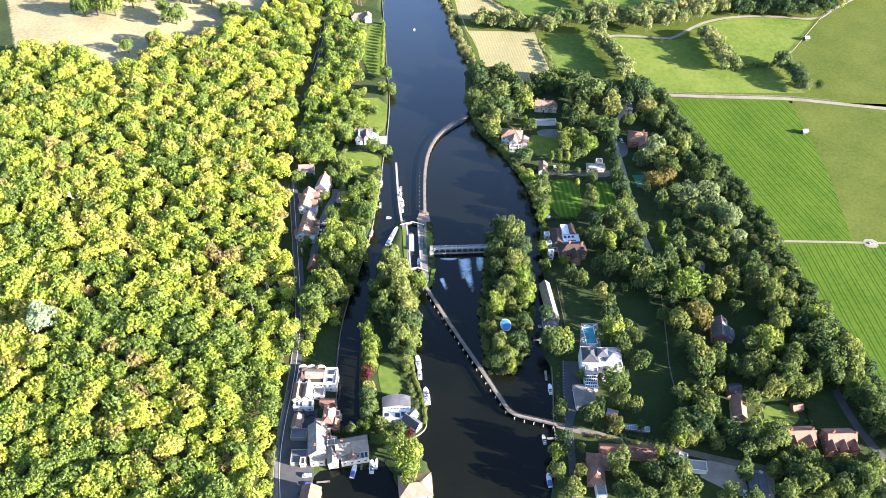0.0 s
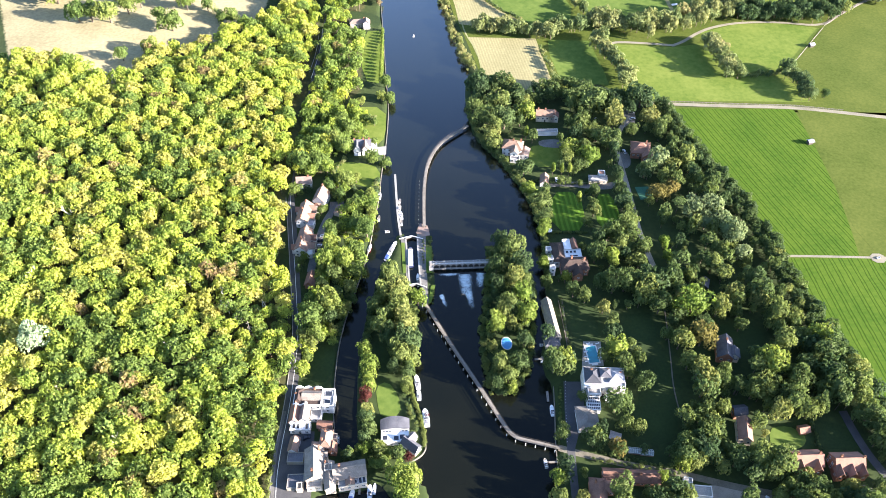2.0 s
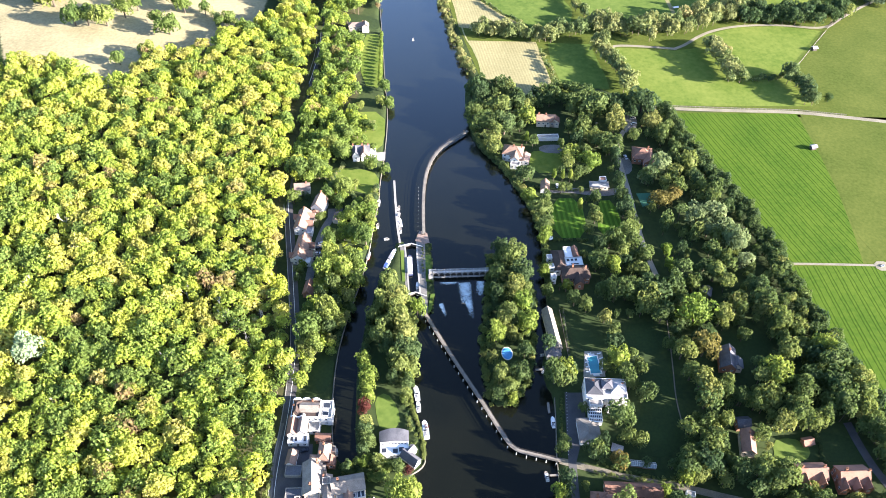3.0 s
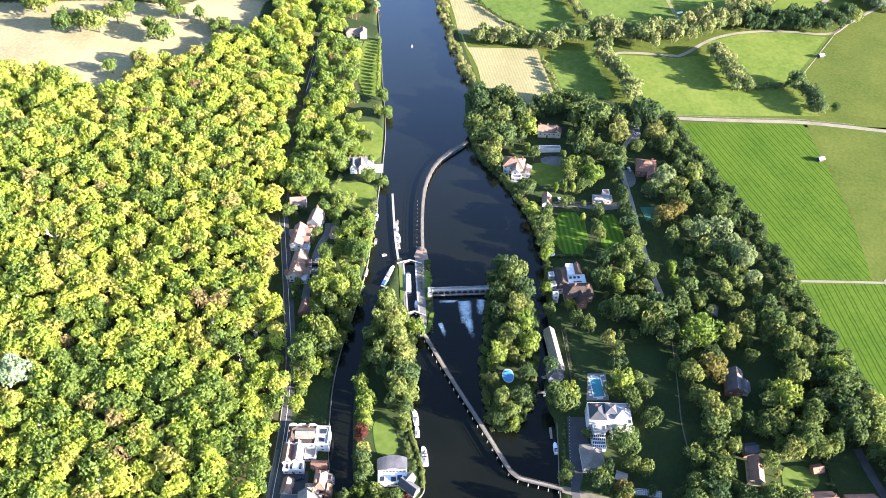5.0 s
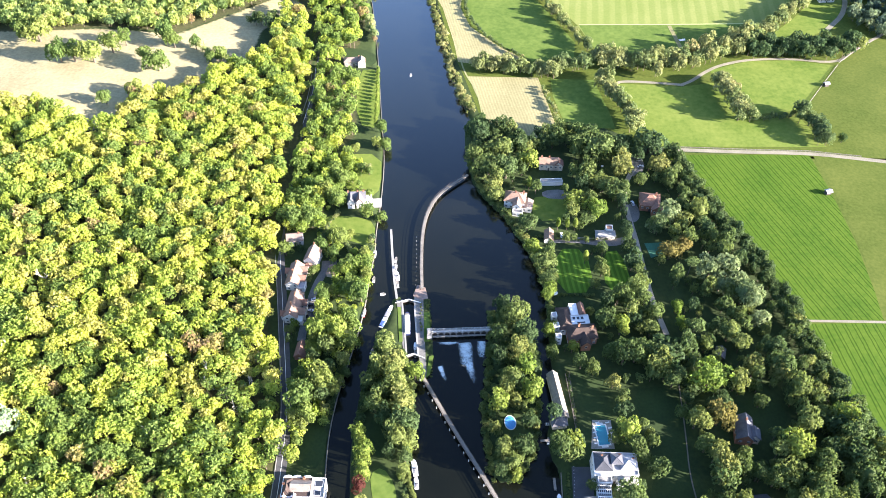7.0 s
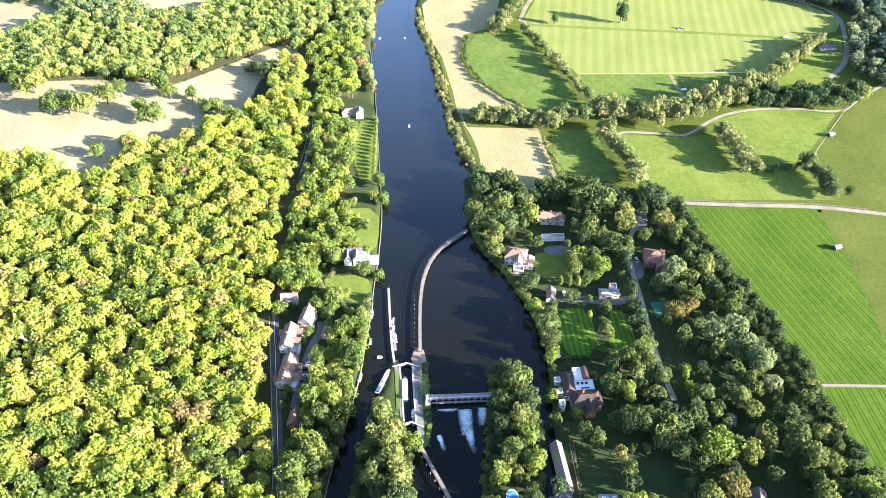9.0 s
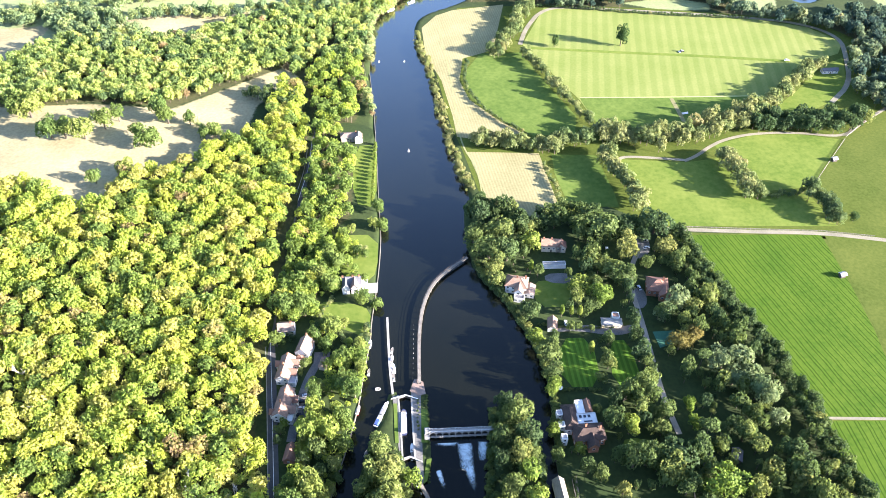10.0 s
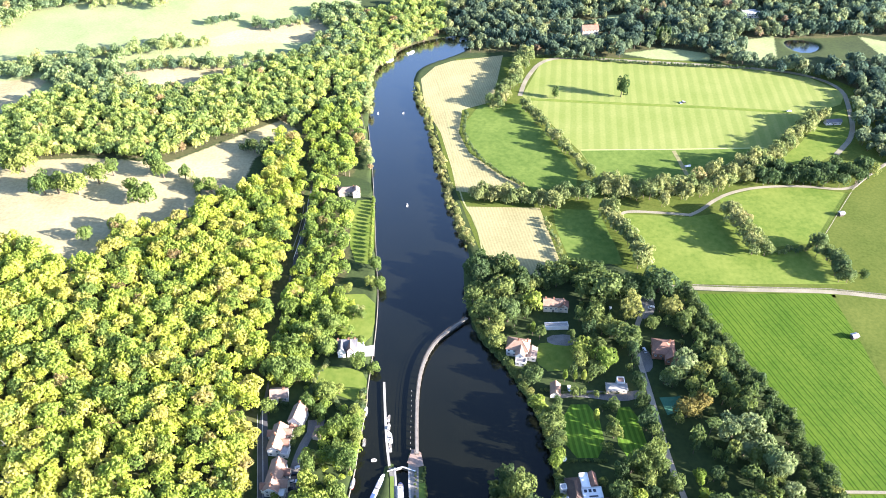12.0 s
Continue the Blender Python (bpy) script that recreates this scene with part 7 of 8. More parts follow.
(wx0, wy0), (wx1, wy1) = [(-5.2, 293.6), (27.4, 295.1)]
weir = empty("weir_bridge", wx0, wy0, 0, math.degrees(math.atan2(wy1 - wy0, wx1 - wx0)))
WL = math.hypot(wx1 - wx0, wy1 - wy0)
bm = bmesh.new()
box(bm, 0, WL, -0.9, 0.9, 3.3, 3.65)
part("deck", bm, M_CONCRETE, weir)
bm = bmesh.new()
box(bm, 0, WL, -1.6, -0.7, 0.15, 0.75)
part("sill_beam", bm, M_CONCRETE, weir)
bm = bmesh.new()
box(bm, 0, WL, 0.4, 2.6, -1.5, 0.6)
part("sill", bm, M_DARKWOOD, weir)
N_BAY = 10
PIER = shared("pier", lambda bm: (box(bm, -0.25, 0.25, -1.5, 1.6, -1.8, 3.3), box(bm, -0.32, 0.32, -1.7, -1.3, -1.8, 1.0)), M_CONCRETE)
HAUNCH = shared("haunch", lambda bm: [box(bm, 0.0, 0.9 - 0.28 * k, -0.95, -0.6, 3.3 - 0.33 * (k + 1), 3.3 - 0.33 * k) for k in range(3)], M_CONCRETE)
for k in range(N_BAY + 1):
    put("pier", PIER, weir, pose(k * WL / N_BAY, 0, 0))
    if k < N_BAY:
        put("haunch", HAUNCH, weir, pose(k * WL / N_BAY + 0.2, 0, 0))
        put("haunch", HAUNCH, weir, pose((k + 1) * WL / N_BAY - 0.2, 0, 0) @ Matrix.Diagonal((-1, 1, 1, 1)))
for s in (-0.85, 0.85):
    bm = bmesh.new()
    for hgt in (4.2, 4.7):
        tube(bm, (0, s, hgt), (WL, s, hgt), 0.05, None, 5)
    part("handrail", bm, M_PAINT, weir, "white painted steel handrail")
RP = shared("rail_post", lambda bm: box(bm, -0.05, 0.05, -0.05, 0.05, 3.6, 4.75), M_PAINT)
for k in range(2 * N_BAY + 1):
    for s in (-0.85, 0.85):
        put("rail_post", RP, weir, pose(k * WL / N_BAY / 2, s, 0))
GATE = shared("gate", lambda bm: (box(bm, 0.3, WL / N_BAY - 0.3, 0.2, 0.35, 0.0, 1.9), box(bm, WL / N_BAY / 2 - 0.1, WL / N_BAY / 2 + 0.1, 0.1, 0.2, 1.0, 4.0)), M_DARKWOOD)
for k in range(N_BAY):
    put("gate", GATE, weir, pose(k * WL / N_BAY, 0, 0))
bm = bmesh.new()
box(bm, -2.6, 0.0, -3.5, 3.0, -1.5, 2.6)
box(bm, -2.2, -0.4, -1.0, 1.4, 2.6, 4.4)
part("abutment", bm, M_CONCRETE, weir)
tagged(weir, "white concrete weir bridge with ten arched bays", "weir")


def foam_material(name, lo, hi, scale):
    m, n, l, b = mat(name, 0.5, 0, 0.3)
    b.inputs["Base Color"].default_value = (0.62, 0.7, 0.7, 1)
    geo = n.new("ShaderNodeNewGeometry")
    noises = []
    for sc in (scale, scale * 4.2):
        ns = n.new("ShaderNodeTexNoise")
        ns.inputs["Scale"].default_value, ns.inputs["Detail"].default_value, ns.inputs["Distortion"].default_value = sc, 7, 0.6
        l.new(geo.outputs["Position"], ns.inputs["Vector"])
        noises.append(ns)
    av = n.new("ShaderNodeMath")
    av.operation = "ADD"
    l.new(noises[0].outputs["Fac"], av.inputs[0])
    l.new(noises[1].outputs["Fac"], av.inputs[1])
    at = n.new("ShaderNodeAttribute")
    at.attribute_name = "cover"
    mul = n.new("ShaderNodeMath")
    mul.operation = "MULTIPLY"
    l.new(av.outputs[0], mul.inputs[0])
    l.new(at.outputs["Fac"], mul.inputs[1])
    r = ramp(n, [(lo, (0, 0, 0)), (hi, (0.85, 0.85, 0.85))])
    l.new(mul.outputs[0], r.inputs["Fac"])
    l.new(r.outputs["Color"], b.inputs["Alpha"])
    return m


M_FROTH = foam_material("froth", 0.42, 1.0, 0.55)


def froth(x, y, L, W, rz, label, power=1.0):
    """White water: a lightly heaped sheet, thinning to its rim."""
    g = np.random.default_rng(int(L * 10))
    n, k = 28, 20
    U, V = np.meshgrid(np.linspace(-1, 1, n), np.linspace(-1, 1, k), indexing="ij")
    cover = np.clip(1 - U ** 2, 0, 1) ** 1.2 * np.clip((0.4 + 0.6 * (V + 1) / 2) * 1.1 - 0.25 * (V > 0.9), 0, 1) ** power * np.clip((V + 1) * 3, 0, 1)
    Z = 0.05 + cover * g.uniform(0.0, 0.18, U.shape)
    ca, sa = math.cos(radians(rz)), math.sin(radians(rz))
    P = np.stack([x + (U * L * ca - V * W * sa) / 2, y + (U * L * sa + V * W * ca) / 2, Z], -1).reshape(-1, 3)
    ii, jj = np.meshgrid(np.arange(n - 1), np.arange(k - 1), indexing="ij")
    q = np.stack([ii * k + jj, (ii + 1) * k + jj, (ii + 1) * k + jj + 1, ii * k + jj + 1], -1).reshape(-1, 4)
    return tagged(new("white_water", mesh_arrays("white_water", P, q, [M_FROTH], None, {"cover": cover.ravel()}, True)), label, "water", kind="stuff")


for fx, fy, L, W, rz, label, power in (
        (13, 280.3, 11, 17, 4, "churning white water below the weir", 0.6),
        (21.1, 283.8, 7.5, 12, -4, "second plume of white water below the weir", 0.8),
        (15.6, 268.7, 6.5, 16, 12, "faint streaks of foam running from the weir", 1.6),
        (0.9, 268.7, 4.2, 11, 18, "patch of foam drifting below the weir", 1.2),
        (3.8, 288, 17, 2.4, 2, "thin foam below the weir gates", 1.3)):
    froth(fx, fy, L, W, rz, label, power)

belt([(-7.5, 317.6), (-6.3, 299.9), (-5.5, 288.8)], 1.2, 1.6, 0.7, 1.3, "low green shrubs on the lockside", (0.5, 0.2), None, "lockside_shrubs", 1.6)
belt([(-11.5, 313.8), (-10.8, 295.4)], 0.8, 2.2, 0.5, 1.0, "low green shrubs on the lockside", (0.5, 0.2), None, "lockside_shrubs", 1.6)
belt([(-5, 275.5), (-5.6, 266.4)], 0.8, 1.6, 0.6, 1.1, "low green shrubs on the lockside", (0.4, 0.2), None, "lockside_shrubs", 1.6)
belt([(-16.3, 220.5), (-14.9, 210.4), (-12.3, 202.7), (-10.3, 196.4), (-8.8, 189.1), (-7.8, 182.0)], 0.8, 0.9, 1.0, 1.5, "clipped bright hedge along the island bank", (0.75, 0.08), None, "bank_hedge", 1.7)
belt([(-18.8, 216), (-17.4, 208), (-15.8, 202), (-14.2, 196)], 3.2, 1.3, 0.7, 1.5, "mixed garden shrubs in an island flower bed", (0.35, 0.35), None, "island_shrubs", 1.7)
belt([(-16.5, 187), (-13.2, 190), (-11.6, 195)], 2.2, 1.3, 0.7, 1.4, "mixed garden shrubs in an island flower bed", (0.35, 0.35), None, "island_shrubs", 1.7)
belt([(-45, 176.8), (-38, 174.5), (-31, 176), (-25, 174.4)], 4.0, 1.2, 1.2, 2.4, "dense shrubs at the mouth of the side stream", (0.3, 0.3), None, "island_shrubs", 1.9)
sheet("lock_head", [(-16, 319.7), (-13.8, 327.5), (-11.8, 327.5), (-9, 325.6), (-7.5, 317.8), (-11.6, 316.9)], M_BROWNTILE, z=1.38, label="brown brick paving at the lock head", category="pavement")

sheet("lockside_grass", [(-9.8, 308.2), (-6.5, 308.2), (-5.6, 288.6), (-9.2, 288.6)], M_LUSH, z=1.36, label="mown grass strip on the lockside", category="lawn")
sheet("lockside_grass_west", [(-24.3, 311.9), (-22.3, 311.9), (-20.5, 288.5), (-22.4, 288.5)], M_LUSH, z=1.36, label="mown grass strip on the lockside", category="lawn")
sheet("lockside_lawn", [(-6.5, 279.2), (-3.9, 280.1), (-6, 267.7), (-7.9, 266.4)], M_LUSH, z=1.35, label="small triangular lawn below the lock", category="lawn")
# lock gates
def lock_gate(px_l, px_r, label):
    (ax, ay), (bx, by) = px_l, px_r
    c = Vector(((ax + bx) / 2, (ay + by) / 2 + 1.1))
    root = empty("lock_gate", c.x, c.y, 0)
    for sx, (qx, qy) in ((1, (ax, ay)), (-1, (bx, by))):
        d = Vector((qx - c.x, qy - c.y))
        ang = math.degrees(math.atan2(d.y, d.x))
        bm = bmesh.new()
        box(bm, 0, d.length, -0.2, 0.2, -1.5, 1.5, pose(0, 0, 0, 0, 0, ang))
        leaf = part("gate_leaf", bm, M_DARKWOOD, root)
        bm = bmesh.new()
        box(bm, 0, d.length + 4.0, -0.18, 0.18, 1.75, 2.1, pose(0, 0, 0, 0, 0, ang))
        part("balance_beam", bm, M_PAINT, leaf, "white-painted balance beam")
        bm = bmesh.new()
        box(bm, 0, d.length, 0.25, 0.9, 1.5, 1.58, pose(0, 0, 0, 0, 0, ang))
        part("gangway", bm, M_CONCRETE, leaf)
    return tagged(root, label, "lock gate", "lock gates")


g4 = [(-21.7, 315.7), (-15.3, 315.7), (-17.9, 279.3), (-12.4, 279.3)]
lock_gate(g4[0], g4[1], "upper lock gate with white balance beams")
lock_gate(g4[2], g4[3], "lower lock gate with white balance beams")
ribbon("lock_wall_west", [(-22.1, 317.1), (-20.6, 304.9), (-18.2, 279.3)], 0.9, M_CONCRETE, 1.42, "pale concrete lock wall coping", "wall", thick=3.0)
ribbon("lock_wall_east", [(-15, 317.1), (-14.3, 304.9), (-12.1, 279.3)], 0.9, M_CONCRETE, 1.42, "pale concrete lock wall coping", "wall", thick=3.0)

# ---- boats ----
M_COCKPIT = noisy("cockpit_grey", (0.12, 0.12, 0.13), (0.25, 0.25, 0.26), 0.5, 3, 0.7)
M_NAVY = noisy("navy_hull", (0.02, 0.025, 0.06), (0.04, 0.05, 0.1), 0.5, 3, 0.35)


def boat(x, y, rot, L, W, label, hull=None, cabin=True, canopy=None, name="boat"):
    """Bow towards +x before turning. Hull, deck, cabin with windscreen, cockpit or canopy."""
    hull = hull or M_HULL
    root = empty(name, x, y, 0.0, rot)
    n, H = 11, 0.28 + L * 0.055
    bm = bmesh.new()
    rows = []
    for k in range(n):
        t = k / (n - 1)
        xx = -L / 2 + L * t
        half = W / 2 * (1.0 if t < 0.5 else math.sqrt(max(0.0, 1 - ((t - 0.5) / 0.5) ** 2.2))) * (0.86 + 0.14 * min(t / 0.3, 1))
        half = max(half, 0.03)
        sheer = H * (1 + 0.35 * max(0, t - 0.4) ** 1.5)
        rows.append([bm.verts.new(v) for v in ((xx, -half, sheer), (xx, -half * 0.8, -0.25), (xx, 0, -0.4), (xx, half * 0.8, -0.25), (xx, half, sheer))])
    for a, b in zip(rows, rows[1:]):
        for k in range(4):
            bm.faces.new((a[k], a[k + 1], b[k + 1], b[k]))
    bm.faces.new(rows[0])
    bmesh.ops.recalc_face_normals(bm, faces=bm.faces[:])
    part("hull", bm, hull, root)
    bm = bmesh.new()
    rows = []
    for k in range(n):
        t = k / (n - 1)
        half = max(W / 2 * (1.0 if t < 0.5 else math.sqrt(max(0.0, 1 - ((t - 0.5) / 0.5) ** 2.2))) * (0.86 + 0.14 * min(t / 0.3, 1)) - 0.05, 0.02)
        sheer = H * (1 + 0.35 * max(0, t - 0.4) ** 1.5) - 0.06
        rows.append([bm.verts.new((-L / 2 + L * t, s * half, sheer)) for s in (-1, 1)])
    for a, b in zip(rows, rows[1:]):
        bm.faces.new((a[0], b[0], b[1], a[1]))
    part("deck", bm, M_HULL if L > 5 else M_DECK, root)
    bm = bmesh.new()
    box(bm, -L * 0.44, -L * 0.1, -W * 0.34, W * 0.34, H - 0.08, H + 0.03)
    part("cockpit", bm, M_COCKPIT, root)
    bm = bmesh.new()
    box(bm, -L * 0.43, -L * 0.36, -W * 0.3, W * 0.3, H + 0.02, H + 0.4)
    box(bm, -L * 0.24, -L * 0.18, -W * 0.3, -W * 0.05, H + 0.02, H + 0.4)
    part("seat", bm, M_PAINT, root)
    if cabin:
        bm = bmesh.new()
        v = box(bm, -L * 0.1, L * 0.26, -W * 0.36, W * 0.36, H, H + 0.16 * L ** 0.6)
        for q in v:
            if q.co.z > H + 0.1:
                q.co.y *= 0.84
                q.co.x = q.co.x - (0.1 * L if q.co.x > 0 else 0)
        c = part("cabin", bm, M_HULL, root)
        bm = bmesh.new()
        hz = H + 0.16 * L ** 0.6
        v = box(bm, -L * 0.12, -L * 0.07, -W * 0.33, W * 0.33, hz - 0.1, hz + 0.35)
        part("windscreen", bm, M_GLASS, c)
    if canopy:
        bm = bmesh.new()
        v = box(bm, -L * 0.46, -L * 0.08, -W * 0.4, W * 0.4, H + 0.1, H + 1.1)
        for q in v:
            if q.co.z > H + 0.5:
                q.co.y *= 0.7
        part("canopy", bm, canopy, root, "canvas cockpit cover")
    return tagged(root, label, "boat")


def narrowboat(x, y, rot, L, W, label):
    root = empty("barge", x, y, 0.0, rot)
    bm = bmesh.new()
    prof = [(-L / 2, W * 0.32), (-L / 2 + 1.0, W / 2), (L / 2 - 2.2, W / 2), (L / 2 - 0.8, W * 0.3), (L / 2, 0.1)]
    lo = [bm.verts.new((px0, s * w0, -0.5)) for s, seq in ((1, prof), (-1, prof[::-1])) for px0, w0 in seq]
    hi = [bm.verts.new((v.co.x, v.co.y, 0.8)) for v in lo]
    bm.faces.new(hi)
    bm.faces.new(lo)
    for k in range(len(lo)):
        bm.faces.new((lo[k], lo[(k + 1) % len(lo)], hi[(k + 1) % len(lo)], hi[k]))
    bmesh.ops.recalc_face_normals(bm, faces=bm.faces[:])
    part("hull", bm, M_NAVY, root)
    bm = bmesh.new()
    v = box(bm, -L * 0.32, L * 0.3, -W * 0.42, W * 0.42, 0.8, 2.0)
    for q in v:
        if q.co.z > 1.5:
            q.co.y *= 0.88
    c = part("cabin", bm, M_PAINT, root)
    for k in range(4):
        bm = bmesh.new()
        box(bm, -L * 0.25 + k * 2.4, -L * 0.25 + k * 2.4 + 0.9, -0.35, 0.35, 2.0, 2.1)
        part("roof_hatch", bm, M_COCKPIT, c)
    bm = bmesh.new()
    box(bm, L * 0.31, L * 0.42, -W * 0.3, W * 0.3, 0.8, 0.95)
    part("foredeck", bm, M_DECK, root)
    bm = bmesh.new()
    v = box(bm, -L * 0.45, -L * 0.33, -W * 0.36, W * 0.36, 0.8, 2.5)
    part("wheelhouse", bm, M_PAINT, root)
    return tagged(root, label, "barge")


(bx, by), = [(-18.5, 301.3)]
narrowboat(bx, by, 93, 15.5, 3.4, "long white-roofed barge lying in the lock")
W_CRUISER = "white cabin cruiser moored at the bank"
for bx, by, rot, L, W, kind in ([(-12.5, 217.5)][0] + (100, 8.5, 2.8, 0), [(-11.5, 210)][0] + (95, 6, 2.3, 0), [(-7.8, 197.5)][0] + (98, 10, 3.2, 0), [(53.4, 201.6)][0] + (92, 6.2, 2.3, 0), [(47.8, 174.1)][0] + (95, 5, 2.0, 0),
                               [(-25.5, 335.5)][0] + (100, 7, 2.5, 0), [(-39.4, 352.5)][0] + (88, 6, 2.3, 0), [(-32.3, 160.1)][0] + (92, 7, 2.4, 0), [(-49.2, 185.8)][0] + (95, 4.5, 1.9, 0)):
    boat(bx, by, rot, L, W, W_CRUISER)
for (bx, by), rot, L, W, cv, lb in zip([(-28.8, 309.2), (-31.2, 302.8), (48.3, 153.8), (-40.4, 157.9), (-26.5, 342.1)], (68, 70, 95, 80, 85), (9.5, 9, 7, 7, 5), (2.8, 2.8, 2.4, 2.4, 2.0), (M_COCKPIT, M_BLUE, M_BLUE, M_BLUE, M_COCKPIT), ("moored cruiser under a grey canvas cover", "white cruiser with a blue canvas cover", "motor boat with a blue cover by the bank", "motor boat with a blue cover at the hotel", "small launch with a grey cover at the jetty")):
    boat(bx, by, rot, L, W, lb, canopy=cv)
for (bx, by), rot, L in zip([(-13.9, 286.2), (-13.5, 281.9), (-36.3, 283.1), (-34.7, 276.7), (-30.3, 161.4), (52.9, 240.5), (51.2, 231.3), (-26.7, 347.6), (-24.9, 329.3), (-38.6, 332.7), (-32.9, 321.9)], (92, 92, 70, 60, 88, 10, 80, 80, 95, 85, 10), (5.5, 5, 4, 4, 5.5, 5, 4, 4.5, 5, 4.5, 3)):
    boat(bx, by, rot, L, 1.7, "small open rowing boat on dark water", M_HULL if L != 5.5 else M_NAVY, cabin=False, name="rowing_boat")
(bx, by), = [(-42.5, 308.5)]
boat(bx, by, 80, 6, 2.2, "red-hulled open boat moored at the bank", M_RED, cabin=False)
for bx, by in [(-53, 665.3), (-31.2, 666), (-23.3, 535.3)]:
    boat(bx, by, 80, 3.4, 1.3, "small white boat out on the river", cabin=False, name="rowing_boat")
for bx, by in [(-47.9, 762.8), (-28.5, 779.3)]:
    boat(bx, by, 40, 9, 3, "white cruiser far up the river")

# small landing stages
def stage(px, rot, L, W, label):
    root = empty("landing_stage", px[0], px[1], 0, rot)
    bm = bmesh.new()
    box(bm, -L / 2, L / 2, -W / 2, W / 2, 0.55, 0.7)
    part("deck", bm, M_DECK, root)
    for sx in (-1, 1):
        for sy in (-1, 1):
            put("pile", shared("pile", lambda b: tube(b, (0, 0, -2), (0, 0, 0.95), 0.12, None, 7), M_DARKWOOD), root, pose(sx * (L / 2 - 0.2), sy * (W / 2 - 0.1), 0))
    return tagged(root, label, "jetty")


for (x, y), rot, L, W in zip([(-53.7, 152.5), (50.3, 155.8), (51.6, 174.5), (49.7, 231.3), (51.9, 209.3), (-37, 160.5), (49, 387.7), (-41.4, 349.5)], (5, 5, 3, 5, 90, 90, 20, 85), (6, 4, 5, 5, 6, 4, 6, 4), (0.8, 1.6, 1.0, 1.2, 1.2, 1.0, 2.0, 1.4)):
    stage((x, y), rot, L, W, "small timber landing stage on piles")

# ---- cars ----
CAR_PAINTS = [noisy("silver_car_paint", (0.42, 0.43, 0.45), (0.5, 0.5, 0.52), 0.5, 2, 0.3, 0, 0.5, 0, 0.3), noisy("white_car_paint", (0.7, 0.7, 0.7), (0.8, 0.8, 0.8), 0.5, 2, 0.3, 0, 0.5), noisy("black_car_paint", (0.015, 0.015, 0.018), (0.03, 0.03, 0.035), 0.5, 2, 0.25, 0, 0.5), noisy("blue_car_paint", (0.03, 0.06, 0.2), (0.05, 0.09, 0.26), 0.5, 2, 0.25, 0, 0.5)]
TYRE = shared("wheel", lambda bm: tube(bm, (0, -0.11, 0), (0, 0.11, 0), 0.32, None, 12), M_RUBBER)


def car(x, y, rot, paint, label):
    root = empty("car", x, y, ground_z(x, y) + 0.16, rot)
    bm = bmesh.new()
    v = box(bm, -2.15, 2.15, -0.88, 0.88, 0.3, 0.92)
    bmesh.ops.bevel(bm, geom=bm.edges[:], offset=0.16, segments=2, affect="EDGES")
    body = part("body", bm, paint, root)
    bm = bmesh.new()
    v = box(bm, -1.55, 0.95, -0.78, 0.78, 0.88, 1.42)
    for q in v:
        if q.co.z > 1.2:
            q.co.x = q.co.x * 0.72 - 0.12
            q.co.y *= 0.82
    part("cabin_glass", bm, M_GLASS, body)
    bm = bmesh.new()
    box(bm, -1.22, 0.52, -0.62, 0.62, 1.42, 1.47)
    part("roof", bm, paint, body)
    for sx in (-1.35, 1.3):
        for sy in (-0.8, 0.8):
            put("wheel", TYRE, root, pose(sx, sy, 0.32))
    return tagged(root, label, "car", "parked cars")


CAR_NAMES = ["silver", "white", "black", "blue"]
for (x, y), rot, c in zip([(-61.3, 155), (-60.3, 150.9), (-62.6, 147.5), (-71.7, 313), (-71.9, 308.8), (-73.4, 304.6), (111.6, 160.2), (140.3, 156.7), (143.9, 155.9), (137.6, 153.4), (134.5, 146.5), (130.7, 435.3), (130.4, 428.8), (105.2, 427.3), (119.2, 393.8), (71.9, 366.1), (-63.8, 185.9), (-70.1, 316.8), (143.5, 148.1)], (5, 8, 70, 10, 10, 15, 80, 85, 60, 80, 75, 10, 15, 85, 100, 90, 20, 10, 60), (1, 3, 2, 2, 0, 2, 1, 2, 1, 2, 1, 0, 1, 1, 0, 1, 2, 0, 1)):
    car(x, y, rot, CAR_PAINTS[c], CAR_NAMES[c] + " car parked on gravel or asphalt")

# ---- pools ----
(px0, py0), = [(77.1, 233.7)]
pool = empty("swimming_pool", px0, py0, 1.36, 5)
bm = bmesh.new()
for a, b, c, d in ((-3.1, 3.1, -5.6, -5.1), (-3.1, 3.1, 5.1, 5.6), (-3.1, -2.6, -5.1, 5.1), (2.6, 3.1, -5.1, 5.1), (-1.6, 1.6, 5.6, 6.6), (-1.6, 1.6, -6.6, -5.6)):
    box(bm, a, b, c, d, -0.1, 0.16)
part("coping", bm, M_PAINT, pool, "white stone coping")
bm = bmesh.new()
box(bm, -2.6, 2.6, -5.1, 5.1, -0.1, 0.06)
part("pool_water", bm, M_POOL, pool, "turquoise pool water")
tagged(pool, "rectangular turquoise swimming pool with white coping", "pool")
(px0, py0), = [(33.4, 240.5)]
pool = empty("garden_pool", px0, py0, 1.2, 5)
bm = bmesh.new()
r = bmesh.ops.create_cone(bm, cap_ends=True, segments=28, radius1=1, radius2=1, depth=0.5)
bmesh.ops.transform(bm, matrix=Matrix.Diagonal((2.9, 4.0, 1, 1)), verts=bm.verts)
part("rim", bm, M_PAINT, pool, "pale pool rim")
bm = bmesh.new()
bmesh.ops.create_cone(bm, cap_ends=True, segments=28, radius1=1, radius2=1, depth=0.56)
bmesh.ops.transform(bm, matrix=Matrix.Diagonal((2.6, 3.7, 1, 1)), verts=bm.verts)
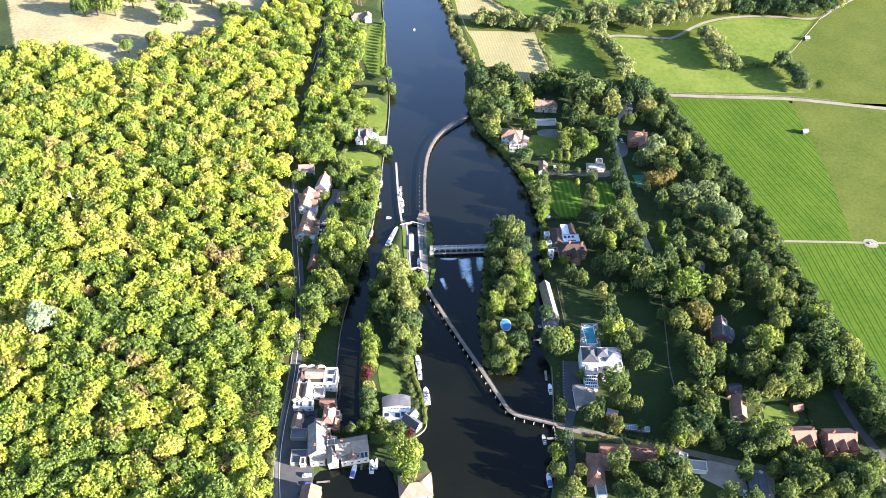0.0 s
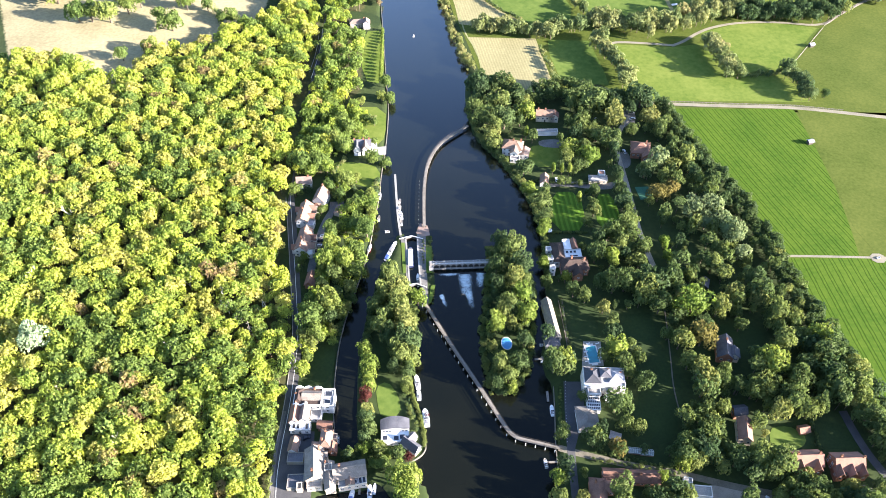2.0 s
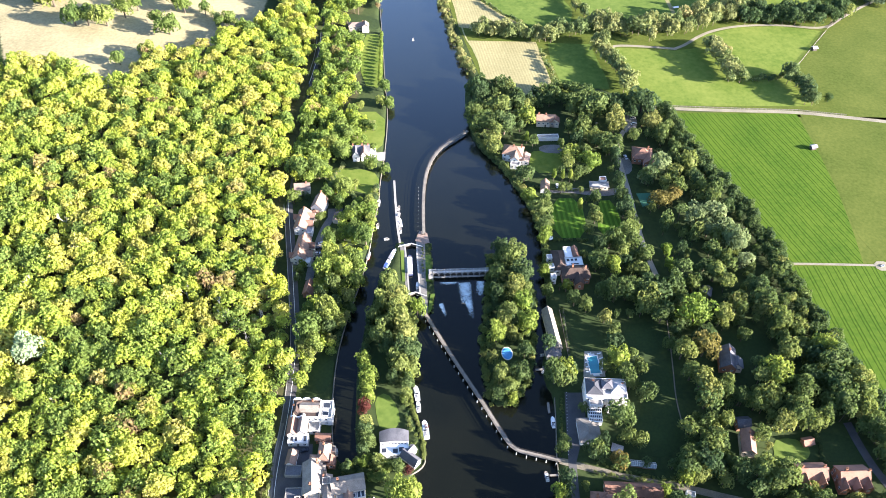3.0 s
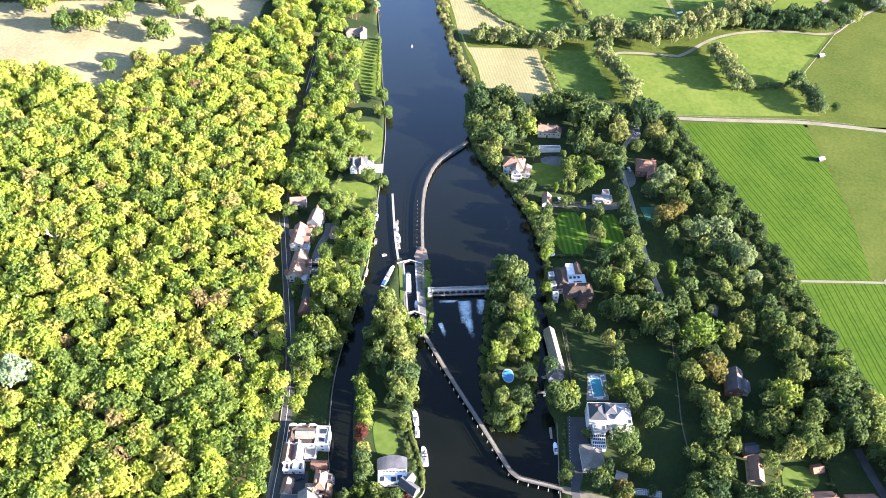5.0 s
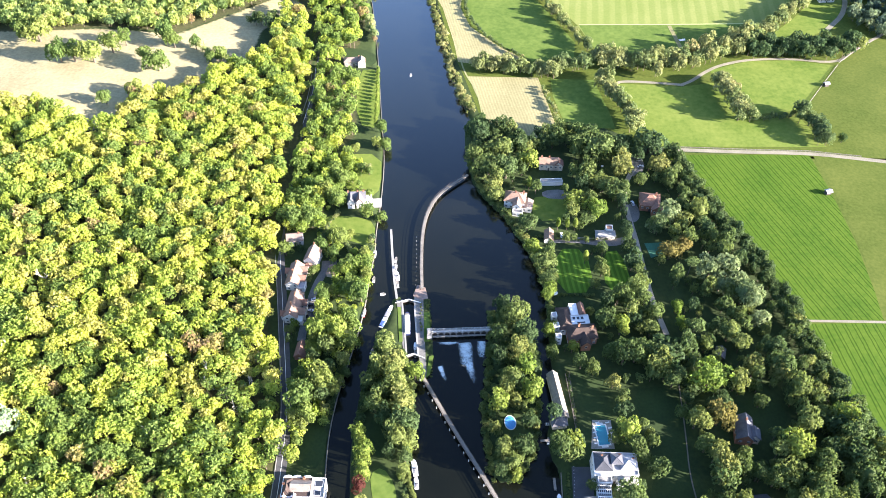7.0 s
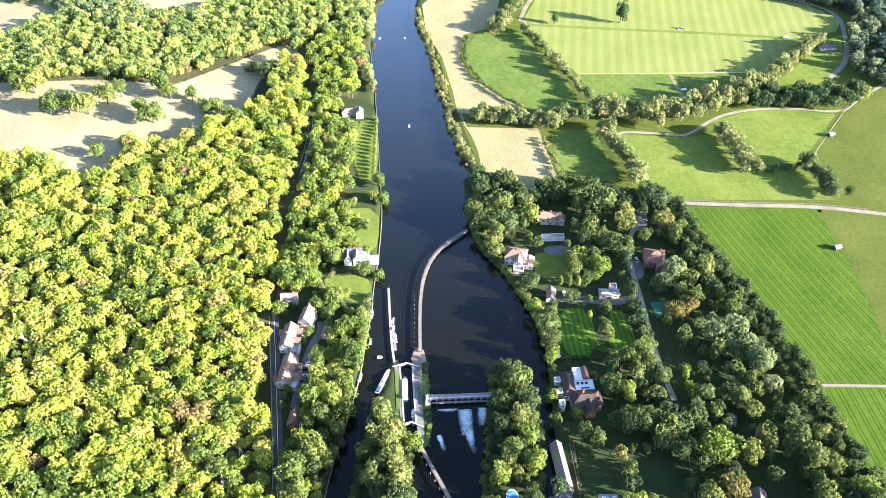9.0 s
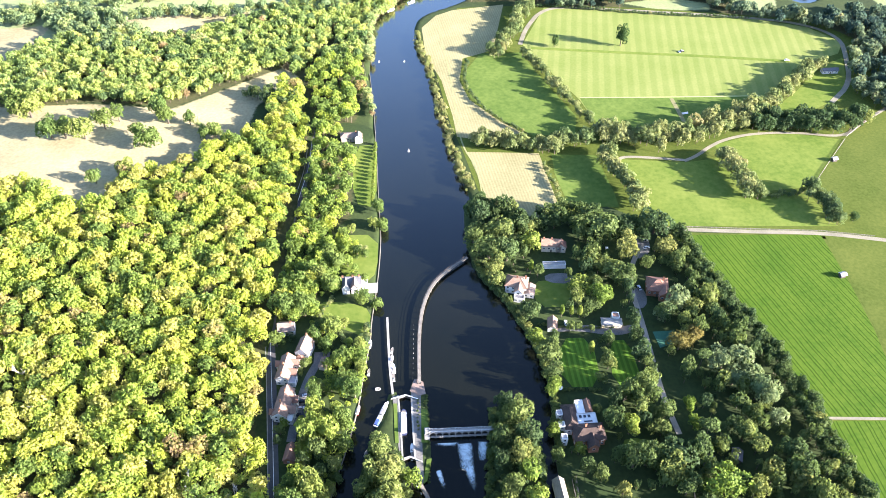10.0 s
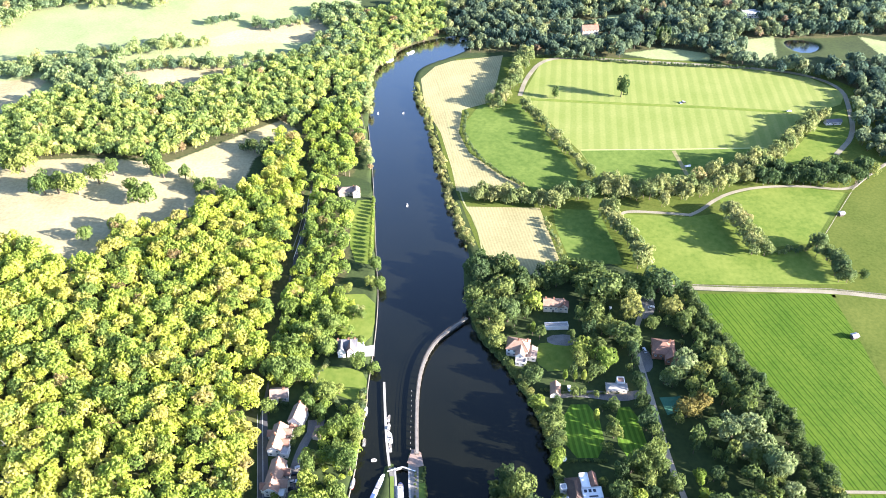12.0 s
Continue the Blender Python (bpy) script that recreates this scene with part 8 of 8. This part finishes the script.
part("pool_cover", bm, noisy("blue_pool_cover", (0.05, 0.22, 0.5), (0.09, 0.32, 0.62), 0.5, 3, 0.5), pool, "bright blue cover")
tagged(pool, "oval pool under a bright blue cover", "pool")


def lounger(x, y, rot):
    root = empty("sun_lounger", x, y, 1.36, rot)
    bm = bmesh.new()
    box(bm, -0.95, 0.35, -0.32, 0.32, 0.3, 0.4)
    part("mattress", bm, M_PAINT, root)
    bm = bmesh.new()
    box(bm, 0, 0.75, -0.32, 0.32, -0.05, 0.05, pose(0.35, 0, 0.36, 0, -35, 0))
    part("backrest", bm, M_PAINT, root)
    for sx in (-0.8, 0.3):
        for sy in (-0.25, 0.25):
            put("leg", shared("leg", lambda b: box(b, -0.03, 0.03, -0.03, 0.03, -0.02, 0.3), M_METAL), root, pose(sx, sy, 0))
    return tagged(root, "white sun lounger beside the pool", "lounger", "sun loungers")


for x, y in [(74.1, 237.7), (73.7, 235.1), (73.7, 232.2), (73.6, 229.3), (81.2, 237.4), (81, 234.4), (80.9, 231.5), (75.6, 240.3), (80.4, 240.3)]:
    lounger(x, y, 10)

# ---- things in the fields ----


def fence(pts, label, gap=3.0):
    root = empty("fence", 0, 0, 0)
    p = [Vector(a) for a in pts]
    post = shared("post", lambda bm: box(bm, -0.08, 0.08, -0.08, 0.08, 0, 1.25), M_DECK)
    for a, b in zip(p, p[1:]):
        d = b - a
        n = max(1, int(d.length / gap))
        for k in range(n):
            c = a + d * k / n
            put("post", post, root, pose(c.x, c.y, 1.2))
        for hgt in (0.5, 0.85, 1.15):
            bm = bmesh.new()
            tube(bm, (a.x, a.y, 1.2 + hgt), (b.x, b.y, 1.2 + hgt), 0.07, None, 4)
            part("rail", bm, M_DECK, root)
    return tagged(root, label, "fence")


fence([(301.9, 546.2), (285.9, 526), (258.8, 491.2)], "pale post and rail fence between pastures")
fence([(343.5, 581.7), (320.9, 564.6), (303.8, 549)], "pale post and rail fence beside the lane")
fence([(151.8, 449), (204.7, 446), (246.9, 444.2), (279.4, 438.9)], "post and rail fence beside the farm track")
(x, y), = [(250.1, 300.7)]
sheet("trough_pad", [(x - 4, y - 3.5), (x + 4, y - 3.5), (x + 4, y + 3.5), (x - 4, y + 3.5)], M_TRACK, z=1.4, label="worn pale ground round a trough", category="pad", rounds=1)
tr = empty("water_trough", x, y, 1.38, 20)
bm = bmesh.new()
for a, b, c, d in ((-1.2, 1.2, -0.5, -0.4), (-1.2, 1.2, 0.4, 0.5), (-1.2, -1.1, -0.4, 0.4), (1.1, 1.2, -0.4, 0.4), (-1.2, 1.2, -0.5, 0.5)):
    box(bm, a, b, c, d, 0 if d - c < 0.9 else 0.0, 0.6 if d - c < 0.9 else 0.1)
part("trough", bm, M_METAL, tr)
tagged(tr, "galvanised cattle trough on worn ground", "trough")
ribbon("pitch_strip", [(185.2, 603.4), (186.5, 586.8), (187.6, 570.1)], 3.2, noisy("worn_pitch", (0.12, 0.12, 0.05), (0.2, 0.18, 0.08), 0.2, 2, 0.9), 1.42, "worn brown cricket strip", "pitch")
(x, y), = [(190.9, 581.8)]
cov = empty("pitch_cover", x, y, 1.36, 15)
bm = bmesh.new()
v = box(bm, -2.4, 2.4, -1.2, 1.2, 0.1, 0.9)
for q in v:
    if q.co.z > 0.5:
        q.co.y *= 0.2
part("cover_sheet", bm, M_PAINT, cov)
tagged(cov, "white wheeled pitch cover on mown grass", "pitch cover")
ribbon("mown_line", [(79.9, 685.8), (157.5, 677.3), (229.2, 670.8), (298.8, 661.6)], 4.0, M_PASTURE, 1.36, "plain mown strip across the sports ground", "path")
ribbon("boundary_line", [(112, 604.9), (184.7, 605.1), (257.8, 606.9)], 1.2, noisy("paled_grass", (0.24, 0.28, 0.1), (0.32, 0.34, 0.14), 0.2, 2, 0.95), 1.4, "pale mown line across the sports ground", "path")
(x, y), = [(211.4, 678.4)]
tr = empty("tractor", x, y, 1.32, 10)
bm = bmesh.new()
box(bm, -0.6, 1.4, -0.4, 0.4, 0.7, 1.3)
box(bm, -1.4, -0.4, -0.6, 0.6, 0.8, 2.2)
part("body", bm, M_COCKPIT, tr)
for sx, sy, r0 in ((-1.0, 0.8, 0.75), (-1.0, -0.8, 0.75), (1.1, 0.6, 0.45), (1.1, -0.6, 0.45)):
    bm = bmesh.new()
    tube(bm, (sx, sy - 0.2, r0), (sx, sy + 0.2, r0), r0, None, 12)
    part("wheel", bm, M_RUBBER, tr)
bm = bmesh.new()
box(bm, -3.6, -1.6, -1.5, 1.5, 0.15, 0.5)
part("mower", bm, M_METAL, tr)
tagged(tr, "small dark grey tractor mowing the sports ground", "tractor")
(x, y), = [(297.3, 662.4)]
car(x, y, 5, CAR_PAINTS[1], "white car parked on mown grass")


# ---- garden things ----
bol = shared("bollard", lambda bm: (tube(bm, (0, 0, 0), (0, 0, 0.55), 0.14, 0.12, 8), tube(bm, (0, 0, 0.55), (0, 0, 0.68), 0.12, 0.03, 8)), M_PAINT)


def bollard_row(pts, n, label, group):
    p = [Vector(a) for a in pts]
    lens = [(b - a).length for a, b in zip(p, p[1:])]
    for k in range(n):
        d = sum(lens) * k / (n - 1)
        i = 0
        while i < len(lens) - 1 and d > lens[i]:
            d -= lens[i]
            i += 1
        c = p[i].lerp(p[i + 1], d / lens[i])
        ob = new("bollard", bol)
        ob.matrix_basis = pose(c.x, c.y, ground_z(c.x, c.y) - 0.02)
        tagged(ob, label, "bollard", group)


bollard_row([(61.5, 217.4), (59.9, 200.7), (58.7, 184.3)], 20, "small white bollard along the drive", "drive bollards")
bollard_row([(85, 150.7), (90.2, 148.6), (96.2, 147), (102.6, 147.6)], 16, "small white post along a garden edge", "garden edge posts")


def greenhouse(x, y, rot, L, W):
    root = empty("greenhouse", x, y, 1.2, rot)
    bm = bmesh.new()
    box(bm, -L / 2, L / 2, -W / 2, W / 2, -0.1, 0.5)
    part("base_wall", bm, M_BRICK, root)
    gl = glassy("greenhouse_glass", (0.22, 0.26, 0.25), 0.08)
    for s in (1, -1):
        bm = bmesh.new()
        v = [bm.verts.new(p) for p in ((-L / 2, s * W / 2, 1.5), (L / 2, s * W / 2, 1.5), (L / 2, 0, 2.4), (-L / 2, 0, 2.4), (-L / 2, s * W / 2, 1.46), (L / 2, s * W / 2, 1.46), (L / 2, 0, 2.36), (-L / 2, 0, 2.36))]
        for f in ((0, 1, 2, 3), (4, 5, 6, 7), (0, 1, 5, 4), (1, 2, 6, 5), (3, 0, 4, 7)):
            bm.faces.new([v[k] for k in f])
        bmesh.ops.recalc_face_normals(bm, faces=bm.faces[:])
        part("roof_glass", bm, gl, root)
        bm = bmesh.new()
        box(bm, -L / 2, L / 2, s * W / 2 - 0.03, s * W / 2 + 0.03, 0.5, 1.48)
        part("side_glass", bm, gl, root)
    n = int(L / 0.9)
    bar = shared("glazing_bar", lambda b: [tube(b, (0, s * W / 2, 1.53), (0, 0, 2.45), 0.05, None, 4) for s in (1, -1)], M_PAINT)
    for k in range(n + 1):
        put("glazing_bar", bar, root, pose(-L / 2 + k * L / n, 0, 0))
    bm = bmesh.new()
    tube(bm, (-L / 2, 0, 2.45), (L / 2, 0, 2.45), 0.07, None, 5)
    for s in (1, -1):
        tube(bm, (-L / 2, s * W / 2, 1.5), (L / 2, s * W / 2, 1.5), 0.06, None, 5)
    part("ridge_frame", bm, M_PAINT, root)
    return tagged(root, "white-framed greenhouse on a low brick base", "greenhouse")


for x, y in [(89.5, 179.5), (94.9, 178.6)]:
    greenhouse(x, y, -6, 6.0, 2.8)
(hx, hy), = [(81.3, 186.5)]
house(hx, hy, -20, 4.5, 3.4, 2.2, 1.2, "gable", wall=M_DARKWOOD, tiles=M_LEAD, label="small garden shed with a pale roof", chimneys=(), windows=False, category="shed", name="shed")


def parasol(x, y):
    root = empty("parasol", x, y, 1.2)
    bm = bmesh.new()
    tube(bm, (0, 0, 0), (0, 0, 2.6), 0.04, None, 6)
    part("pole", bm, M_DECK, root)
    bm = bmesh.new()
    bmesh.ops.create_cone(bm, cap_ends=False, segments=10, radius1=1.7, radius2=0.05, depth=0.7)
    bmesh.ops.translate(bm, vec=(0, 0, 2.5), verts=bm.verts)
    bmesh.ops.solidify(bm, geom=bm.faces[:], thickness=0.03)
    part("canopy", bm, M_PAINT, root)
    bm = bmesh.new()
    tube(bm, (0, 0, -0.02), (0, 0, 0.12), 0.35, 0.3, 12)
    part("base", bm, M_STONE, root)
    return tagged(root, "open white garden parasol on a terrace", "parasol")


for x, y in [(62.9, 320.3), (47.2, 231)]:
    if wet(np.array([x]), np.array([y]))[0] < -0.5:
        parasol(x, y)
belt([(-63.8, 385.6), (-67.8, 376.6), (-71.6, 366.4)], 1.6, 1.5, 0.8, 1.7, "mixed shrubs between two river lawns", (0.3, 0.3), M_FIELDBELT, "garden_shrubs", 1.8)
belt([(-73.6, 369.9), (-62.4, 357), (-59.9, 348.8)], 1.4, 1.4, 0.8, 1.5, "trimmed hedge between two river lawns", (0.2, 0.1), None, "garden_hedge", 1.7)
belt([(-69.5, 440.9), (-59.6, 432.8), (-46.5, 427.4)], 3.0, 1.8, 0.8, 2.0, "flower beds and shrubs on a river lawn", (0.5, 0.4), M_FIELDBELT, "garden_shrubs", 1.7)
belt([(-58, 361.3), (-52.4, 352.9), (-52.8, 340.7), (-43.3, 338.7)], 4.0, 1.6, 0.8, 2.4, "mixed shrubs and small trees in a river garden", (0.35, 0.35), M_FIELDBELT, "garden_shrubs", 1.9)
belt([(-41.3, 354.9), (-41.9, 340.7), (-42.6, 329)], 3.0, 1.6, 0.9, 2.2, "mixed shrubs at the river edge", (0.4, 0.3), M_FIELDBELT, "garden_shrubs", 1.8)
sheet("landing_terrace", [(-43.8, 398.3), (-37.6, 399.2), (-37.4, 390.7), (-43.2, 390.2)], M_CONCRETE, z=1.38, label="pale paved landing terrace by the river", category="terrace")
L_BANK = "overhanging shrubs along the water's edge"
belt([(27.4, 309), (25.6, 290), (24.4, 271), (20.8, 250), (21.4, 228), (24.6, 211)], 2.2, 1.5, 1.2, 2.4, L_BANK, (0.4, 0.25), None, "bank_shrubs", 1.9)
belt([(36, 313.5), (44, 300), (49.2, 283.5), (49.6, 263), (46.4, 238), (41, 217), (33, 211.5)], 2.2, 1.6, 1.2, 2.4, L_BANK, (0.35, 0.25), None, "bank_shrubs", 1.9)
belt([(58.4, 284), (59.2, 306), (58.6, 332), (51.6, 357), (39, 385), (24, 406), (19, 433)], 2.8, 1.7, 1.2, 2.8, L_BANK, (0.4, 0.3), None, "bank_shrubs", 1.9)
belt([(-39.6, 240), (-37.6, 258.7), (-35.2, 275), (-32.4, 292)], 2.4, 1.6, 1.2, 2.6, L_BANK, (0.3, 0.25), None, "bank_shrubs", 1.9)
belt([(-14.6, 262), (-15.2, 244), (-18.6, 229)], 2.0, 1.6, 1.2, 2.4, L_BANK, (0.3, 0.25), None, "bank_shrubs", 1.9)
belt([(-47.4, 290), (-52.4, 266), (-55.6, 243)], 2.4, 1.7, 1.2, 2.4, L_BANK, (0.25, 0.2), None, "bank_shrubs", 1.9)
belt([(-41.2, 365), (-43.4, 345), (-44, 320)], 2.4, 1.7, 1.2, 2.6, L_BANK, (0.4, 0.3), M_FIELDBELT, "bank_shrubs", 1.9)
fence([(-66.5, 659.4), (-62.4, 638.5), (-59.4, 617.9)], "white railing along the river edge", 2.0)
fence([(63.1, 268.1), (63.9, 254.1), (64.8, 234.4)], "garden fence beside the boathouse", 2.5)
belt([(64.2, 270), (65, 253.9), (65.9, 234.3)], 1.0, 1.5, 0.7, 1.2, "clipped garden hedge beside the lawn", (0.25, 0.1), None, "garden_hedge", 1.7)
belt([(58.5, 213.8), (56.8, 197.3), (54.8, 183.3)], 0.9, 1.6, 0.6, 1.1, "low bank shrubs beside the drive", (0.4, 0.2), None, "garden_hedge", 1.7)
belt([(-79.2, 190.5), (-78.6, 172.4), (-77, 152.8), (-75.9, 142.2)], 1.4, 1.8, 1.0, 1.7, "roadside hedge under the wood", (0.7, 0.1), None, "roadside_hedge", 2.0)
belt([(69.7, 175.3), (83.9, 172.4), (96.7, 170.1), (109.5, 168.4)], 1.5, 2.0, 0.8, 1.5, "lane-side hedge", (0.3, 0.2), None, "lane_hedge", 1.8)
belt([(71.7, 180), (87, 175.3), (104.8, 171.3)], 1.5, 2.2, 0.8, 1.5, "lane-side hedge", (0.35, 0.2), None, "lane_hedge", 1.8)
belt([(56.5, 365.1), (78, 361.9), (99.8, 363.1)], 1.2, 1.9, 0.8, 1.4, "garden hedge between two lawns", (0.3, 0.2), None, "garden_hedge", 1.8)
belt([(65.3, 319.9), (85.7, 319.9)], 1.2, 1.7, 0.8, 1.3, "garden hedge between two lawns", (0.3, 0.2), None, "garden_hedge", 1.8)

belt([(176, 194.4), (176.4, 188.5), (175.8, 180.4)], 1.6, 1.4, 0.9, 1.6, "dark hedge between two garden lawns", (0.2, 0.15), None, "garden_hedge", 1.9)
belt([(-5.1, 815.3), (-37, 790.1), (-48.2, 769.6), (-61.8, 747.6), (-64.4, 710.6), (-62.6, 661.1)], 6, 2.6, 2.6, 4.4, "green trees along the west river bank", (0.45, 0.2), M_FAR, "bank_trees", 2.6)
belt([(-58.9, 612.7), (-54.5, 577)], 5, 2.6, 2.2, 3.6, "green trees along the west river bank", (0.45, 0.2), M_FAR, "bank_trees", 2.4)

# ---- bare trees standing in the wood ----
M_PALEBARK = noisy("pale_dead_wood", (0.4, 0.36, 0.3), (0.6, 0.55, 0.48), 0.5, 5, 0.9)


def bare_tree_mesh(seed):
    g = random.Random(seed)
    bm = bmesh.new()

    def limb(a, d, length, r, depth):
        b = a + d * length
        tube(bm, a, b, r, r * 0.6, 5)
        if depth == 0:
            return
        for _ in range(3 if depth > 1 else 4):
            n = (d + Vector((g.uniform(-1, 1), g.uniform(-1, 1), g.uniform(-0.2, 0.6))) * 0.75).normalized()
            limb(a.lerp(b, g.uniform(0.6, 1.0)), n, length * g.uniform(0.5, 0.75), r * 0.55, depth - 1)

    limb(Vector((0, 0, -0.3)), Vector((0, 0, 1)), 6.0, 0.24, 3)
    me = bpy.data.meshes.new("bare_tree")
    bm.to_mesh(me)
    bm.free()
    me.materials.append(M_PALEBARK)
    return me


BARE = [bare_tree_mesh(70 + k) for k in range(3)]
for k, (x, y) in enumerate([(-192.6, 338.7), (-201, 299.5), (-113.8, 258.2), (-217.4, 322.7), (-106, 252.8), (-98.6, 243.9), (-137.1, 273.3), (-218.8, 273.1), (-184.1, 204.5), (-147.8, 213.8), (-147, 178.5), (-135.5, 230.1), (-95.2, 258.3), (-117.4, 265.7)]):
    ob = new("bare_tree", BARE[k % 3])
    ob.matrix_basis = pose(x, y, ground_z(x, y), 0, 0, k * 67) @ Matrix.Diagonal((1, 1, 0.9 + 0.08 * (k % 4), 1))
    tagged(ob, "pale bare tree standing in the wood", "tree", "bare wood trees")
